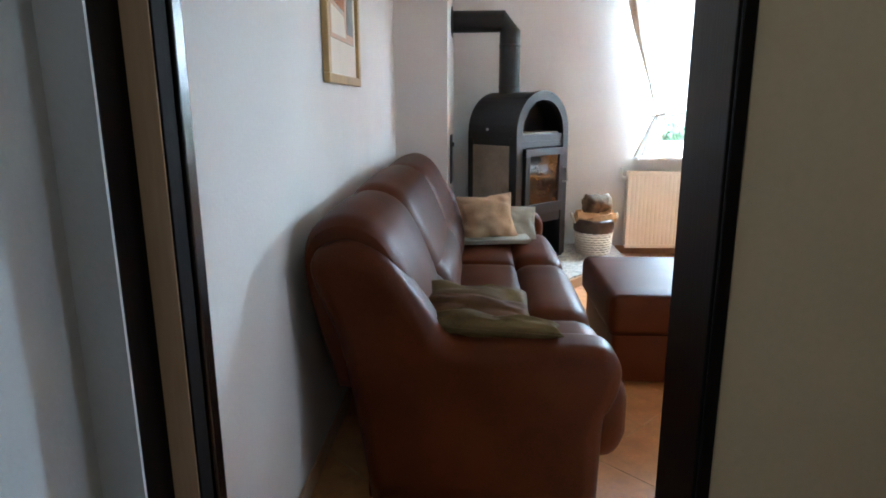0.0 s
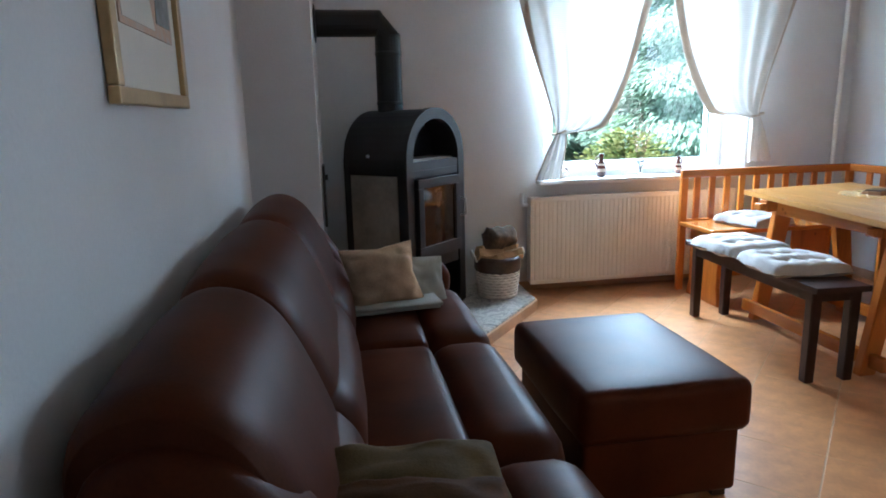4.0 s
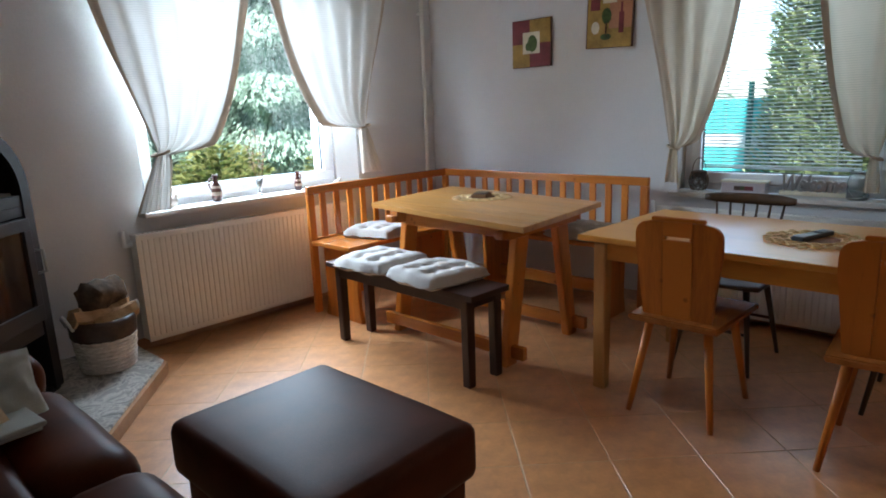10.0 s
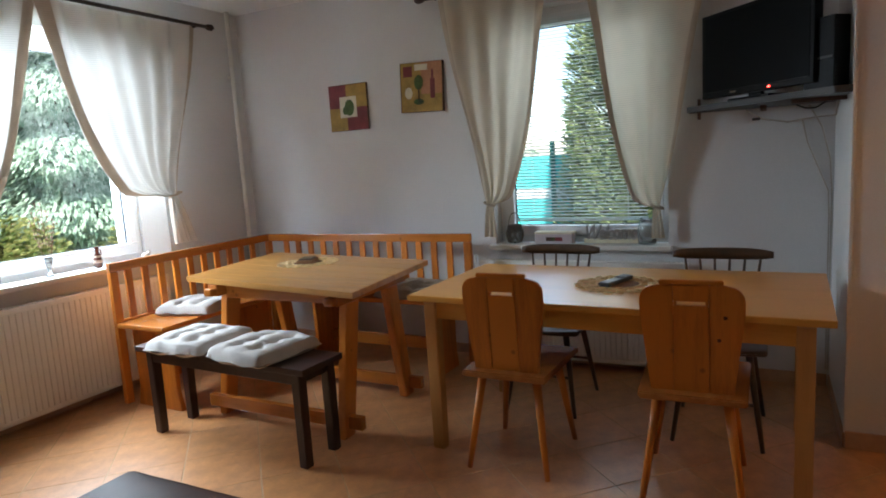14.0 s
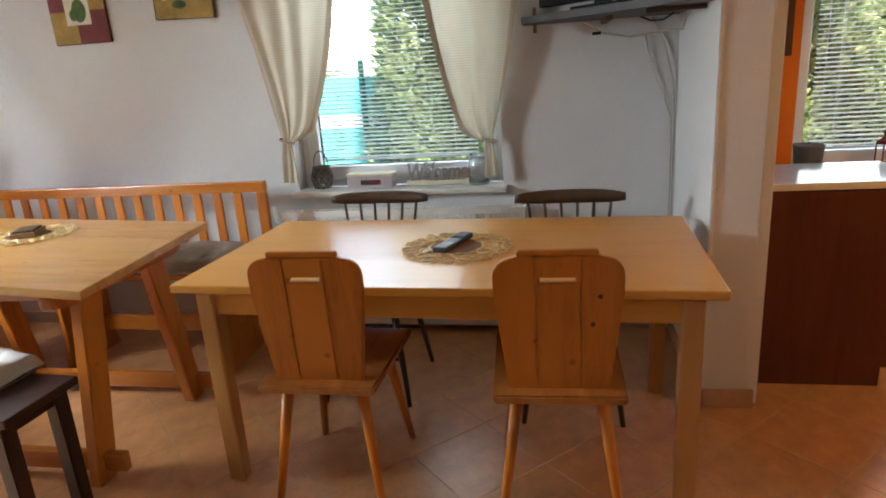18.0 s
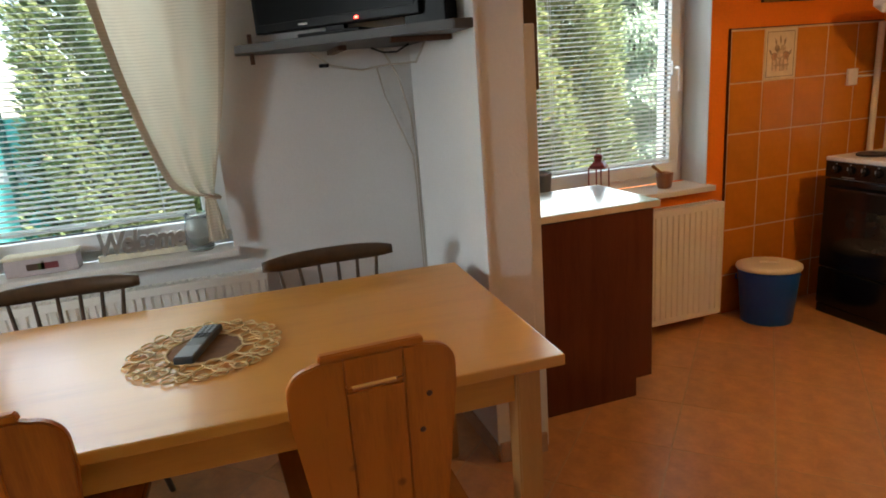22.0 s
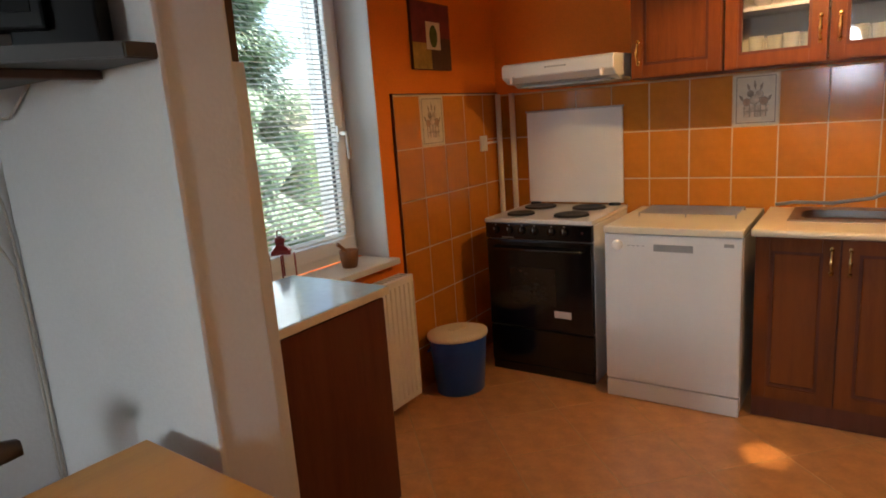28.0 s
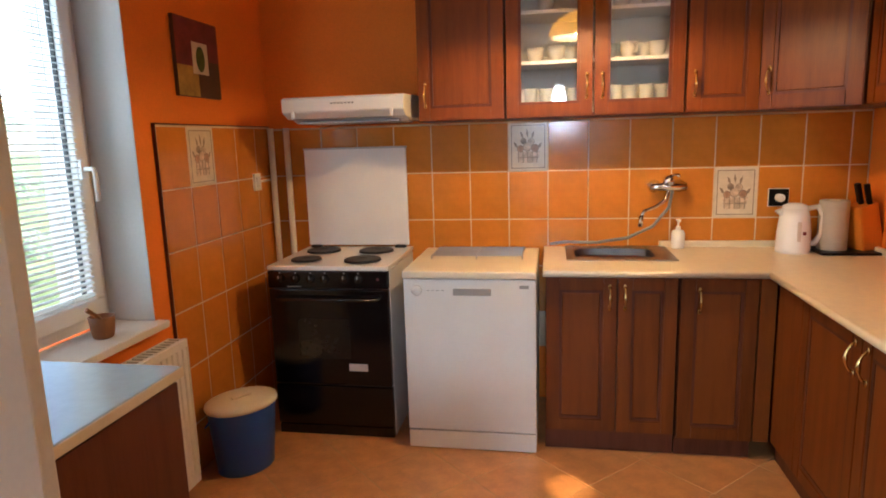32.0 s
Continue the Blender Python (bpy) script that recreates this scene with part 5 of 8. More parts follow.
# three planks: outer ones with rounded shoulders, the middle one standing proud with a hand slot
for s in (-1, 1):
    pl = [(0.062, 0.0), (0.145, 0.0), (0.18, 0.30), (0.18, 0.355)] + [(0.125 + 0.055 * math.cos(a), 0.355 + 0.055 * math.sin(a)) for a in [k * math.pi / 12 for k in range(1, 7)]] + [(0.11, 0.415), (0.062, 0.415)]
    part("back_plank", back_piece(0, 0, [(s * a, b) for a, b in (pl if s > 0 else pl[::-1])]), M["pine"], chair)
for q in ([(-0.0615, 0.0), (0.0615, 0.0), (0.0615, 0.337), (-0.0615, 0.337)], [(-0.0615, 0.351), (0.0615, 0.351), (0.0615, 0.415), (-0.0615, 0.415)],
          [(-0.0615, 0.3372), (-0.048, 0.3372), (-0.048, 0.3508), (-0.0615, 0.3508)], [(0.048, 0.3372), (0.0615, 0.3372), (0.0615, 0.3508), (0.048, 0.3508)]):
    part("middle_plank", back_piece(0, 0, q), M["pine"], chair)
part("crest", back_piece(0, 0, [(-0.112, 0.4155), (0.112, 0.4155), (0.108, 0.432), (-0.108, 0.432)]), M["pine"], chair)
for sx in (-1, 1):
    part("batten", bbox(sx * 0.15 - 0.02, sx * 0.15 + 0.02, -0.14, 0.14, 0.405, 0.424, 0.004), M["piney"], chair)
    for sy in (-1, 1):
        part("leg", taper_leg((sx * 0.145, sy * 0.125, 0.41), (sx * 0.215, sy * 0.18, 0.0), 0.02, 0.0125), M["pine"], chair, smooth=True)
second = copy_thing(chair, pose(2.755, 1.845, 0, 0, 0, 2))
second["label"] = "varnished pine chair with a knotty board back"
for k, (y, z) in enumerate(((0.115, 0.745), (0.095, 0.66))):
    kn = part("knot", moved(lathe([(0.001, 0), (0.007, 0.0012), (0.005, 0.0024)], 12), Matrix.Translation((-0.197 - (z - 0.45) * 0.06 + 0.021, -y, z)) @ Matrix.Rotation(-math.pi / 2, 4, 'Y')), mat("pine_knot", (0.10, 0.03, 0.01), 0.4), second)


# ---- dark spindle chairs ----
sc = thing("spindle_chair", 3.33, 1.79, 0, 0, "brown stained chair with a spindle back at the table", "chair", "spindle chairs")
bm = soft_box(-0.20, 0.20, -0.205, 0.205, 0.425, 0.455, r=0.013, puff=0.0, n=6)
for v in bm.verts:
    u = v.co.y / 0.205
    v.co.x *= 1 - 0.12 * u * u
    if v.co.z > 0.44:
        v.co.z -= 0.008 * (1 - u * u)
part("seat", bm, M["darkchair"], sc, smooth=True)
n = 16
bm = bmesh.new()
rows = []
for i in range(n + 1):
    u = 2 * i / n - 1
    h = 0.026 * (1 - 0.55 * u ** 4) + 0.004
    x = 0.235 - 0.035 * u * u
    y = u * 0.228
    rows.append([bm.verts.new((x + dx, y, 0.82 + dz * h / 0.03)) for dx, dz in ((-0.011, -0.028), (0.011, -0.028), (0.014, 0.0), (0.010, 0.028), (-0.008, 0.028), (-0.012, 0.0))])
for a, b in zip(rows, rows[1:]):
    for k in range(6):
        bm.faces.new((a[k], a[(k + 1) % 6], b[(k + 1) % 6], b[k]))
bm.faces.new(rows[0])
bm.faces.new(rows[-1][::-1])
bmesh.ops.recalc_face_normals(bm, faces=bm.faces)
part("crest_rail", bm, M["darkchair"], sc, smooth=True)
for k in range(6):
    u = -0.8 + k * 0.32
    part("spindle", tube([(0.165 - 0.03 * u * u, u * 0.155, 0.45), (0.205 - 0.03 * u * u, u * 0.19, 0.64), (0.235 - 0.035 * u * u, u * 0.215, 0.80)], 0.007, 8, True, [0.006, 0.0085, 0.006]), M["darkchair"], sc, smooth=True)
for sx in (-1, 1):
    for sy in (-1, 1):
        part("leg", taper_leg((sx * 0.135, sy * 0.13, 0.43), (sx * 0.215, sy * 0.19, 0.0), 0.017, 0.010), M["darkchair"], sc, smooth=True)
    part("stretcher", tube([(sx * 0.175, -0.16, 0.2), (sx * 0.175, 0.16, 0.2)], 0.008, 8), M["darkchair"], sc, smooth=True)
part("middle_stretcher", tube([(-0.175, 0, 0.2), (0.175, 0, 0.2)], 0.008, 8), M["darkchair"], sc, smooth=True)
copy_thing(sc, pose(3.43, 2.65, 0, 0, 0, -2))

# ---- mats and small things on the tables ----
M["raffia"] = mat("straw_raffia", (0.80, 0.60, 0.30), 0.75, var=0.2, scale=30, bump=0.3, bscale=200)
M["mat"] = mat("brown_woven_mat", (0.24, 0.115, 0.045), 0.8, var=0.15, scale=40, bump=0.3, bscale=250)


def lace_mat(x, y, z, r, label, seed):
    ob = thing("raffia_mat", x, y, z, 0, label, "table mat")
    rnd = random.Random(seed)
    # rows of small overlapping loops, open between them
    for row, (q, n, size) in enumerate(((0.62, 15, 0.027), (0.80, 19, 0.027), (0.93, 26, 0.016))):
        for k in range(n):
            a = 2 * math.pi * (k + 0.5 * (row % 2)) / n + rnd.uniform(-0.05, 0.05)
            c = Vector((q * r * math.cos(a), q * r * math.sin(a), 0.0036 + 0.0018 * ((k + row) % 3)))
            sz, turn = size * rnd.uniform(0.85, 1.15), rnd.uniform(0, 3.14)
            part("loop", tube([c + Vector((sz * math.cos(b) * (1 + 0.12 * math.cos(2 * b + turn)), sz * math.sin(b), 0.001 * math.sin(2 * b + turn))) for b in (2 * math.pi * i / 14 for i in range(15))], 0.0026, 5, False), M["raffia"], ob, smooth=True)
    part("ring", tube([(r * 0.5 * math.cos(k * math.pi / 24), r * 0.5 * math.sin(k * math.pi / 24), 0.0045) for k in range(49)], 0.0035, 6, False), M["raffia"], ob, smooth=True)
    part("centre", lathe([(r * 0.49, 0.0015), (r * 0.49, 0.005), (0.001, 0.0052)], 32), M["mat"], ob, "brown woven centre")
    return ob


lace_mat(3.045, 2.195, 0.7505, 0.195, "round straw lace mat on the dining table", 5)
lace_mat(3.20, 4.12, TZ + 0.0005, 0.185, "round straw lace mat on the wooden table", 9)
ash = thing("wooden_coaster_box", 3.20, 4.12, TZ + 0.0065, 25, "small dark wooden box on the straw mat", "box")
part("box", bbox(-0.075, 0.075, -0.05, 0.05, 0, 0.022, 0.004), M["mat"], ash)
part("lid", bbox(-0.06, 0.06, -0.04, 0.04, 0.022, 0.03, 0.003), M["darkchair"], ash)

rm = thing("remote_control", 3.075, 2.205, 0.7565, -17.5, "grey remote control lying on the straw mat", "remote control")
M["remote"] = mat("grey_plastic", (0.05, 0.055, 0.06), 0.35, var=0.05)
M["keys"] = mat("pale_keys", (0.30, 0.34, 0.38), 0.5, var=0.03)
M["keysdark"] = mat("dark_keys", (0.03, 0.035, 0.05), 0.5, var=0.03)
part("body", bbox(-0.125, 0.10, -0.026, 0.026, 0, 0.02, 0.006), M["remote"], rm)
part("face", bbox(-0.12, -0.05, -0.022, 0.022, 0.0201, 0.0215, 0.001), M["keys"], rm)
for i in range(6):
    for j in range(3):
        part("key", bbox(0.005 + i * 0.015, 0.015 + i * 0.015, -0.018 + j * 0.014, -0.008 + j * 0.014, 0.0201, 0.0225, 0.001), M["keysdark"] if i < 2 else M["keys"], rm)

# ---- pictures on the dining wall ----
M["red"] = mat("dark_red_paint", (0.20, 0.03, 0.035), 0.65, var=0.25, scale=12)
M["ochre"] = mat("ochre_paint", (0.42, 0.26, 0.05), 0.65, var=0.25, scale=12)
M["ivory"] = mat("ivory_paint", (0.72, 0.66, 0.5), 0.65, var=0.1, scale=12)
M["green"] = mat("green_paint", (0.07, 0.12, 0.02), 0.65, var=0.4, scale=18)
M["brown"] = mat("brown_paint", (0.09, 0.04, 0.02), 0.65, var=0.25)


def disc(u, v, a, b, n=16):
    return [(u + a * math.cos(2 * math.pi * k / n), v + b * math.sin(2 * math.pi * k / n)) for k in range(n)]


def canvas(x, y, z, w, h, label, rows, rz, tilt=0.0):
    """A stretched canvas; local x along the wall, z up, y out of the wall."""
    ob = thing("canvas_picture", label=label, category="picture")
    ob.matrix_basis = pose(x, y, z, 0, tilt, rz)
    part("canvas", bbox(-w / 2, w / 2, -0.02, -0.002, 0, h, 0.002), M["brown"], ob)
    for k, (outline, m, layer) in enumerate(rows):
        part("painted_shape", moved(prism(outline, 0.001, "y"), Matrix.Translation((0, -0.0215 - 0.0012 * layer, 0))), m, ob)
    return ob


def quad(a, b, c, d):
    return [(a, c), (b, c), (b, d), (a, d)]


leaf_rows = [(quad(-0.165, -0.012, 0.002, 0.165), M["ochre"], 0), (quad(-0.012, 0.165, 0.002, 0.165), M["red"], 0), (quad(-0.165, -0.012, 0.165, 0.329), M["red"], 0),
             (quad(-0.012, 0.165, 0.165, 0.329), M["ochre"], 0), (quad(-0.072, 0.075, 0.095, 0.245), M["ivory"], 1), (disc(0.012, 0.165, 0.042, 0.058), M["green"], 2), (disc(-0.025, 0.145, 0.022, 0.03), M["green"], 3)]
canvas(XE, 4.33, 1.625, 0.335, 0.333, "square canvas with a green leaf on red and ochre", leaf_rows, -90)
wine_rows = [(quad(-0.16, 0.16, 0.002, 0.12), M["ochre"], 0), (quad(-0.16, 0.0, 0.12, 0.333), M["ochre"], 0), (quad(0.0, 0.16, 0.12, 0.333), mat("salmon_paint", (0.5, 0.22, 0.1), 0.65, var=0.2), 0),
             (quad(0.07, 0.105, 0.09, 0.22), M["red"], 1), (quad(0.08, 0.095, 0.22, 0.28), M["red"], 1), (disc(-0.02, 0.20, 0.035, 0.05), M["green"], 1), (quad(-0.024, -0.016, 0.08, 0.16), M["brown"], 2), (disc(-0.02, 0.07, 0.04, 0.02), M["green"], 2),
             (quad(-0.14, -0.07, 0.24, 0.31), M["red"], 1), (disc(-0.1, 0.13, 0.03, 0.04), M["ivory"], 1), (quad(-0.05, 0.05, 0.28, 0.32), M["ivory"], 1)]
canvas(XE, 3.715, 1.705, 0.335, 0.335, "square canvas with a glass and a wine bottle", wine_rows, -90, 2)

# ---- corner shelf and television ----
shelf = thing("corner_shelf", 0, 0, 0, 0, "grey corner shelf board carrying the television", "shelf")
M["greyboard"] = mat("grey_shelf_board", (0.04, 0.036, 0.032), 0.5, var=0.1, scale=8)
part("board", moved(prism([(4.076, 1.99), (3.93, 1.99), (3.295, 1.35), (3.295, 1.283), (4.076, 1.283)], 0.03, "z", 0.003), Matrix.Translation((0, 0, 1.54))), M["greyboard"], shelf)
for x, y, z in ((3.97, 1.93, 1.57), (3.97, 1.93, 1.50)):
    part("bolt", bbox(x - 0.012, x + 0.012, y - 0.008, y + 0.008, z, z + 0.04, 0.002), M["brown"], shelf)
part("bracket", bbox(3.78, 4.076, 1.60, 1.63, 1.522, 1.54, 0.003), M["brown"], shelf)
part("bracket", bbox(3.5, 3.53, 1.285, 1.5, 1.522, 1.54, 0.003), M["brown"], shelf)
tv = thing("television", 3.655, 1.665, 1.57, 225, "black flat screen television on the corner shelf", "television")
M["tvblack"] = mat("black_gloss_plastic", (0.004, 0.004, 0.0045), 0.35, var=0.05, spec=0.12)
M["screen"] = mat("dark_screen", (0.004, 0.0045, 0.005), 0.3, var=0.1, spec=0.06)
part("bezel", bbox(-0.345, 0.345, 0.0, 0.05, 0.03, 0.455, 0.006), M["tvblack"], tv)
part("screen", bbox(-0.325, 0.325, -0.003, 0.001, 0.06, 0.437, 0.0), M["screen"], tv)
part("foot", bbox(-0.13, 0.13, -0.03, 0.11, 0.0, 0.012, 0.004), M["tvblack"], tv)
part("neck", bbox(-0.04, 0.04, 0.015, 0.04, 0.01, 0.06, 0.004), M["tvblack"], tv)
part("badge", bbox(-0.14, -0.10, -0.0045, -0.003, 0.043, 0.05, 0.0), M["chrome"], tv)
M["led"] = bpy.data.materials.new("red_led")
M["led"].use_nodes = True
M["led"].node_tree.nodes["Principled BSDF"].inputs["Emission Color"].default_value = (1, 0.02, 0.01, 1)
M["led"].node_tree.nodes["Principled BSDF"].inputs["Emission Strength"].default_value = 6
part("standby_light", bbox(0.10, 0.112, -0.005, -0.003, 0.041, 0.049, 0.0), M["led"], tv, "glowing red standby light")
rec = thing("receiver_box", 3.44, 1.42, 1.57, 225, "black receiver box beside the television", "receiver")
part("case", bbox(-0.05, 0.10, 0.0, 0.09, 0, 0.30, 0.004), M["tvblack"], rec)
part("front_line", bbox(0.02, 0.09, -0.002, 0.0, 0.125, 0.135, 0.0), M["greyboard"], rec)
cab = thing("television_cable", 0, 0, 0, 0, "beige cable running down the niche corner", "cable")
M["cable"] = mat("beige_cable_sheath", (0.50, 0.44, 0.37), 0.5, var=0.1)
part("run", tube([(4.07, 1.40, 1.535), (4.07, 1.34, 1.42), (4.068, 1.30, 1.25), (4.069, 1.29, 1.1), (4.069, 1.289, 0.7), (4.069, 1.289, 0.10)], 0.0042, 6), M["cable"], cab, smooth=True)
part("loop", tube([(4.06, 1.70, 1.535), (4.06, 1.62, 1.48), (4.06, 1.5, 1.455), (4.05, 1.38, 1.47), (3.95, 1.29, 1.47), (3.82, 1.288, 1.54)], 0.0042, 6), M["cable"], cab, smooth=True)
part("second_run", tube([(4.066, 1.43, 1.46), (4.068, 1.405, 1.34), (4.068, 1.35, 1.20), (4.068, 1.305, 1.08), (4.068, 1.300, 0.95), (4.068, 1.299, 0.10)], 0.0036, 6), M["cable"], cab, smooth=True)
part("dark_lead", tube([(4.0, 1.46, 1.536), (3.96, 1.42, 1.515), (3.90, 1.38, 1.512), (3.86, 1.34, 1.536)], 0.004, 6), M["tvblack"], cab, smooth=True)
part("plug", bbox(4.05, 4.07, 1.63, 1.67, 1.475, 1.49, 0.003), M["tvblack"], cab)

# ---- things on the dining window sill ----
S2 = 0.784
lan = thing("wicker_lantern", XE + 0.045, 3.10, S2, 0, "dark wicker lantern with a wire handle on the sill", "lantern")
M["darkwicker"] = mat("grey_wicker", (0.14, 0.11, 0.08), 0.8, var=0.3, scale=30, bump=0.4)
part("glass", lathe([(0.035, 0.004), (0.05, 0.05), (0.04, 0.11), (0.038, 0.11), (0.047, 0.05), (0.03, 0.008)], 16), M["clearglass"], lan, smooth=True)
for s in (1, -1):
    for k in range(9):
        pts = []
        for j in range(9):
            u = j / 8
            a = 2 * math.pi * k / 9 + s * u * 1.5
            r = 0.042 + 0.016 * math.sin(u * math.pi)
            pts.append((r * math.cos(a), r * math.sin(a), 0.005 + u * 0.11))
        part("cane", tube(pts, 0.0032, 5), M["darkwicker"], lan)
part("rim", tube([(0.043 * math.cos(a * math.pi / 12), 0.043 * math.sin(a * math.pi / 12), 0.118) for a in range(25)], 0.006, 6, False), M["darkwicker"], lan)
part("handle", tube([(0, 0.042 * math.cos(a * math.pi / 10), 0.12 + 0.085 * math.sin(a * math.pi / 10)) for a in range(11)], 0.003, 6), M["darkwicker"], lan)

bx = thing("napkin_box", XE + 0.04, 2.82, S2, 0, "pale box with a small picture on the sill", "box")
M["lilac"] = mat("pale_lilac_card", (0.52, 0.45, 0.46), 0.6, var=0.1)
part("box", bbox(-0.04, 0.04, -0.125, 0.125, 0, 0.065, 0.004), M["lilac"], bx)
part("lid", bbox(-0.044, 0.044, -0.13, 0.13, 0.065, 0.078, 0.004), M["ivory"], bx)
for y, w, m in ((-0.03, 0.03, "red"), (0.03, 0.02, "brown"), (0.0, 0.012, "green")):
    part("print", bbox(-0.0415, -0.0402, y - w, y + w, 0.02, 0.045, 0.0), M[m], bx)

fc = bpy.data.curves.new("welcome", 'FONT')
fc.body, fc.size, fc.extrude, fc.bevel_depth, fc.shear, fc.offset = "Welcome", 0.125, 0.011, 0.002, 0.25, 0.0022
fc.space_character = 0.86
tmp = bpy.data.objects.new("welcome", fc)
me = bpy.data.meshes.new_from_object(tmp)
bpy.data.objects.remove(tmp)
w = max(v.co.x for v in me.vertices)
sign = new("welcome_sign", me)
me.materials.append(mat("silver_letters", (0.50, 0.50, 0.50), 0.3, metal=0.75, var=0.05))
sign.matrix_basis = Matrix.Translation((XE + 0.05, 2.63, S2 + 0.030)) @ Matrix.Rotation(radians(-90), 4, 'Z') @ Matrix.Rotation(radians(90), 4, 'X') @ Matrix.Diagonal((0.335 / w, 1, 1, 1))
tagged(sign, "silver script sign reading Welcome on the sill", "sign")
foot = part("base_strip", bbox(0, w, -0.0285, -0.001, -0.010, 0.010, 0.002), M["ivory"], sign)
gj = thing("glass_jar", XE + 0.04, 2.24, S2, 0, "clear glass jar on the window sill", "jar")
part("jar", lathe([(0.05, 0), (0.055, 0.008), (0.055, 0.10), (0.045, 0.125), (0.045, 0.15), (0.042, 0.15), (0.042, 0.125), (0.051, 0.10), (0.05, 0.012)], 24), M["clearglass"], gj, smooth=True)
part("rim", lathe([(0.046, 0.145), (0.048, 0.15), (0.046, 0.155)], 24, False), M["clearglass"], gj, smooth=True)


# ---- kitchen: cupboards ----
def bow_handle(parent, x, y, z, ln=0.10, axis="x", out=-1, name="handle"):
    """A turned brass pull standing upright; out: the way it stands off along y (or along x)."""
    pts = []
    for k in range(9):
        u = k / 8
        d = 0.004 + 0.026 * math.sin(u * math.pi) ** 0.6
        pts.append((0, out * d, -ln / 2 + ln * u))
    bm = tube(pts, 0.005, 8, True, [0.006, 0.0045, 0.004, 0.006, 0.009, 0.006, 0.004, 0.0045, 0.006])
    for zz in (-ln / 2, ln / 2):
        vs = bmesh.ops.create_uvsphere(bm, u_segments=10, v_segments=6, radius=0.0095, matrix=Matrix.Translation((0, out * 0.004, zz)) @ Matrix.Diagonal((1, 0.5, 1.4, 1)))
    m = Matrix.Translation((x, y, z))
    if axis == "y":
        m = m @ Matrix.Rotation(radians(-90), 4, 'Z')
    return part(name, moved(bm, m), M["brass"], parent, "brass pull handle", smooth=True)


def panel_door(parent, w, h, mtx, handle=None, glazed=False, name="door"):
    """A framed door: local x across, z up, front towards -y, its lower left corner at the origin; handle: its x."""
    fr = 0.058
    bm = bmesh.new()
    for b in ((0, fr, 0, h), (w - fr, w, 0, h), (fr, w - fr, 0, fr), (fr, w - fr, h - fr, h)):
        box(bm, b[0], b[1], -0.02, 0, b[2], b[3])
    bmesh.ops.bevel(bm, geom=[e for e in bm.edges if all(v.co.y < -0.01 for v in e.verts)], offset=0.004, segments=2, affect='EDGES')
    d = part(name, moved(bm, mtx), M["cabwood"], parent)
    # moulding round the field
    bm = bmesh.new()
    k = 0.012
    for b in ((fr, fr + k, fr, h - fr), (w - fr - k, w - fr, fr, h - fr), (fr + k, w - fr - k, fr, fr + k), (fr + k, w - fr - k, h - fr - k, h - fr)):
        box(bm, b[0], b[1], -0.0155, -0.001, b[2], b[3])
    part("moulding", moved(bm, mtx), M["cabdark"], d)
    if glazed:
        g = part("pane", moved(bbox(fr + k, w - fr - k, -0.009, -0.005, fr + k, h - fr - k, 0), mtx), M["cabglass"], d)
        g.visible_shadow = False
    else:
        part("field", moved(bbox(fr + k, w - fr - k, -0.013, -0.002, fr + k, h - fr - k, 0.004), mtx), M["cabwood"], d)
    return d


# doors of the south run face +y: a half turn about each unit
def south_unit(x0, x1, z0, z1, front, doors, label, name, group, depth_back, plinth=False, shelves=False):
    """A cabinet on the south wall; doors: (from, to, handle's x, handle's z, glazed)."""
    ob = thing(name, x1, front, 0, 180, label, "cabinet", group)
    w = x1 - x0
    d = front - depth_back - 0.0
    if shelves:
        t = 0.018
        part("back", bbox(0.004, w - 0.004, d - 0.022, d - 0.01, z0 + 0.002, z1 - 0.002, 0.0), M["paleboard"], ob)
        for a in (0.002, w - t - 0.002):
            part("side", bbox(a, a + t, 0.022, d - 0.024, z0, z1, 0.001), M["cabdark"], ob)
        for z in (z0, z1 - t):
            part("board", bbox(t + 0.004, w - t - 0.004, 0.022, d - 0.024, z, z + t, 0.001), M["cabdark"], ob)
        for z in (1.775, 2.0):
            part("shelf", bbox(t + 0.004, w - t - 0.004, 0.05, d - 0.024, z - 0.016, z, 0.001), M["white"], ob)
    else:
        part("body", bbox(0.002, w - 0.002, 0.022, d - 0.01, z0, z1, 0.002), M["cabdark"], ob)
    if plinth:
        part("plinth", bbox(0, w, 0.03, 0.055, 0.0, z0 - 0.001, 0.002), M["cabdark"], ob)
    for a, b, hx, hz, gl in doors:
        dw = b - a - 0.006
        dr = panel_door(ob, dw, z1 - z0 - 0.006, Matrix.Translation((x1 - b + 0.003, 0.02, z0 + 0.003)), glazed=gl)
        bow_handle(dr, x1 - hx, 0.0, hz, 0.095)
    return ob


M["paleboard"] = mat("pale_cabinet_back", (0.60, 0.58, 0.52), 0.6, var=0.04)
FRONT, UF = -0.84, -1.10
south_unit(1.985, 2.55, 0.10, 0.822, FRONT, ((2.24, 2.55, 2.272, 0.73, False), (1.985, 2.24, 2.208, 0.73, False)), "cherry wood sink cabinet with two panelled doors", "base_cabinet", "kitchen base cabinets", YS + 0.0, True)
south_unit(1.66, 1.98, 0.085, 0.822, FRONT, ((1.66, 1.98, 1.90, 0.72, False),), "cherry wood base cabinet with one panelled door", "base_cabinet", "kitchen base cabinets", YS + 0.0, True)
south_unit(2.738, 3.15, 1.515, 2.26, UF, ((2.738, 3.15, 3.112, 1.635, False),), "cherry wood wall cabinet with a panelled door", "wall_cabinet", "kitchen wall cabinets", YS)
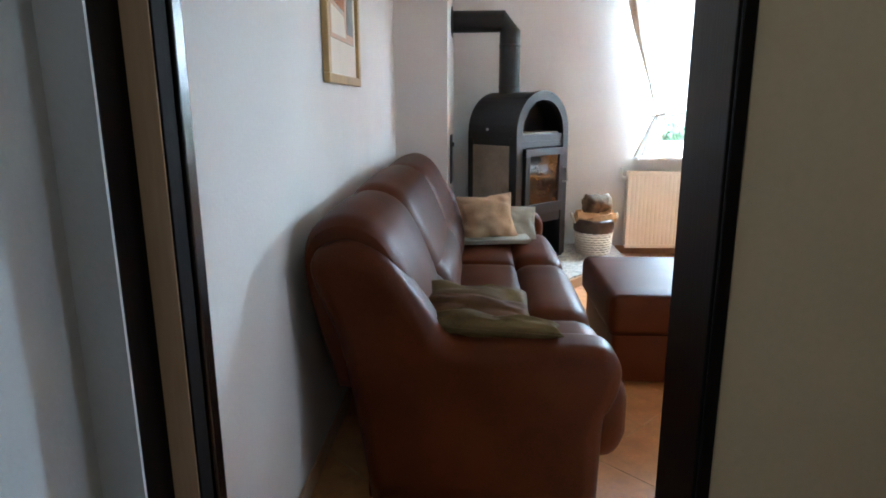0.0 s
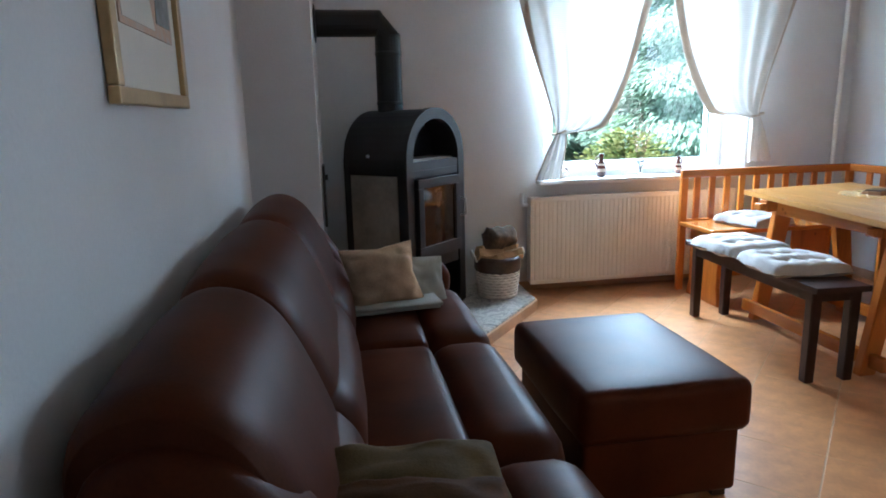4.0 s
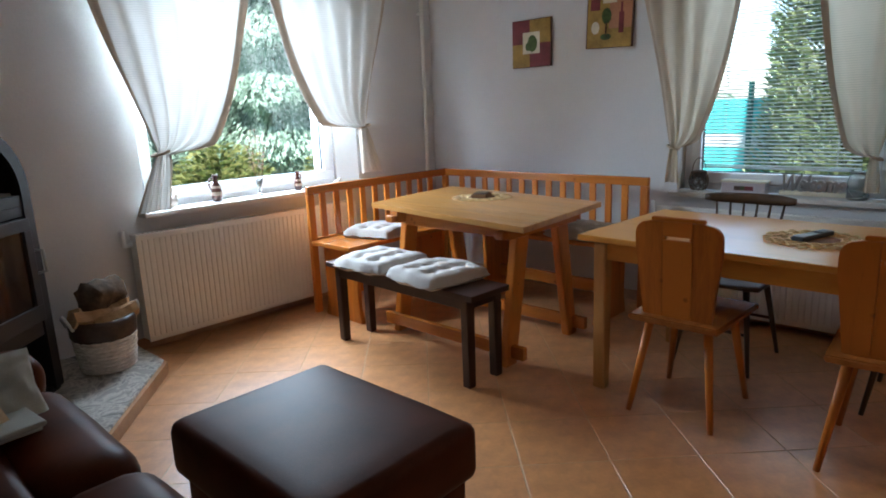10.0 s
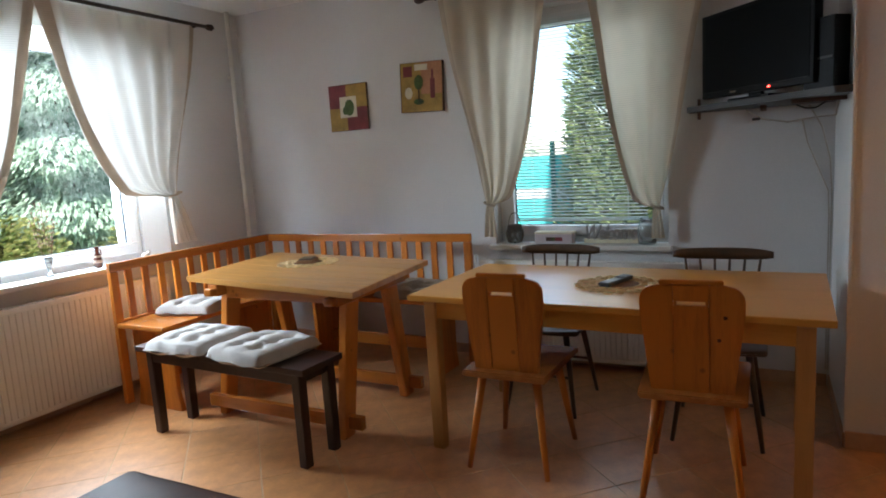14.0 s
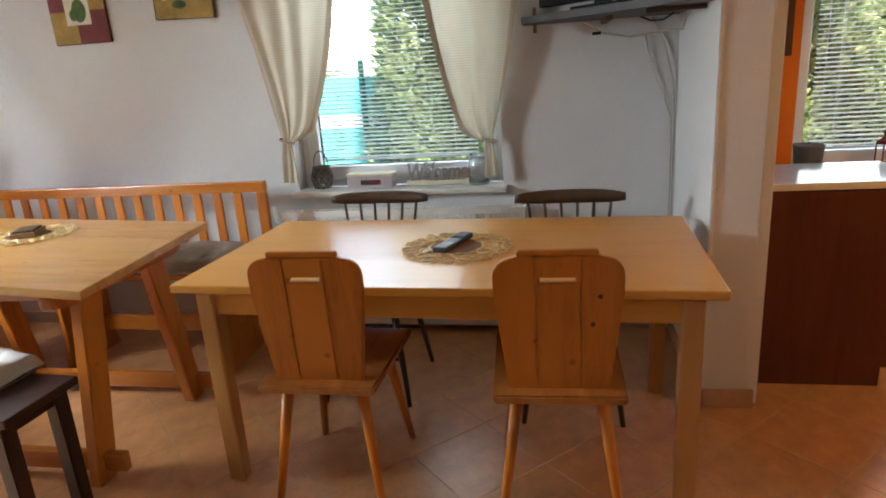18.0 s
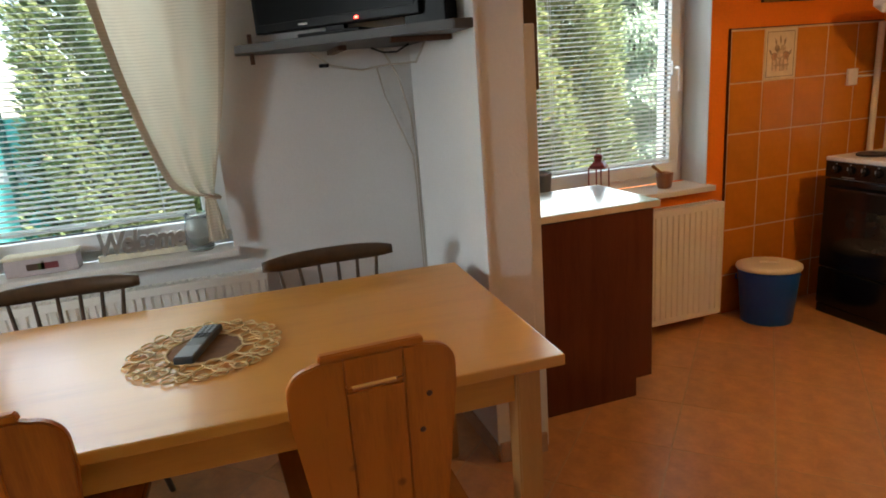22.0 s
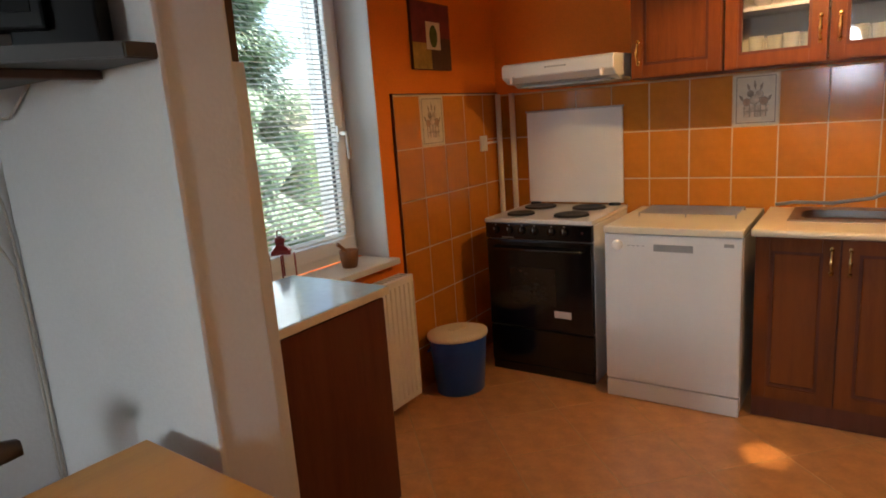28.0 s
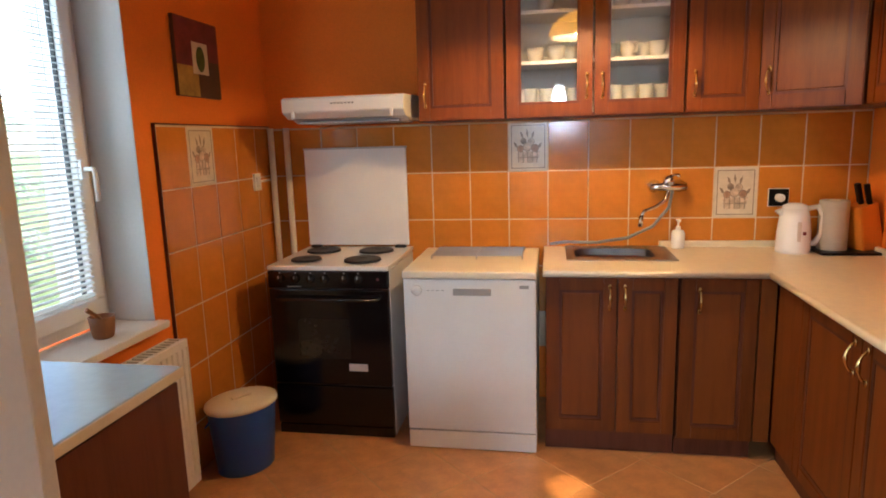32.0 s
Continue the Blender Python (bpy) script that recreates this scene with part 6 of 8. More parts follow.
south_unit(1.938, 2.734, 1.515, 2.26, UF, ((2.337, 2.734, 2.365, 1.65, True), (1.938, 2.335, 2.296, 1.65, True)), "cherry wood wall cabinet with two glazed doors", "wall_cabinet", "kitchen wall cabinets", YS, False, True)
south_unit(1.628, 1.934, 1.515, 2.26, UF, ((1.628, 1.934, 1.90, 1.64, False),), "narrow cherry wood wall cabinet with a panelled door", "wall_cabinet", "kitchen wall cabinets", YS)

# corner wall cabinet set across the corner
cc = thing("corner_wall_cabinet", 0, 0, 0, 0, "cherry wood corner wall cabinet with a slanting door", "cabinet", "kitchen wall cabinets")
A, B = Vector((1.625, UF - 0.004)), Vector((1.335, UF + 0.286))
part("body", moved(prism([(A.x - 0.004, A.y - 0.014), (B.x - 0.014, B.y - 0.004), (XK + 0.004, B.y - 0.004), (XK + 0.004, YS + 0.004), (A.x - 0.004, YS + 0.004)], 0.745, "z", 0.0), Matrix.Translation((0, 0, 1.515))), M["cabdark"], cc)
ln = (B - A).length
m = Matrix.Translation((A.x, A.y, 1.518)) @ Matrix.Rotation(math.atan2((B - A).y, (B - A).x), 4, 'Z')
dr = panel_door(cc, ln - 0.006, 0.739, m @ Matrix.Translation((0.003, 0.0, 0)))
hb = bow_handle(dr, 0, 0, 0, 0.095)
hb.matrix_basis = m @ Matrix.Translation((0.045, -0.018, 0.12))
wu = thing("wing_wall_cabinet", 0, 0, 0, 0, "cherry wood wall cabinet over the side worktop", "cabinet", "kitchen wall cabinets")
part("body", bbox(XK + 0.004, 1.312, B.y + 0.002, 0.30, 1.515, 2.26, 0.002), M["cabdark"], wu)
for y0 in (B.y + 0.004, B.y + 0.36, B.y + 0.715):
    panel_door(wu, 0.352, 0.739, Matrix.Translation((1.314, y0, 1.518)) @ Matrix.Rotation(math.pi / 2, 4, 'Z'))

# base units along the side wall
wing = thing("wing_base_cabinet", 0, 0, 0, 0, "cherry wood base cabinets along the side wall", "cabinet", "kitchen base cabinets")
part("body", bbox(XK + 0.004, 1.573, YS + 0.01, 0.76, 0.10, 0.822, 0.002), M["cabdark"], wing)
part("plinth", bbox(1.53, 1.555, -0.86, 0.76, 0.0, 0.0995, 0.002), M["cabdark"], wing)
for y0, y1, hy in ((-0.82, -0.572, None), (-0.568, -0.112, -0.15), (-0.109, 0.325, -0.068), (0.328, 0.755, 0.37)):
    w = y1 - y0
    if hy is None:
        part("corner_filler", bbox(1.594, 1.658, -0.86, -0.84, 0.09, 0.818, 0.002), M["cabwood"], wing)
        part("filler_panel", bbox(1.575, 1.593, y0, y1, 0.105, 0.818, 0.003), M["cabwood"], wing)
        continue
    d = panel_door(wing, w, 0.713, Matrix.Translation((1.575, y0, 0.105)) @ Matrix.Rotation(math.pi / 2, 4, 'Z'))
    h = bow_handle(d, 0, 0, 0, 0.10)
    h.matrix_basis = Matrix.Translation((1.593, hy, 0.725)) @ Matrix.Rotation(math.pi / 2, 4, 'Z')

# worktop with the sink's cut-out
top = thing("worktop", 0, 0, 0, 0, "cream laminate worktop running round the kitchen corner", "worktop")
SX0, SX1, SY0, SY1 = 1.972, 2.432, -1.40, -1.05
bm = bmesh.new()
for b in ((SX1, 2.56, YS + 0.012, -0.815), (1.63, SX0, YS + 0.012, -0.815), (SX0, SX1, SY1, -0.815), (SX0, SX1, YS + 0.012, SY0)):
    box(bm, b[0], b[1], b[2], b[3], 0.825, 0.855)
bmesh.ops.remove_doubles(bm, verts=bm.verts, dist=1e-5)
part("slab", bm, M["worktop"], top)
bm = bmesh.new()
box(bm, XK + 0.012, 1.63, YS + 0.012, 0.78, 0.825, 0.855)
part("side_slab", bm, M["worktop"], top)
part("front_edge", tube([(2.56, -0.815, 0.840), (1.635, -0.815, 0.840), (1.63, -0.810, 0.840), (1.63, 0.78, 0.840)], 0.0148, 10), M["worktop"], top, smooth=True)
part("upstand", bbox(XK + 0.012, 1.98, YS + 0.012, YS + 0.034, 0.855, 0.885, 0.005), M["worktop"], top)
part("upstand", bbox(XK + 0.012, XK + 0.034, YS + 0.036, 0.78, 0.855, 0.885, 0.005), M["worktop"], top)

M["sinkrim"] = mat("dull_sink_rim", (0.33, 0.29, 0.24), 0.33, metal=1.0, var=0.12)
M["bowlsteel"] = mat("worn_sink_steel", (0.20, 0.19, 0.18), 0.4, metal=1.0, var=0.15)
sink = thing("sink", 0, 0, 0, 0, "stainless steel inset sink with a drop-in bowl", "sink")
cx, cy, rx, ry = (SX0 + SX1) / 2 + 0.022, (SY0 + SY1) / 2, 0.185, 0.128


def bowl_ring(k, z, n=48):
    pts = []
    for i in range(n):
        c, q = math.cos(2 * math.pi * i / n), math.sin(2 * math.pi * i / n)
        pts.append((cx + rx * k * math.copysign(abs(c) ** 0.45, c), cy + ry * k * math.copysign(abs(q) ** 0.45, q), z))
    return pts


bm = bmesh.new()
rows = []
outer = [(min(max(cx + (x - cx) * 4, SX0 - 0.02), SX1 + 0.02), min(max(cy + (y - cy) * 4, SY0 - 0.02), SY1 + 0.02)) for x, y, z in bowl_ring(1, 0)]
for ring in ([(x, y, 0.8552) for x, y in outer], [(x, y, 0.859) for x, y in outer], bowl_ring(1.04, 0.8592), bowl_ring(1.0, 0.856)):
    rows.append([bm.verts.new(p) for p in ring])
for a, b in zip(rows, rows[1:]):
    for i in range(48):
        bm.faces.new((a[i], a[(i + 1) % 48], b[(i + 1) % 48], b[i]))
part("rim", bm, M["sinkrim"], sink)
bm = bmesh.new()
rows = [[bm.verts.new(p) for p in bowl_ring(k, z)] for k, z in ((1.0, 0.856), (0.975, 0.80), (0.93, 0.755), (0.82, 0.737), (0.10, 0.735))]
for a, b in zip(rows, rows[1:]):
    for i in range(48):
        bm.faces.new((a[i], a[(i + 1) % 48], b[(i + 1) % 48], b[i]))
bm.faces.new(rows[-1])
part("bowl", bm, M["bowlsteel"], sink, smooth=True)
part("drain", moved(lathe([(0.03, 0), (0.032, 0.003), (0.01, 0.002)], 18), Matrix.Translation((cx, cy, 0.736))), M["chrome"], sink)

tap = thing("wall_tap", 1.95, YS + 0.012, 1.165, 0, "chrome wall tap with a hose spout over the sink", "tap")
for x in (-0.06, 0.06):
    part("rosette", moved(lathe([(0.032, 0), (0.032, 0.006), (0.018, 0.02), (0.016, 0.05)], 18), Matrix.Translation((x, 0, 0)) @ Matrix.Rotation(-math.pi / 2, 4, 'X')), M["chrome"], tap, smooth=True)
part("body", tube([(-0.085, 0.06, 0), (0.085, 0.06, 0)], 0.022, 14), M["chrome"], tap, smooth=True)
part("lever_base", moved(lathe([(0.026, 0), (0.028, 0.02), (0.02, 0.045)], 16), Matrix.Translation((0.0, 0.065, 0.01))), M["chrome"], tap, smooth=True)
part("lever", tube([(0, 0.07, 0.05), (-0.02, 0.11, 0.065), (-0.03, 0.16, 0.06)], 0.008, 8), M["chrome"], tap, smooth=True)
part("spout", tube([(0.0, 0.065, -0.015), (0.01, 0.075, -0.06), (0.06, 0.09, -0.095), (0.12, 0.11, -0.115), (0.135, 0.125, -0.14)], 0.009, 8), M["chrome"], tap, smooth=True)
part("nozzle", tube([(0.135, 0.125, -0.135), (0.14, 0.13, -0.19)], 0.013, 10), M["chrome"], tap, smooth=True)
M["hose"] = mat("grey_hose", (0.20, 0.20, 0.20), 0.4, var=0.1)
part("hose", tube([(-0.02, 0.06, -0.02), (0.0, 0.09, -0.10), (0.08, 0.12, -0.19), (0.20, 0.13, -0.245), (0.35, 0.12, -0.27), (0.50, 0.10, -0.27), (0.58, 0.08, -0.285)], 0.008, 8), M["hose"], tap, "grey rubber hose", smooth=True)

soap = thing("soap_dispenser", 1.895, -1.375, 0.855, 0, "white soap bottle with a pump beside the sink", "soap bottle")
part("bottle", lathe([(0.03, 0), (0.033, 0.006), (0.033, 0.075), (0.026, 0.09), (0.012, 0.095)], 18), M["white"], soap, smooth=True)
part("pump", lathe([(0.012, 0.095), (0.012, 0.11), (0.005, 0.112), (0.005, 0.135), (0.012, 0.138), (0.012, 0.146)], 12), M["pvc"], soap)
part("nozzle", tube([(0, 0, 0.142), (0.0, 0.035, 0.14)], 0.005, 8), M["pvc"], soap)

kettle = thing("kettle", 1.395, -1.27, 0.855, 0, "white electric kettle on the worktop", "kettle")
part("body", lathe([(0.072, 0), (0.075, 0.01), (0.075, 0.025), (0.074, 0.03), (0.072, 0.10), (0.064, 0.175), (0.055, 0.21)], 28), M["white"], kettle, smooth=True)
part("lid", lathe([(0.055, 0.21), (0.052, 0.222), (0.03, 0.232), (0.001, 0.234)], 28, False), M["white"], kettle, smooth=True)
part("handle", tube([(-0.05, 0.0, 0.205), (-0.10, 0.0, 0.215), (-0.125, 0, 0.17), (-0.12, 0, 0.09), (-0.095, 0, 0.045), (-0.07, 0, 0.04)], 0.013, 10), M["white"], kettle, smooth=True)
part("spout", moved(prism([(0, 0), (0.03, 0.03), (0.0, 0.045)], 0.04, "y", 0.003), Matrix.Translation((0.055, -0.02, 0.165))), M["white"], kettle)
part("gauge", bbox(-0.008, 0.008, 0.066, 0.0745, 0.06, 0.15, 0.002), M["paleceramic"], kettle, "water gauge")
part("label", bbox(-0.03, -0.015, 0.0655, 0.0725, 0.09, 0.105, 0.0), M["red"], kettle, "red mark")
tray = thing("serving_tray", 1.205, -1.27, 0.855, 0, "dark tray on the worktop", "tray")
part("tray", bbox(-0.20, 0.10, -0.10, 0.10, 0, 0.012, 0.004), M["tvblack"], tray)
roll = thing("paper_towel_roll", 1.22, -1.285, 0.8675, 0, "white paper towel roll standing on the tray", "paper roll")
part("roll", lathe([(0.022, 0), (0.062, 0), (0.063, 0.005), (0.063, 0.225), (0.060, 0.23), (0.022, 0.23)], 28), M["cushion"], roll, smooth=True)
part("core", lathe([(0.0225, 0.0), (0.0225, 0.232), (0.019, 0.232), (0.019, 0.002)], 20), M["worktop"], roll)
kb = thing("knife_block", 1.09, -1.28, 0.8675, 20, "wooden knife block with black handled knives", "knife block")
part("block", moved(prism([(-0.05, 0), (0.06, 0), (0.09, 0.20), (0.0, 0.225)], 0.10, "y", 0.004), Matrix.Translation((-0.02, -0.05, 0))), M["pine"], kb)
for k in range(5):
    y = -0.035 + 0.018 * k
    part("knife_handle", moved(bbox(-0.011, 0.011, -0.006, 0.006, 0, 0.10, 0.004), pose(0.0 + 0.012 * (k % 3), y, 0.21, 0, 15, 0)), M["tvblack"], kb)

sock = thing("wall_socket", 1.42, YS + 0.014, 1.10, 0, "black wall socket with a white plug", "socket")
part("plate", bbox(-0.045, 0.045, 0, 0.01, -0.042, 0.042, 0.003), M["tvblack"], sock)
part("frame", bbox(-0.048, 0.048, -0.002, 0.004, -0.045, 0.045, 0.002), M["white"], sock)
part("plug", moved(lathe([(0.02, 0), (0.02, 0.03), (0.012, 0.04)], 14), Matrix.Translation((0, 0.01, 0)) @ Matrix.Rotation(-math.pi / 2, 4, 'X')), M["white"], sock)

# crockery behind the glazed doors
M["china"] = mat("white_china", (0.66, 0.64, 0.60), 0.2, var=0.05)
cup = thing("cup", 2.60, -1.26, 1.776, 0, "white china cup on the cabinet shelf", "cup", "crockery")
part("bowl", lathe([(0.02, 0), (0.024, 0.003), (0.036, 0.03), (0.04, 0.07), (0.037, 0.07), (0.03, 0.03), (0.01, 0.006)], 16), M["china"], cup, smooth=True)
part("handle", tube([(0.036, 0, 0.06), (0.06, 0, 0.055), (0.058, 0, 0.025), (0.034, 0, 0.02)], 0.004, 6), M["china"], cup, smooth=True)
for k, (x, y, z) in enumerate(((2.50, -1.22, 1.776), (2.43, -1.30, 1.776), (2.26, -1.25, 1.776), (2.17, -1.23, 1.776), (2.10, -1.29, 1.776), (2.04, -1.24, 1.776), (2.2, -1.27, 2.001), (2.08, -1.24, 2.001), (2.55, -1.25, 2.001))):
    copy_thing(cup, pose(x, y, z, 0, 0, 40 * k))
M["paleglass"] = mat("pale_cloudy_glass", (0.66, 0.68, 0.66), 0.12, var=0.04, transm=0.35)
glass = thing("drinking_glass", 2.62, -1.22, 1.534, 0, "clear drinking glass on the cabinet shelf", "glass", "glasses")
part("glass", lathe([(0.024, 0), (0.026, 0.004), (0.032, 0.12), (0.0305, 0.12), (0.025, 0.012), (0.001, 0.01)], 16), M["paleglass"], glass, smooth=True)
for k, (x, y) in enumerate(((2.55, -1.26), (2.48, -1.21), (2.42, -1.27), (2.23, -1.2), (2.16, -1.26), (2.09, -1.21), (2.02, -1.26), (2.52, -1.33), (2.2, -1.33))):
    copy_thing(glass, pose(x, y, 1.534, 0, 0, 0))

# ---- dishwasher ----
dw = thing("dishwasher", 2.886, -0.798, 0, 180, "white freestanding dishwasher with a rack on top", "dishwasher")
part("body", bbox(-0.298, 0.298, 0.03, 0.60, 0.02, 0.815, 0.004), M["white"], dw)
part("door", bbox(-0.297, 0.297, -0.005, 0.028, 0.096, 0.815, 0.006), M["white"], dw)
part("kick_panel", bbox(-0.296, 0.296, -0.004, 0.028, 0.004, 0.090, 0.004), M["white"], dw)
part("lid", bbox(-0.30, 0.30, -0.012, 0.605, 0.819, 0.852, 0.006), M["lidcream"], dw, "cream top plate")
M["recess"] = mat("grey_recess", (0.30, 0.30, 0.29), 0.4, var=0.05)
part("grip_recess", bbox(-0.07, 0.10, -0.008, -0.004, 0.742, 0.774, 0.002), M["recess"], dw, "grey grip recess")
part("dial", moved(lathe([(0.024, 0), (0.024, 0.012), (0.016, 0.02), (0.001, 0.021)], 20), Matrix.Translation((-0.235, -0.005, 0.765)) @ Matrix.Rotation(math.pi / 2, 4, 'X')), M["white"], dw, smooth=True)
part("badge", bbox(0.225, 0.265, -0.0065, -0.0045, 0.775, 0.79, 0.0), M["recess"], dw)
for k in range(4):
    part("mark", bbox(-0.19 + k * 0.022, -0.178 + k * 0.022, -0.0062, -0.0047, 0.762, 0.765, 0.0), M["recess"], dw)
rk = thing("drying_rack", 2.88, -1.20, 0.853, 0, "flat wire drying rack on the dishwasher", "rack")
for k in range(9):
    y = -0.10 + k * 0.028
    part("wire", tube([(-0.22, y, 0.018), (0.22, y, 0.018)], 0.003, 6), M["steel"], rk)
for x in (-0.22, 0.22, 0.0):
    part("cross_wire", tube([(x, -0.115, 0.002), (x, -0.105, 0.018), (x, 0.135, 0.018), (x, 0.14, 0.002)], 0.0035, 6), M["steel"], rk)

# ---- cooker ----
ck = thing("cooker", 3.572, -0.872, 0, 180, "black and white electric cooker with raised white lid", "cooker")
part("body", bbox(-0.298, 0.298, 0.03, 0.548, 0.0, 0.83, 0.004), M["white"], ck)
part("oven_door", bbox(-0.297, 0.297, -0.004, 0.028, 0.265, 0.742, 0.006), M["black"], ck)
part("drawer", bbox(-0.297, 0.297, -0.003, 0.028, 0.055, 0.258, 0.006), M["black"], ck)
part("kick", bbox(-0.295, 0.295, 0.002, 0.028, 0.0, 0.05, 0.003), M["black"], ck)
part("control_panel", bbox(-0.298, 0.298, -0.006, 0.028, 0.748, 0.832, 0.005), M["black"], ck)
part("hob", bbox(-0.30, 0.30, -0.006, 0.553, 0.834, 0.856, 0.005), M["white"], ck)
M["ovenglass"] = mat("dark_oven_glass", (0.02, 0.016, 0.013), 0.06, var=0.2)
part("oven_window", bbox(-0.16, 0.10, -0.0065, -0.0045, 0.40, 0.60, 0.0), M["ovenglass"], ck)
part("door_handle", tube([(-0.25, -0.004, 0.70), (-0.25, -0.035, 0.70), (0.25, -0.035, 0.70), (0.25, -0.004, 0.70)], 0.008, 8), M["black"], ck, smooth=True)
part("sticker", bbox(0.087, 0.18, -0.0062, -0.0046, 0.340, 0.376, 0.0), M["paleceramic"], ck, "small paper sticker")
part("maker_mark", bbox(-0.20, -0.13, -0.0075, -0.0062, 0.753, 0.760, 0.0), M["recess"], ck)
for k, x in enumerate((-0.234, -0.155, -0.080, -0.009, 0.086, 0.156)):
    kn = part("knob", moved(lathe([(0.021, 0), (0.019, 0.014), (0.014, 0.02), (0.001, 0.021)], 16), Matrix.Translation((x, -0.006, 0.795)) @ Matrix.Rotation(math.pi / 2, 4, 'X')), M["black"], ck, smooth=True)
    part("pointer", bbox(x - 0.002, x + 0.002, -0.0285, -0.0265, 0.797, 0.813, 0.0), M["recess"], kn)
    part("dial_mark", bbox(x - 0.004, x + 0.004, -0.0075, -0.0062, 0.820, 0.826, 0.0), M["recess"], ck)
part("lamp_lens", moved(lathe([(0.006, 0), (0.005, 0.004), (0.001, 0.005)], 10), Matrix.Translation((0.25, -0.006, 0.795)) @ Matrix.Rotation(math.pi / 2, 4, 'X')), M["red"], ck)
M["castiron"] = mat("cast_iron", (0.018, 0.018, 0.018), 0.6, var=0.3, bump=0.3)
for x, y, r in ((-0.15, 0.13, 0.075), (0.14, 0.13, 0.09), (-0.15, 0.38, 0.09), (0.14, 0.38, 0.09)):
    pl = part("hot_plate", moved(lathe([(r, 0), (r, 0.010), (r * 0.93, 0.013), (r * 0.25, 0.012), (r * 0.22, 0.010), (0.001, 0.010)], 28), Matrix.Translation((x, y, 0.857))), M["castiron"], ck)
    part("plate_ring", moved(lathe([(r + 0.003, 0), (r + 0.01, 0.002), (r + 0.003, 0.004)], 28, False), Matrix.Translation((x, y, 0.8565))), M["steel"], pl)
lid = part("raised_lid", bbox(-0.285, 0.285, 0.518, 0.538, 0.868, 1.395, 0.006), M["white"], ck, "white enamel lid standing upright")
part("lid_edge", bbox(-0.288, 0.288, 0.513, 0.543, 1.392, 1.402, 0.003), M["steel"], lid)
for x in (-0.24, 0.24):
    part("hinge", bbox(x - 0.03, x + 0.03, 0.50, 0.53, 0.856, 0.872, 0.004), M["castiron"], ck)

# ---- cooker hood ----
hood = thing("cooker_hood", 3.49, YS, 0, 0, "slim white cooker hood above the cooker", "cooker hood")
part("case", moved(prism([(0.002, 1.53), (0.40, 1.545), (0.46, 1.575), (0.46, 1.635), (0.44, 1.645), (0.002, 1.655)], 0.595, "x", 0.004), Matrix.Translation((-0.2975, 0, 0))), M["white"], hood)
part("filter", bbox(-0.25, 0.25, 0.06, 0.36, 1.522, 1.532, 0.003), M["steel"], hood)
part("visor", moved(prism([(0.30, 1.525), (0.462, 1.578), (0.462, 1.584), (0.30, 1.531)], 0.57, "x"), Matrix.Translation((-0.285, 0, 0))), M["white"], hood)
for k in range(7):
    part("writing", bbox(-0.06 + k * 0.017, -0.048 + k * 0.017, 0.4605, 0.462, 1.608, 1.616, 0.0), M["recess"], hood)
for x in (-0.24, 0.24):
    part("switch_tab", bbox(x - 0.008, x + 0.008, 0.455, 0.47, 1.545, 1.582, 0.003), M["white"], hood)

# ---- corner pipes, switch, bin, picture, lamp ----
kp = thing("kitchen_pipes", 0, 0, 0, 0, "pair of white painted pipes in the kitchen corner", "pipe")
for x, y in ((4.035, -1.375), (3.955, -1.40)):
    part("pipe", tube([(x, y, 0.0), (x, y, 1.515)], 0.0165, 12), M["rad"], kp, smooth=True)
sw = thing("wall_switch", XE - 0.008, -1.225, 1.236, 0, "white wall switch on the tiles", "switch")
part("plate", bbox(-0.018, 0.0, -0.035, 0.035, -0.045, 0.045, 0.004), M["white"], sw)
part("rocker", bbox(-0.023, -0.017, -0.02, 0.02, -0.025, 0.025, 0.003), M["white"], sw)
part("conduit", tube([(-0.006, -0.035, 0.0), (-0.006, -0.20, 0.0)], 0.006, 8), M["rad"], sw)

bn = thing("waste_bin", 3.885, -0.545, 0, 56, "blue plastic bin with a cream lid", "bin")


def oval(rows, n=28, k=1.22):
    bm = lathe(rows, n)
    for v in bm.verts:
        v.co.x *= k
    return bm


part("bucket", oval([(0.10, 0), (0.105, 0.005), (0.125, 0.285), (0.128, 0.297), (0.119, 0.297), (0.10, 0.01)]), M["blue"], bn, smooth=True)
part("lid", oval([(0.131, 0.297), (0.134, 0.304), (0.131, 0.318), (0.11, 0.326), (0.001, 0.328)]), M["lidcream"], bn, "cream plastic lid", smooth=True)
part("lid_grip", bbox(-0.045, 0.045, -0.012, 0.012, 0.327, 0.338, 0.004), M["lidcream"], bn)
part("bail", tube([(0.157, 0, 0.26), (0.152, -0.05, 0.22), (0.10, -0.123, 0.195), (0, -0.143, 0.185), (-0.10, -0.123, 0.195), (-0.152, -0.05, 0.22), (-0.157, 0, 0.26)], 0.004, 8), M["blue"], bn, smooth=True)

kit_rows = [(quad(-0.17, -0.01, 0.002, 0.13), M["ochre"], 0), (quad(-0.01, 0.17, 0.002, 0.16), M["brown"], 0), (quad(-0.17, -0.01, 0.13, 0.328), M["red"], 0), (quad(-0.01, 0.17, 0.16, 0.328), M["red"], 0),
            (quad(-0.05, 0.075, 0.10, 0.235), M["ivory"], 1), (disc(0.012, 0.165, 0.035, 0.055), M["green"], 2)]
canvas(XE, -0.755, 1.645, 0.34, 0.33, "square canvas with a green leaf on dark red", kit_rows, -90)

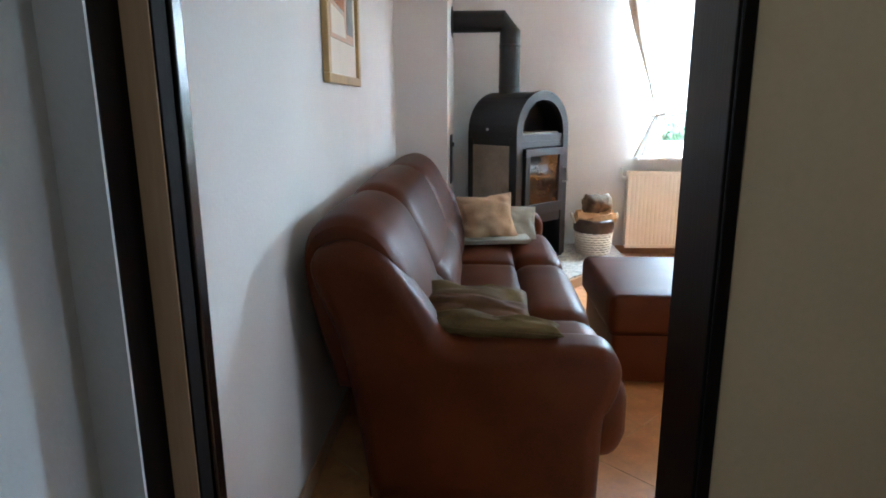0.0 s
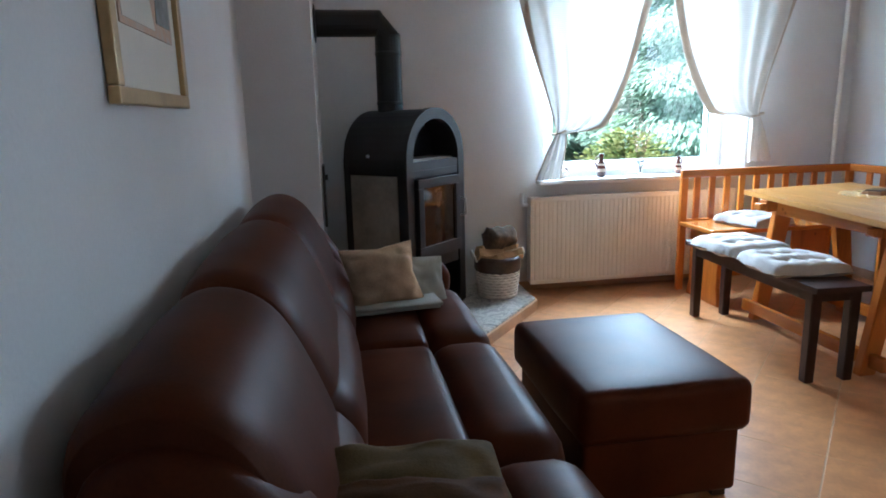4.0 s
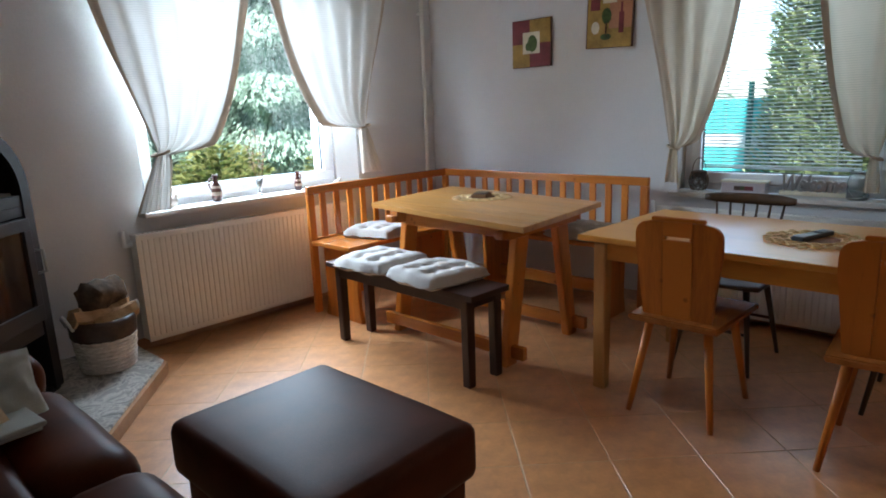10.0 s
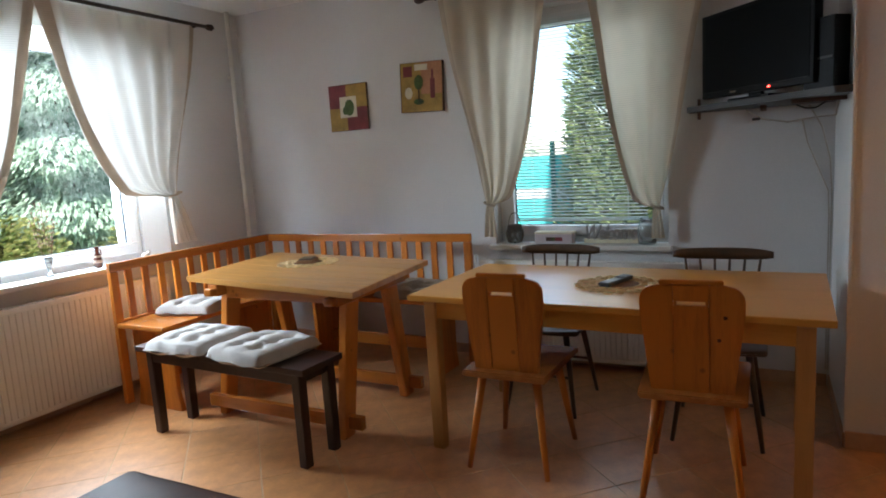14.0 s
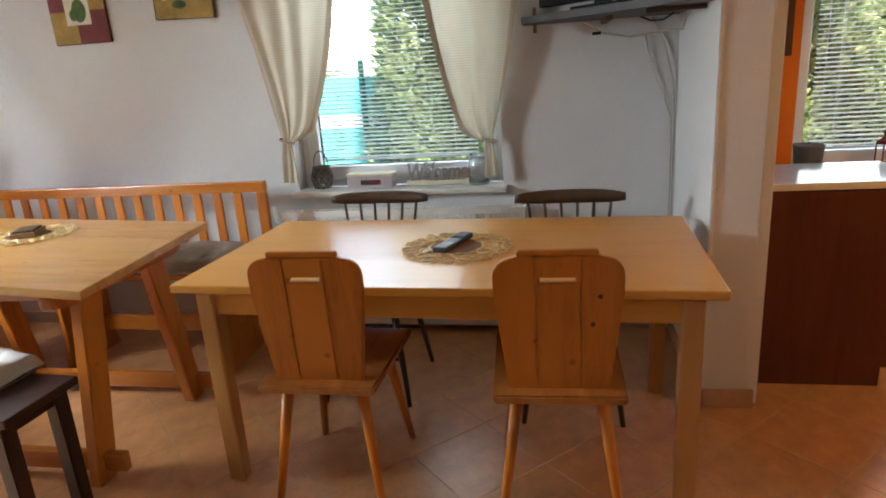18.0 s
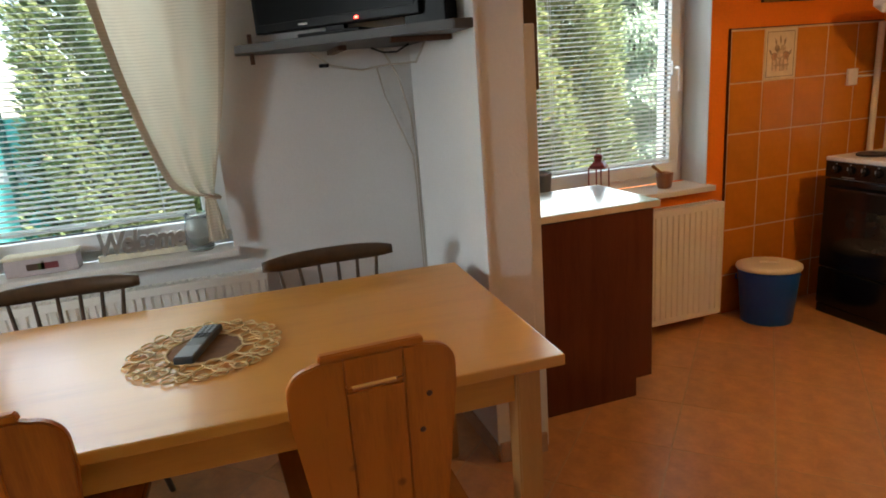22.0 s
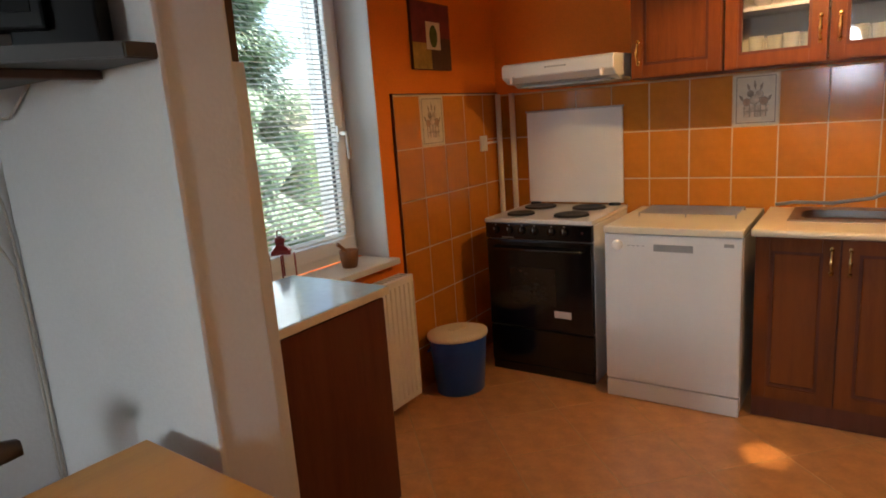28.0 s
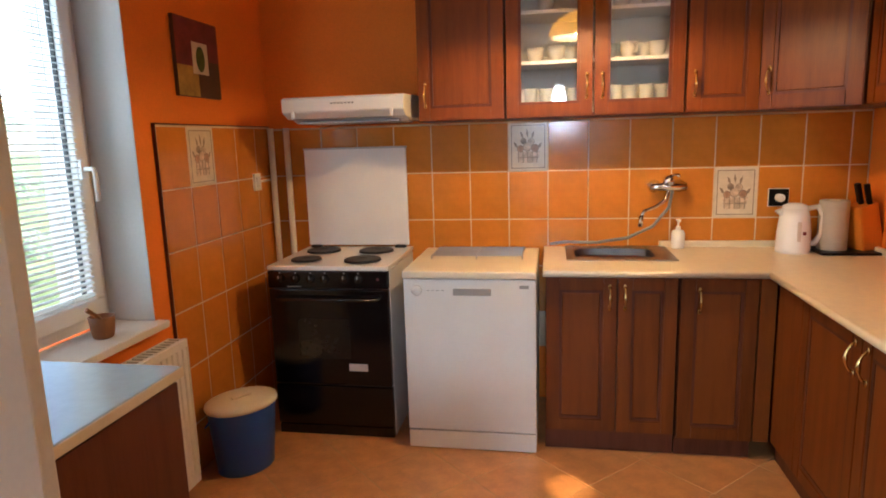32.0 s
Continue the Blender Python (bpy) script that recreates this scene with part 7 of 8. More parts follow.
lamp = thing("pendant_lamp", 2.385, -0.525, 0.014, 0, "orange domed pendant lamp over the kitchen", "lamp")
M["shade"] = bpy.data.materials.new("amber_glass_shade")
M["shade"].use_nodes = True
pb = M["shade"].node_tree.nodes["Principled BSDF"]
pb.inputs["Base Color"].default_value = (0.85, 0.42, 0.05, 1)
pb.inputs["Roughness"].default_value = 0.3
pb.inputs["Emission Color"].default_value = (1.0, 0.42, 0.05, 1)
pb.inputs["Emission Strength"].default_value = 1.8
part("shade", lathe([(0.157, 1.935), (0.154, 1.962), (0.134, 2.005), (0.095, 2.04), (0.05, 2.06), (0.02, 2.066)], 40, False), M["shade"], lamp, smooth=True)
part("lining", lathe([(0.1535, 1.937), (0.150, 1.962), (0.130, 2.003), (0.092, 2.036), (0.05, 2.055), (0.02, 2.060)], 40, False), M["china"], lamp, "pale inside of the shade", smooth=True)
part("rim_band", lathe([(0.1575, 1.933), (0.160, 1.936), (0.1575, 1.940), (0.153, 1.937), (0.1575, 1.933)], 40, False), M["brass"], lamp, smooth=True)
part("cap", lathe([(0.022, 2.066), (0.022, 2.10), (0.006, 2.115)], 16), M["brass"], lamp, smooth=True)
part("cord", tube([(0, 0, 2.112), (0, 0, ZC - 0.03)], 0.004, 6), M["white"], lamp)
part("ceiling_rose", moved(lathe([(0.05, 0), (0.045, 0.02), (0.01, 0.03)], 20), Matrix.Translation((0, 0, ZC - 0.03))), M["white"], lamp)
M["bulb"] = bpy.data.materials.new("warm_bulb")
M["bulb"].use_nodes = True
M["bulb"].node_tree.nodes["Principled BSDF"].inputs["Emission Color"].default_value = (1, 0.62, 0.26, 1)
M["bulb"].node_tree.nodes["Principled BSDF"].inputs["Emission Strength"].default_value = 12
part("bulb", lathe([(0.012, 2.055), (0.018, 2.045), (0.028, 2.02), (0.026, 2.005), (0.014, 1.992), (0.001, 1.990)], 16), M["bulb"], lamp, "glowing warm bulb", smooth=True)

# ---- small side cabinet under the kitchen window ----
sc2 = thing("side_cabinet", 0, 0, 0, 0, "low mahogany cabinet with a pale worktop by the stub wall", "cabinet")
part("side_panel", moved(prism([(0.475, 0.085), (0.552, 0.085), (0.552, 0.0), (1.105, 0.0), (1.105, 0.824), (0.475, 0.824)], 0.018, "x", 0.0), Matrix.Translation((3.492, 0, 0))), M["cabdark"], sc2)
part("body", bbox(3.512, 3.955, 0.495, 1.105, 0.085, 0.822, 0.002), M["cabdark"], sc2)
part("plinth", bbox(3.512, 3.955, 0.552, 0.57, 0.0, 0.084, 0.002), M["cabdark"], sc2)
part("worktop", bbox(3.494, 3.955, 0.44, 1.106, 0.827, 0.857, 0.005), M["worktop2"], sc2, "pale laminate worktop with bluish window sheen in its colour")
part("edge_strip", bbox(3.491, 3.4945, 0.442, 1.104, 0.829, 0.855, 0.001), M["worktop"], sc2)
for x0 in (3.516, 3.738):
    panel_door(sc2, 0.215, 0.715, Matrix.Translation((x0, 0.493, 0.095)))

# strip on the kitchen edge of the stub wall, dark end of a hanging shelf
st = thing("edge_strip", 0, 0, 0, 0, "pale vertical edge strip on the stub wall", "trim", kind="structure")
part("strip", bbox(3.318, 3.35, 1.066, 1.1095, 0.0, 1.545, 0.006), M["wall"], st)
part("bead", bbox(3.294, 3.308, 1.272, 1.286, 0.06, ZC - 0.02, 0.003), M["wall"], st)
hs = thing("wall_board", 0, 0, 0, 0, "dark wooden board on the kitchen side of the stub wall", "shelf")
part("board", bbox(3.39, 3.412, 1.02, 1.108, 1.335, 2.2, 0.004), M["brown"], hs)

# ---- things on the kitchen sill ----
S3 = 0.753
rl = thing("red_lantern", XE + 0.06, 0.325, S3, 0, "small red metal candle lantern on the sill", "lantern")
M["redmetal"] = mat("red_lacquer", (0.23, 0.016, 0.02), 0.3, var=0.1)
part("base", bbox(-0.042, 0.042, -0.042, 0.042, 0, 0.012, 0.003), M["redmetal"], rl)
for sx in (-1, 1):
    for sy in (-1, 1):
        part("post", tube([(sx * 0.036, sy * 0.036, 0.01), (sx * 0.036, sy * 0.036, 0.15)], 0.0035, 6), M["redmetal"], rl)
part("roof", lathe([(0.056, 0.15), (0.052, 0.165), (0.024, 0.185), (0.024, 0.195), (0.03, 0.20), (0.026, 0.215), (0.008, 0.222)], 4), M["redmetal"], rl)
part("ring", tube([(0, 0.014 * math.cos(a * math.pi / 8), 0.232 + 0.014 * math.sin(a * math.pi / 8)) for a in range(17)], 0.002, 6, False), M["redmetal"], rl)
part("candle", lathe([(0.018, 0.012), (0.018, 0.05), (0.001, 0.052)], 14), M["ivory"], rl)
mo = thing("mortar", XE + 0.06, -0.07, S3, 0, "small wooden mortar with its pestle on the sill", "mortar")
M["mortar"] = wood("turned_wood", (0.28, 0.11, 0.04), (0.17, 0.06, 0.02), 0.45)
part("bowl", lathe([(0.032, 0), (0.036, 0.006), (0.042, 0.04), (0.045, 0.08), (0.039, 0.08), (0.032, 0.02), (0.001, 0.016)], 20), M["mortar"], mo, smooth=True)
part("pestle", tube([(-0.005, -0.02, 0.03), (-0.01, 0.03, 0.085), (-0.015, 0.085, 0.125)], 0.008, 8, True, [0.011, 0.007, 0.009]), M["mortar"], mo, smooth=True)
pt = thing("flower_pot", XE + 0.06, 0.665, S3, 0, "small grey pot on the kitchen sill", "pot")
M["greypot"] = mat("grey_pot", (0.16, 0.17, 0.17), 0.6, var=0.15)
part("pot", lathe([(0.05, 0), (0.055, 0.01), (0.065, 0.14), (0.068, 0.15), (0.068, 0.165), (0.06, 0.165), (0.055, 0.13)], 20), M["greypot"], pt, smooth=True)
part("soil", moved(lathe([(0.056, 0.14), (0.001, 0.145)], 16), Matrix.Identity(4)), M["brown"], pt)

# ---- hall lamp, added out of view to carry the hall's fill light ----
hl = thing("hall_lamp", 0.30, -0.45, 0, 0, "added round white ceiling lamp in the hall, out of view", "lamp")
part("base", moved(lathe([(0.07, 0), (0.07, 0.02), (0.05, 0.025)], 24), Matrix.Translation((0, 0, ZC - 0.026))), M["white"], hl, smooth=True)
part("stem", tube([(0, 0, 2.44), (0, 0, ZC - 0.02)], 0.008, 8), M["white"], hl)
part("shade_ring", moved(lathe([(0.13, 0), (0.13, 0.03), (0.125, 0.03), (0.125, 0.0)], 28, False), Matrix.Translation((0, 0, 2.42))), M["white"], hl, smooth=True)


# ---- garden outside ----
M["grass"] = mat("lawn", (0.12, 0.18, 0.05), 0.95, var=0.4, scale=0.8, bump=0.4, bscale=40)
bm = bmesh.new()
bmesh.ops.create_grid(bm, x_segments=8, y_segments=8, size=400, matrix=Matrix.Translation((3, 3, -0.55)))
tagged(part("ground", bm, M["grass"]), "green lawn round the house", "ground", kind="structure")


def leaf_mat(name, c1, c2):
    m = bpy.data.materials.new(name)
    m.use_nodes = True
    t = m.node_tree
    b = t.nodes["Principled BSDF"]
    g = t.nodes.new("ShaderNodeNewGeometry")
    r = t.nodes.new("ShaderNodeValToRGB")
    r.color_ramp.elements[0].color, r.color_ramp.elements[1].color = (*c1, 1), (*c2, 1)
    t.links.new(g.outputs["Random Per Island"], r.inputs[0])
    t.links.new(r.outputs[0], b.inputs["Base Color"])
    b.inputs["Roughness"].default_value = 0.6
    tl, mx, out = t.nodes.new("ShaderNodeBsdfTranslucent"), t.nodes.new("ShaderNodeMixShader"), t.nodes["Material Output"]
    t.links.new(r.outputs[0], tl.inputs[0])
    mx.inputs[0].default_value = 0.45
    t.links.new(b.outputs[0], mx.inputs[1])
    t.links.new(tl.outputs[0], mx.inputs[2])
    t.links.new(mx.outputs[0], out.inputs[0])
    return m


M["leafA"] = leaf_mat("spruce_needles", (0.18, 0.28, 0.19), (0.50, 0.60, 0.46))
M["leafB"] = leaf_mat("thuja_scales", (0.14, 0.20, 0.09), (0.50, 0.56, 0.30))
M["leafC"] = leaf_mat("shrub_leaves", (0.10, 0.16, 0.04), (0.42, 0.40, 0.14))
M["trunk"] = mat("tree_bark", (0.10, 0.07, 0.05), 0.95, var=0.4, scale=5, bump=0.8, bscale=20)


def crown(shape, n, size, seed, droop, wide=0.34):
    """A crown of many small sprays; shape(rnd) gives a place and the way outwards."""
    rnd = random.Random(seed)
    vs, fs = [], []
    for k in range(n):
        p, out = shape(rnd)
        out = Vector((out[0], out[1], out[2] + droop + rnd.uniform(-0.3, 0.3))).normalized()
        side = out.cross(Vector((rnd.uniform(-0.4, 0.4), rnd.uniform(-0.4, 0.4), 1))).normalized()
        s = size * rnd.uniform(0.6, 1.4)
        base = Vector(p)
        i = len(vs)
        bend = Vector((0, 0, -0.25 * s))
        vs += [base - side * s * 0.12, base + side * s * 0.12, base + out * s * 0.55 + side * s * wide, base + out * s * 0.55 - side * s * wide, base + out * s + bend]
        fs += [(i, i + 1, i + 2, i + 3), (i + 3, i + 2, i + 4)]
    me = bpy.data.meshes.new("crown")
    me.from_pydata([tuple(v) for v in vs], [], fs)
    return me


def cone_shape(r, h, z0):
    def f(rnd):
        u = 1 - math.sqrt(rnd.random())
        tier = 0.85 + 0.15 * math.sin(u * 60)
        a = rnd.uniform(0, 2 * math.pi)
        q = r * (1 - u) ** 0.8 * tier * rnd.uniform(0.55, 1.0) * (0.8 + 0.2 * math.sin(a * 5 + u * 9))
        return (q * math.cos(a), q * math.sin(a), z0 + u * h), (math.cos(a), math.sin(a), 0)
    return f


def column_shape(r, h, z0):
    def f(rnd):
        u = rnd.random()
        a = rnd.uniform(0, 2 * math.pi)
        q = r * (1 - u ** 3) * rnd.uniform(0.75, 1.0) * (0.85 + 0.15 * math.sin(a * 6 + u * 14))
        return (q * math.cos(a), q * math.sin(a), z0 + u * h), (math.cos(a), math.sin(a), 0.7)
    return f


def bush_shape(r, h):
    def f(rnd):
        a, b = rnd.uniform(0, 2 * math.pi), rnd.uniform(0, math.pi / 2)
        q = rnd.uniform(0.6, 1.0) * (0.8 + 0.2 * math.sin(a * 4))
        return (r * q * math.cos(a) * math.cos(b), r * q * math.sin(a) * math.cos(b), h * q * math.sin(b)), (math.cos(a), math.sin(a), 0.5)
    return f


def tree(name, me, material, x, y, label, trunk_h, r, s=1.0, rz=0, group=""):
    ob = thing(name, x, y, -0.55, rz, label, "tree", group)
    if not me.materials:
        me.materials.append(material)
    limbs = tube([(0, 0, -0.05), (0.03, 0.02, trunk_h * 0.4), (-0.03, 0.0, trunk_h * 0.75), (0, 0, trunk_h)], r, 10, True, [r * 1.2, r, r * 0.6, r * 0.15])
    part("trunk", limbs, M["trunk"], ob, smooth=True)
    for k in range(8):
        a, z = k * 2.4, trunk_h * (0.2 + 0.08 * k)
        ln = trunk_h * 0.16 * (1.15 - 0.1 * k)
        part("limb", tube([(0, 0, z), (ln * 0.5 * math.cos(a), ln * 0.5 * math.sin(a), z + ln * 0.12), (ln * math.cos(a), ln * math.sin(a), z + ln * 0.1)], r * 0.3, 6, True, [r * 0.35, r * 0.22, r * 0.06]), M["trunk"], ob, smooth=True)
    c = new("crown", me)
    c.parent = ob
    ob.scale = (s, s, s)
    return ob


spruce = crown(cone_shape(2.3, 8.5, 0.4), 90000, 0.105, 3, -0.45, 0.18)
thuja = crown(column_shape(0.85, 4.6, 0.05), 44000, 0.085, 4, 0.2, 0.2)
shrub = crown(bush_shape(1.3, 1.7), 16000, 0.09, 5, 0.1)
for k, (x, y, s) in enumerate(((1.0, 11.5, 0.9), (3.6, 12.8, 1.0), (6.2, 11.0, 0.95), (-1.8, 13.5, 1.05), (8.4, 13.5, 1.1), (2.0, 16.5, 1.3), (5.2, 17.5, 1.35), (-4.5, 16.0, 1.3), (11, 15.5, 1.3), (14.0, 9.0, 1.3), (17.5, 3.0, 1.35), (11.0, -4.5, 1.0), (17.0, -2.0, 1.3))):
    tree("spruce_tree", spruce, M["leafA"], x, y, "tall green spruce tree in the garden", 8.6, 0.14, s, 47 * k, "garden spruces")
for k, (x, y, s) in enumerate(((6.7, 2.75, 1.0), (6.8, 1.75, 1.05), (6.7, 0.8, 1.0), (6.9, -0.1, 1.0), (6.9, -0.85, 0.95))):
    tree("thuja_tree", thuja, M["leafB"], x, y, "dense yellow green thuja in the hedge by the windows", 4.4, 0.07, s, 61 * k, "thuja hedge")
for k, (x, y, s) in enumerate(((2.4, 8.9, 0.8), (4.2, 9.4, 0.95), (0.9, 9.0, 0.85), (5.9, 8.8, 0.9), (7.2, 10.0, 1.0))):
    tree("garden_shrub", shrub, M["leafC"], x, y, "leafy yellow green shrub in the garden", 1.2, 0.05, s, 77 * k, "garden shrubs")

fence = thing("garden_fence", 7.2, 3.54, -0.55, 0, "turquoise garden fence screen with a white band between posts", "fence")
M["turq"] = mat("turquoise_screen", (0.12, 0.66, 0.64), 0.6, var=0.1, scale=2)
M["band"] = mat("pale_fence_band", (0.72, 0.78, 0.78), 0.6, var=0.05)
M["post"] = mat("green_post", (0.02, 0.14, 0.12), 0.5, var=0.1)
for k in range(4):
    y = 0.22 + k * 1.35
    part("post", tube([(-0.04, y, 0), (-0.04, y, 2.06)], 0.03, 8), M["post"], fence)
    y0, y1 = (0.0, y) if k == 0 else (y - 1.35, y)
    part("screen", bbox(-0.006, 0.006, y0 + 0.002, y1 - 0.002, 0.06, 1.40, 0.0), M["turq"], fence)
    part("screen", bbox(-0.006, 0.006, y0 + 0.002, y1 - 0.002, 1.53, 1.90, 0.0), M["turq"], fence)
    part("band", bbox(-0.005, 0.005, y0 + 0.002, y1 - 0.002, 1.402, 1.528, 0.0), M["band"], fence)


# ---- skirting ----
def skirt(name, b):
    return tagged(part(name, bbox(*b, 0.003), M["skirt"]), "low terracotta skirting tiles along the wall", "baseboard", kind="structure")


skirt("baseboard", (1.42, XE - 0.002, YN - 0.011, YN - 0.001, 0, 0.07))
skirt("baseboard", (XW + 0.001, XW + 0.011, 1.005, 4.285, 0, 0.07))
skirt("baseboard", (XE - 0.011, XE - 0.001, 1.292, YN - 0.013, 0, 0.07))
skirt("baseboard", (3.289, XE - 0.013, 1.2805, 1.290, 0, 0.07))
skirt("baseboard", (3.280, 3.2935, 1.09, 1.2805, 0, 0.078))

# ---- wall tiles ----
def tile_mesh(w, h, d, bev):
    """A tile: its back at y 0, its face towards +y, with eased edges; the corner at the origin."""
    v = [(0, 0, 0), (w, 0, 0), (w, 0, h), (0, 0, h), (0, d - bev, 0), (w, d - bev, 0), (w, d - bev, h), (0, d - bev, h), (bev, d, bev), (w - bev, d, bev), (w - bev, d, h - bev), (bev, d, h - bev)]
    f = [(0, 1, 5, 4), (1, 2, 6, 5), (2, 3, 7, 6), (3, 0, 4, 7), (4, 5, 9, 8), (5, 6, 10, 9), (6, 7, 11, 10), (7, 4, 8, 11), (8, 9, 10, 11)]
    me = bpy.data.meshes.new("tile")
    me.from_pydata(v, [], [q[::-1] for q in f])
    return me


def put_tile(me, m, parent, name="tile"):
    ob = new(name, me)
    ob.parent = parent
    ob.matrix_basis = m
    return ob


JT = 0.0055
TW, TH = 0.2045, 0.2525
M["decotile"] = mat("cream_decor_tile", (0.70, 0.61, 0.47), 0.2, var=0.08, scale=20)
M["fruitline"] = mat("grey_green_print", (0.27, 0.20, 0.14), 0.3, var=0.25, scale=30)
M["fruitred"] = mat("rusty_print", (0.44, 0.25, 0.15), 0.3, var=0.3, scale=30)
M["fruitpale"] = mat("peach_print", (0.60, 0.46, 0.32), 0.3, var=0.3, scale=30)


def decor(parent, w, h):
    """A fruit basket print on a cream tile, in plain shapes; local x across, z up, face to +y."""
    def flat(outline, m, layer):
        part("print", moved(prism(outline, 0.0006, "y"), Matrix.Translation((0, 0.0078 + layer * 0.0008, 0))), m, parent)
    for b in ((0.012, w - 0.012, 0.012, 0.016), (0.012, w - 0.012, h - 0.016, h - 0.012), (0.012, 0.016, 0.016, h - 0.016), (w - 0.016, w - 0.012, 0.016, h - 0.016)):
        flat(quad(*b), M["fruitline"], 0)
    flat([(w * 0.28, h * 0.16), (w * 0.72, h * 0.16), (w * 0.80, h * 0.40), (w * 0.20, h * 0.40)], M["fruitpale"], 0)
    for k in range(5):
        u = 0.26 + k * 0.12
        flat(quad(w * u, w * (u + 0.02), h * 0.17, h * 0.40), M["fruitline"], 1)
    flat(quad(w * 0.22, w * 0.78, h * 0.27, h * 0.285), M["fruitline"], 2)
    for u, v, r, m in ((0.32, 0.47, 0.10, "fruitred"), (0.52, 0.50, 0.115, "fruitpale"), (0.70, 0.46, 0.09, "fruitred"), (0.42, 0.60, 0.09, "fruitpale"), (0.62, 0.62, 0.08, "fruitline")):
        flat(disc(w * u, h * v, w * r, w * r * 1.05), M["fruitline"], 1)
        flat(disc(w * u, h * v, w * r * 0.84, w * r * 0.9), M[m], 2)
    for u, v, a in ((0.38, 0.74, 0.5), (0.52, 0.78, -0.2), (0.66, 0.74, -0.6), (0.2, 0.52, 0.9), (0.82, 0.54, -0.9)):
        pts = [(w * u + (p * math.cos(a) * 0.035 - q * math.sin(a) * 0.035) * 0.5, h * v + (p * math.sin(a) + q * math.cos(a)) * 0.03) for p, q in ((-0.35, 0), (0, -0.9), (0.35, 0), (0, 0.9))]
        flat(pts, M["fruitline"], 1)


# south wall
bed = tagged(part("tile_field_south", bbox(XK + 0.001, XE - 0.008, YS + 0.0005, YS + 0.0118, 0.30, 1.513, 0), M["tilegrout"]), "orange wall tiles with pale joints and fruit decor", "tiles", kind="structure")
me = tile_mesh(TW - JT, TH - JT, 0.007, 0.0015)
me.materials.append(M["tile"])
dme = tile_mesh(TW - JT, TH - JT, 0.0075, 0.0015)
dme.materials.append(M["decotile"])
x = 2.540
cols = [x + TW * k for k in range(-8, 8)]
for r in range(-1, 4):
    z = 1.5085 - TH * (r + 1)
    for c, x0 in enumerate(cols):
        if r < 0:
            continue
        x1 = x0 + TW - JT
        if x0 < XK or x1 > XE - 0.008:
            continue
        is_deco = (r == 0 and abs(x0 - 2.54) < 0.01) or (r == 1 and abs(x0 - (2.54 - 5 * TW)) < 0.01)
        t = put_tile(dme if is_deco else me, Matrix.Translation((x0 + JT / 2, YS + 0.006, z)), bed, "decor_tile" if is_deco else "tile")
        if is_deco:
            t.matrix_basis = Matrix.Translation((x0 + JT / 2, YS + 0.006, z))
            decor(t, TW - JT, TH - JT)
# cut tiles at the two ends
for x0, x1 in ((XK + 0.004, cols[0] if cols[0] > XK else [c for c in cols if c > XK][0]), ([c for c in cols if c + TW - JT <= XE - 0.008][-1] + TW, XE - 0.010)):
    if x1 - x0 > 0.02:
        cm = tile_mesh(x1 - x0 - JT, TH - JT, 0.007, 0.0015)
        cm.materials.append(M["tile"])
        for r in range(0, 4):
            put_tile(cm, Matrix.Translation((x0 + JT / 2, YS + 0.006, 1.5085 - TH * (r + 1))), bed)

# east wall, from the corner to the window side
YE0 = -0.402
bed = tagged(part("tile_field_east", bbox(XE - 0.0123, XE - 0.0005, YS + 0.008, YE0 + 0.003, 0.0, 1.522, 0), M["tilegrout"]), "orange wall tiles with pale joints and fruit decor", "tiles", kind="structure")
EW, EH = 0.2115, 0.2585
me = tile_mesh(EW - JT, EH - JT, 0.007, 0.0015)
me.materials.append(M["tile"])
dme = tile_mesh(EW - JT, EH - JT, 0.0075, 0.0015)
dme.materials.append(M["decotile"])
turn = Matrix.Rotation(math.pi / 2, 4, 'Z')
for c in range(5):
    y1 = YE0 - EW * c
    y0 = y1 - EW
    if y0 < YS + 0.01:
        mm = tile_mesh(y1 - YS - 0.012 - JT, EH - JT, 0.007, 0.0015)
        mm.materials.append(M["tile"])
        y0 = YS + 0.012
    else:
        mm = me
    for r in range(6):
        z = 1.519 - EH * (r + 1)
        if z < -0.1:
            continue
        is_deco = c == 1 and r == 0
        t = put_tile(dme if is_deco else mm, Matrix.Translation((XE - 0.0065, y0 + JT / 2, max(z, -0.032))) @ turn, bed, "decor_tile" if is_deco else "tile")
        if is_deco:
            decor(t, EW - JT, EH - JT)
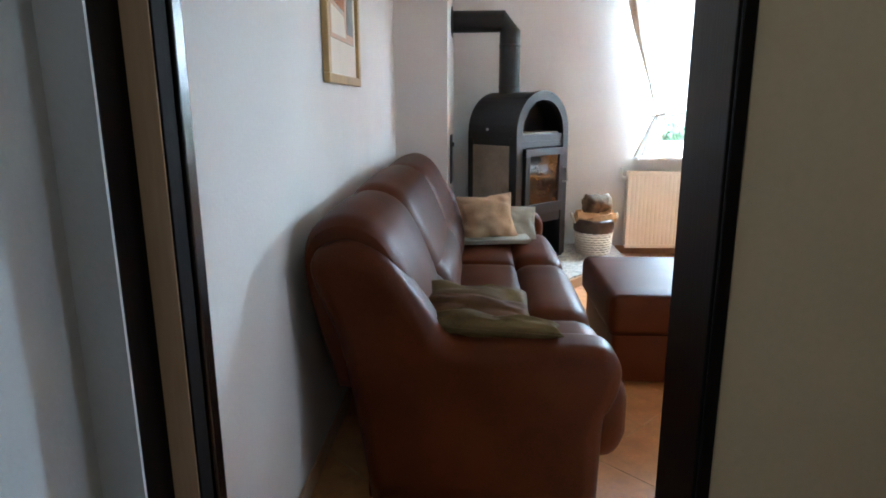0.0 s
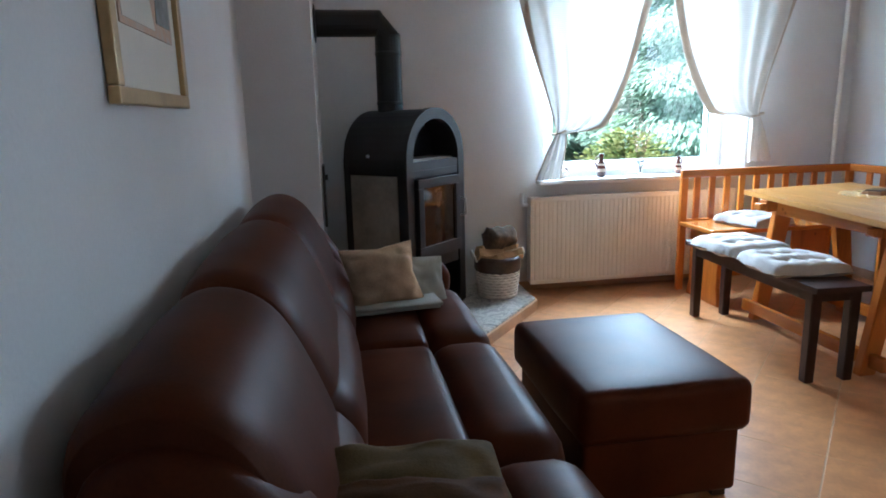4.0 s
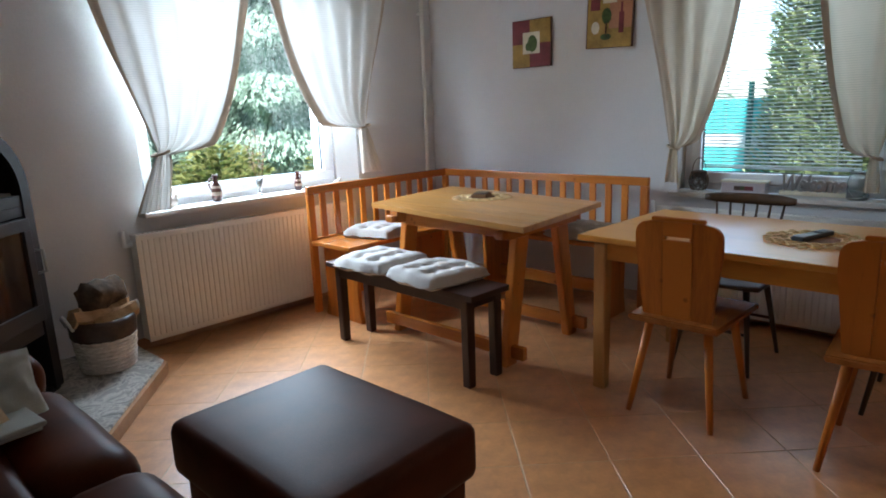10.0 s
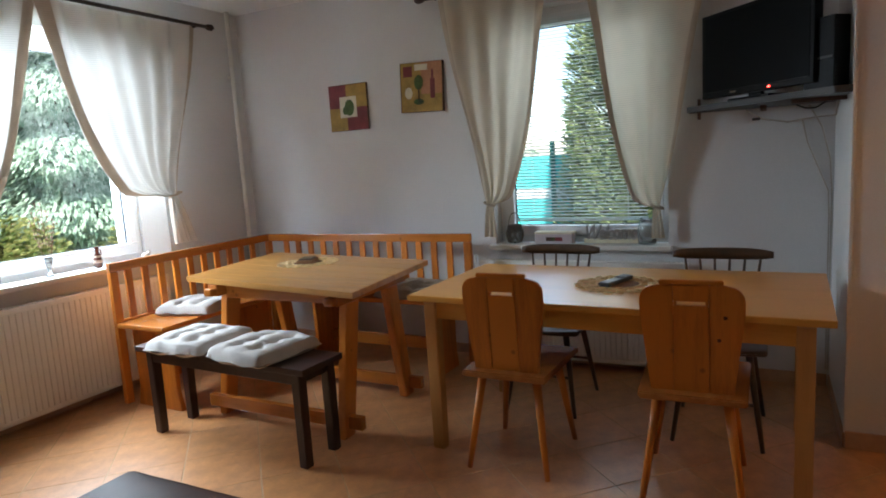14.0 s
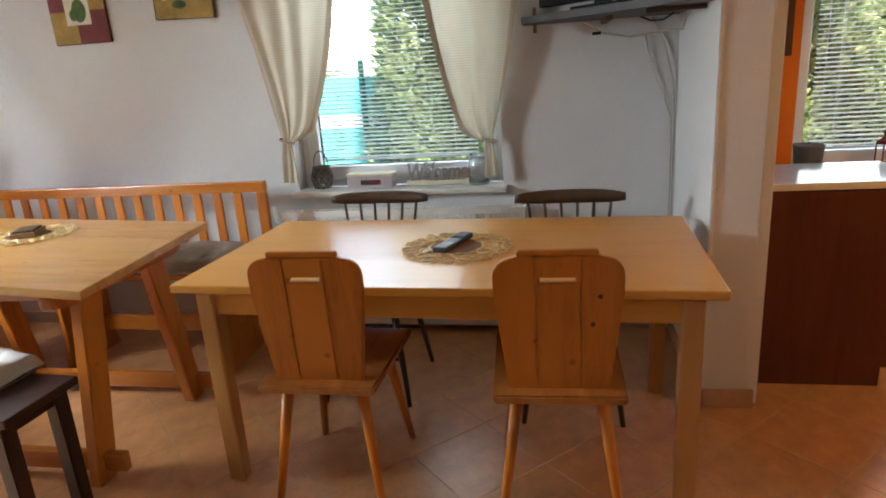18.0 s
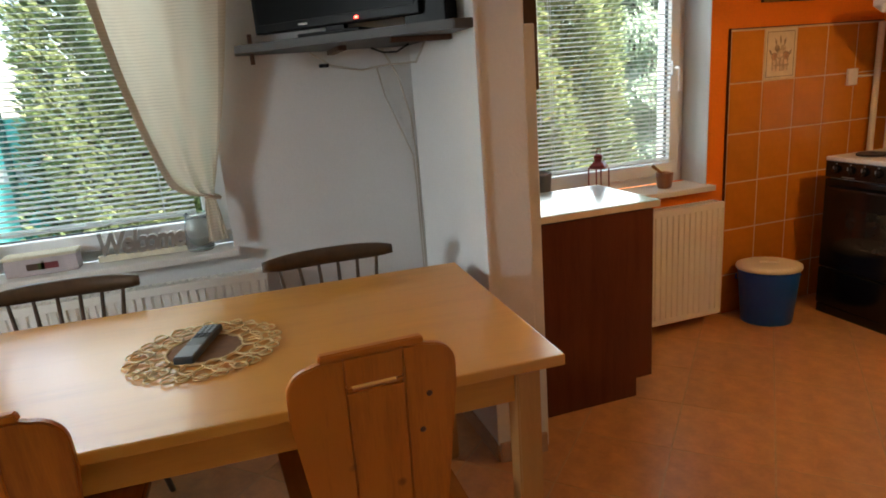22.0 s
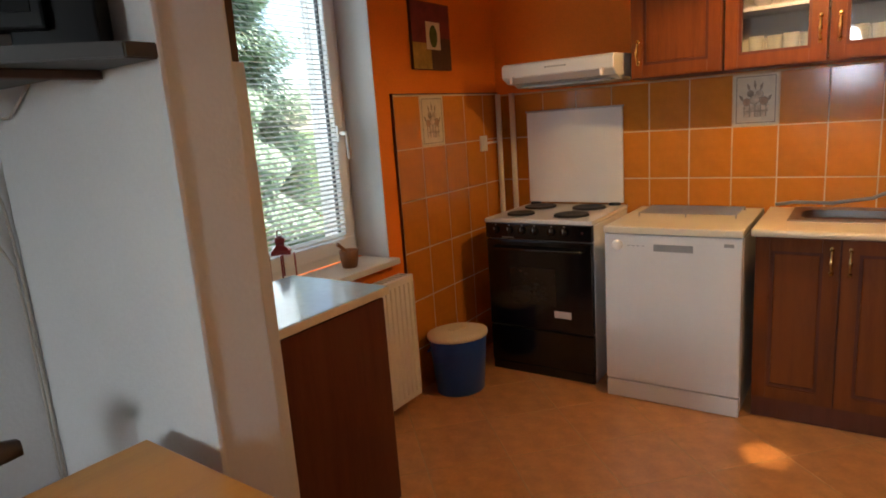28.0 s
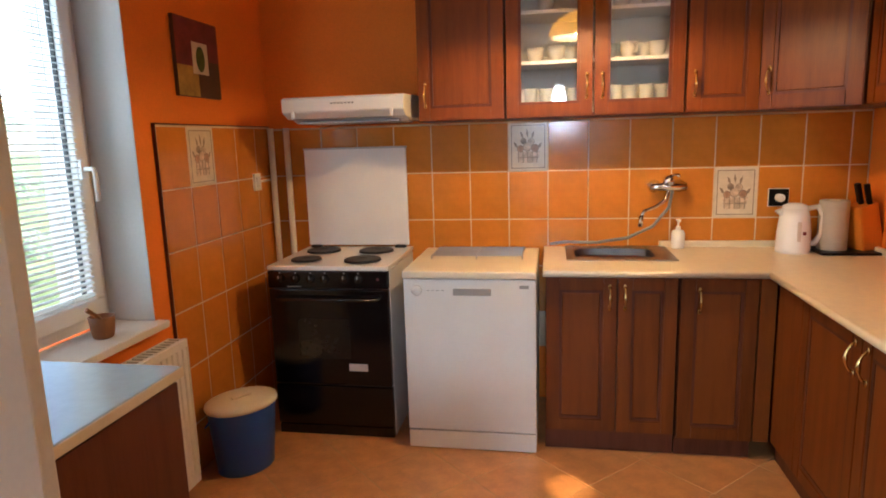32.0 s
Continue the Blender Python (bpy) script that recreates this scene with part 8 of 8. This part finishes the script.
part("edge_trim", bbox(XE - 0.016, XE - 0.0005, YE0 + 0.003, YE0 + 0.009, 0.0, 1.528, 0.002), M["cabdark"], bed)
part("edge_trim", bbox(XE - 0.016, XE - 0.0005, YS + 0.01, YE0 + 0.003, 1.522, 1.528, 0.002), M["cabdark"], bed)

# ---- floor tiles laid on the diagonal ----
P = 0.345
R2 = math.sqrt(0.5)
G = 0.0045
v0 = P - G
me = bpy.data.meshes.new("tile")
b = 0.0018
me.from_pydata([(0, 0, -0.006), (v0, 0, -0.006), (v0, v0, -0.006), (0, v0, -0.006), (0, 0, -b), (v0, 0, -b), (v0, v0, -b), (0, v0, -b), (b, b, 0), (v0 - b, b, 0), (v0 - b, v0 - b, 0), (b, v0 - b, 0)], [],
               [(0, 1, 5, 4), (1, 2, 6, 5), (2, 3, 7, 6), (3, 0, 4, 7), (4, 5, 9, 8), (5, 6, 10, 9), (6, 7, 11, 10), (7, 4, 8, 11), (8, 9, 10, 11)])
me.materials.append(M["floor"])
rot = Matrix.Rotation(radians(45), 4, 'Z')
# joint lines: y - x = 0.985 + k * P / R2 and x + y = 4.75 + k * P / R2
far = []
for i in range(-16, 18):
    for j in range(-22, 20):
        d = 4.75 + i * P / R2
        c = 0.985 + j * P / R2
        x0, y0 = (d - c) / 2, (d + c) / 2          # lower corner of the tile
        cx, cy = x0, y0 + P * R2
        if XW - 0.22 < cx < XE + 0.22 and YS - 0.22 < cy < YN + 0.22:
            if cx > XK - 0.2 or cy > DOOR_Y - 0.3 or (cy > -1.1 and cx < XK):
                m = Matrix.Translation((x0, y0 + G * R2, 0)) @ rot
                if 0.4 < cx and not (cx < XK and cy < 0.8):
                    put_tile(me, m, floor)
                else:
                    far.append(m)
vs, fs = [], []
for m in far:
    n = len(vs)
    vs += [tuple(m @ v.co) for v in me.vertices]
    fs += [tuple(n + k for k in p.vertices) for p in me.polygons]
rest = bpy.data.meshes.new("floor_tiles")
rest.from_pydata(vs, [], fs)
rest.materials.append(M["floor"])
ob = new("floor_tiles", rest)
ob.parent = floor
tagged(ob, kind="stuff")
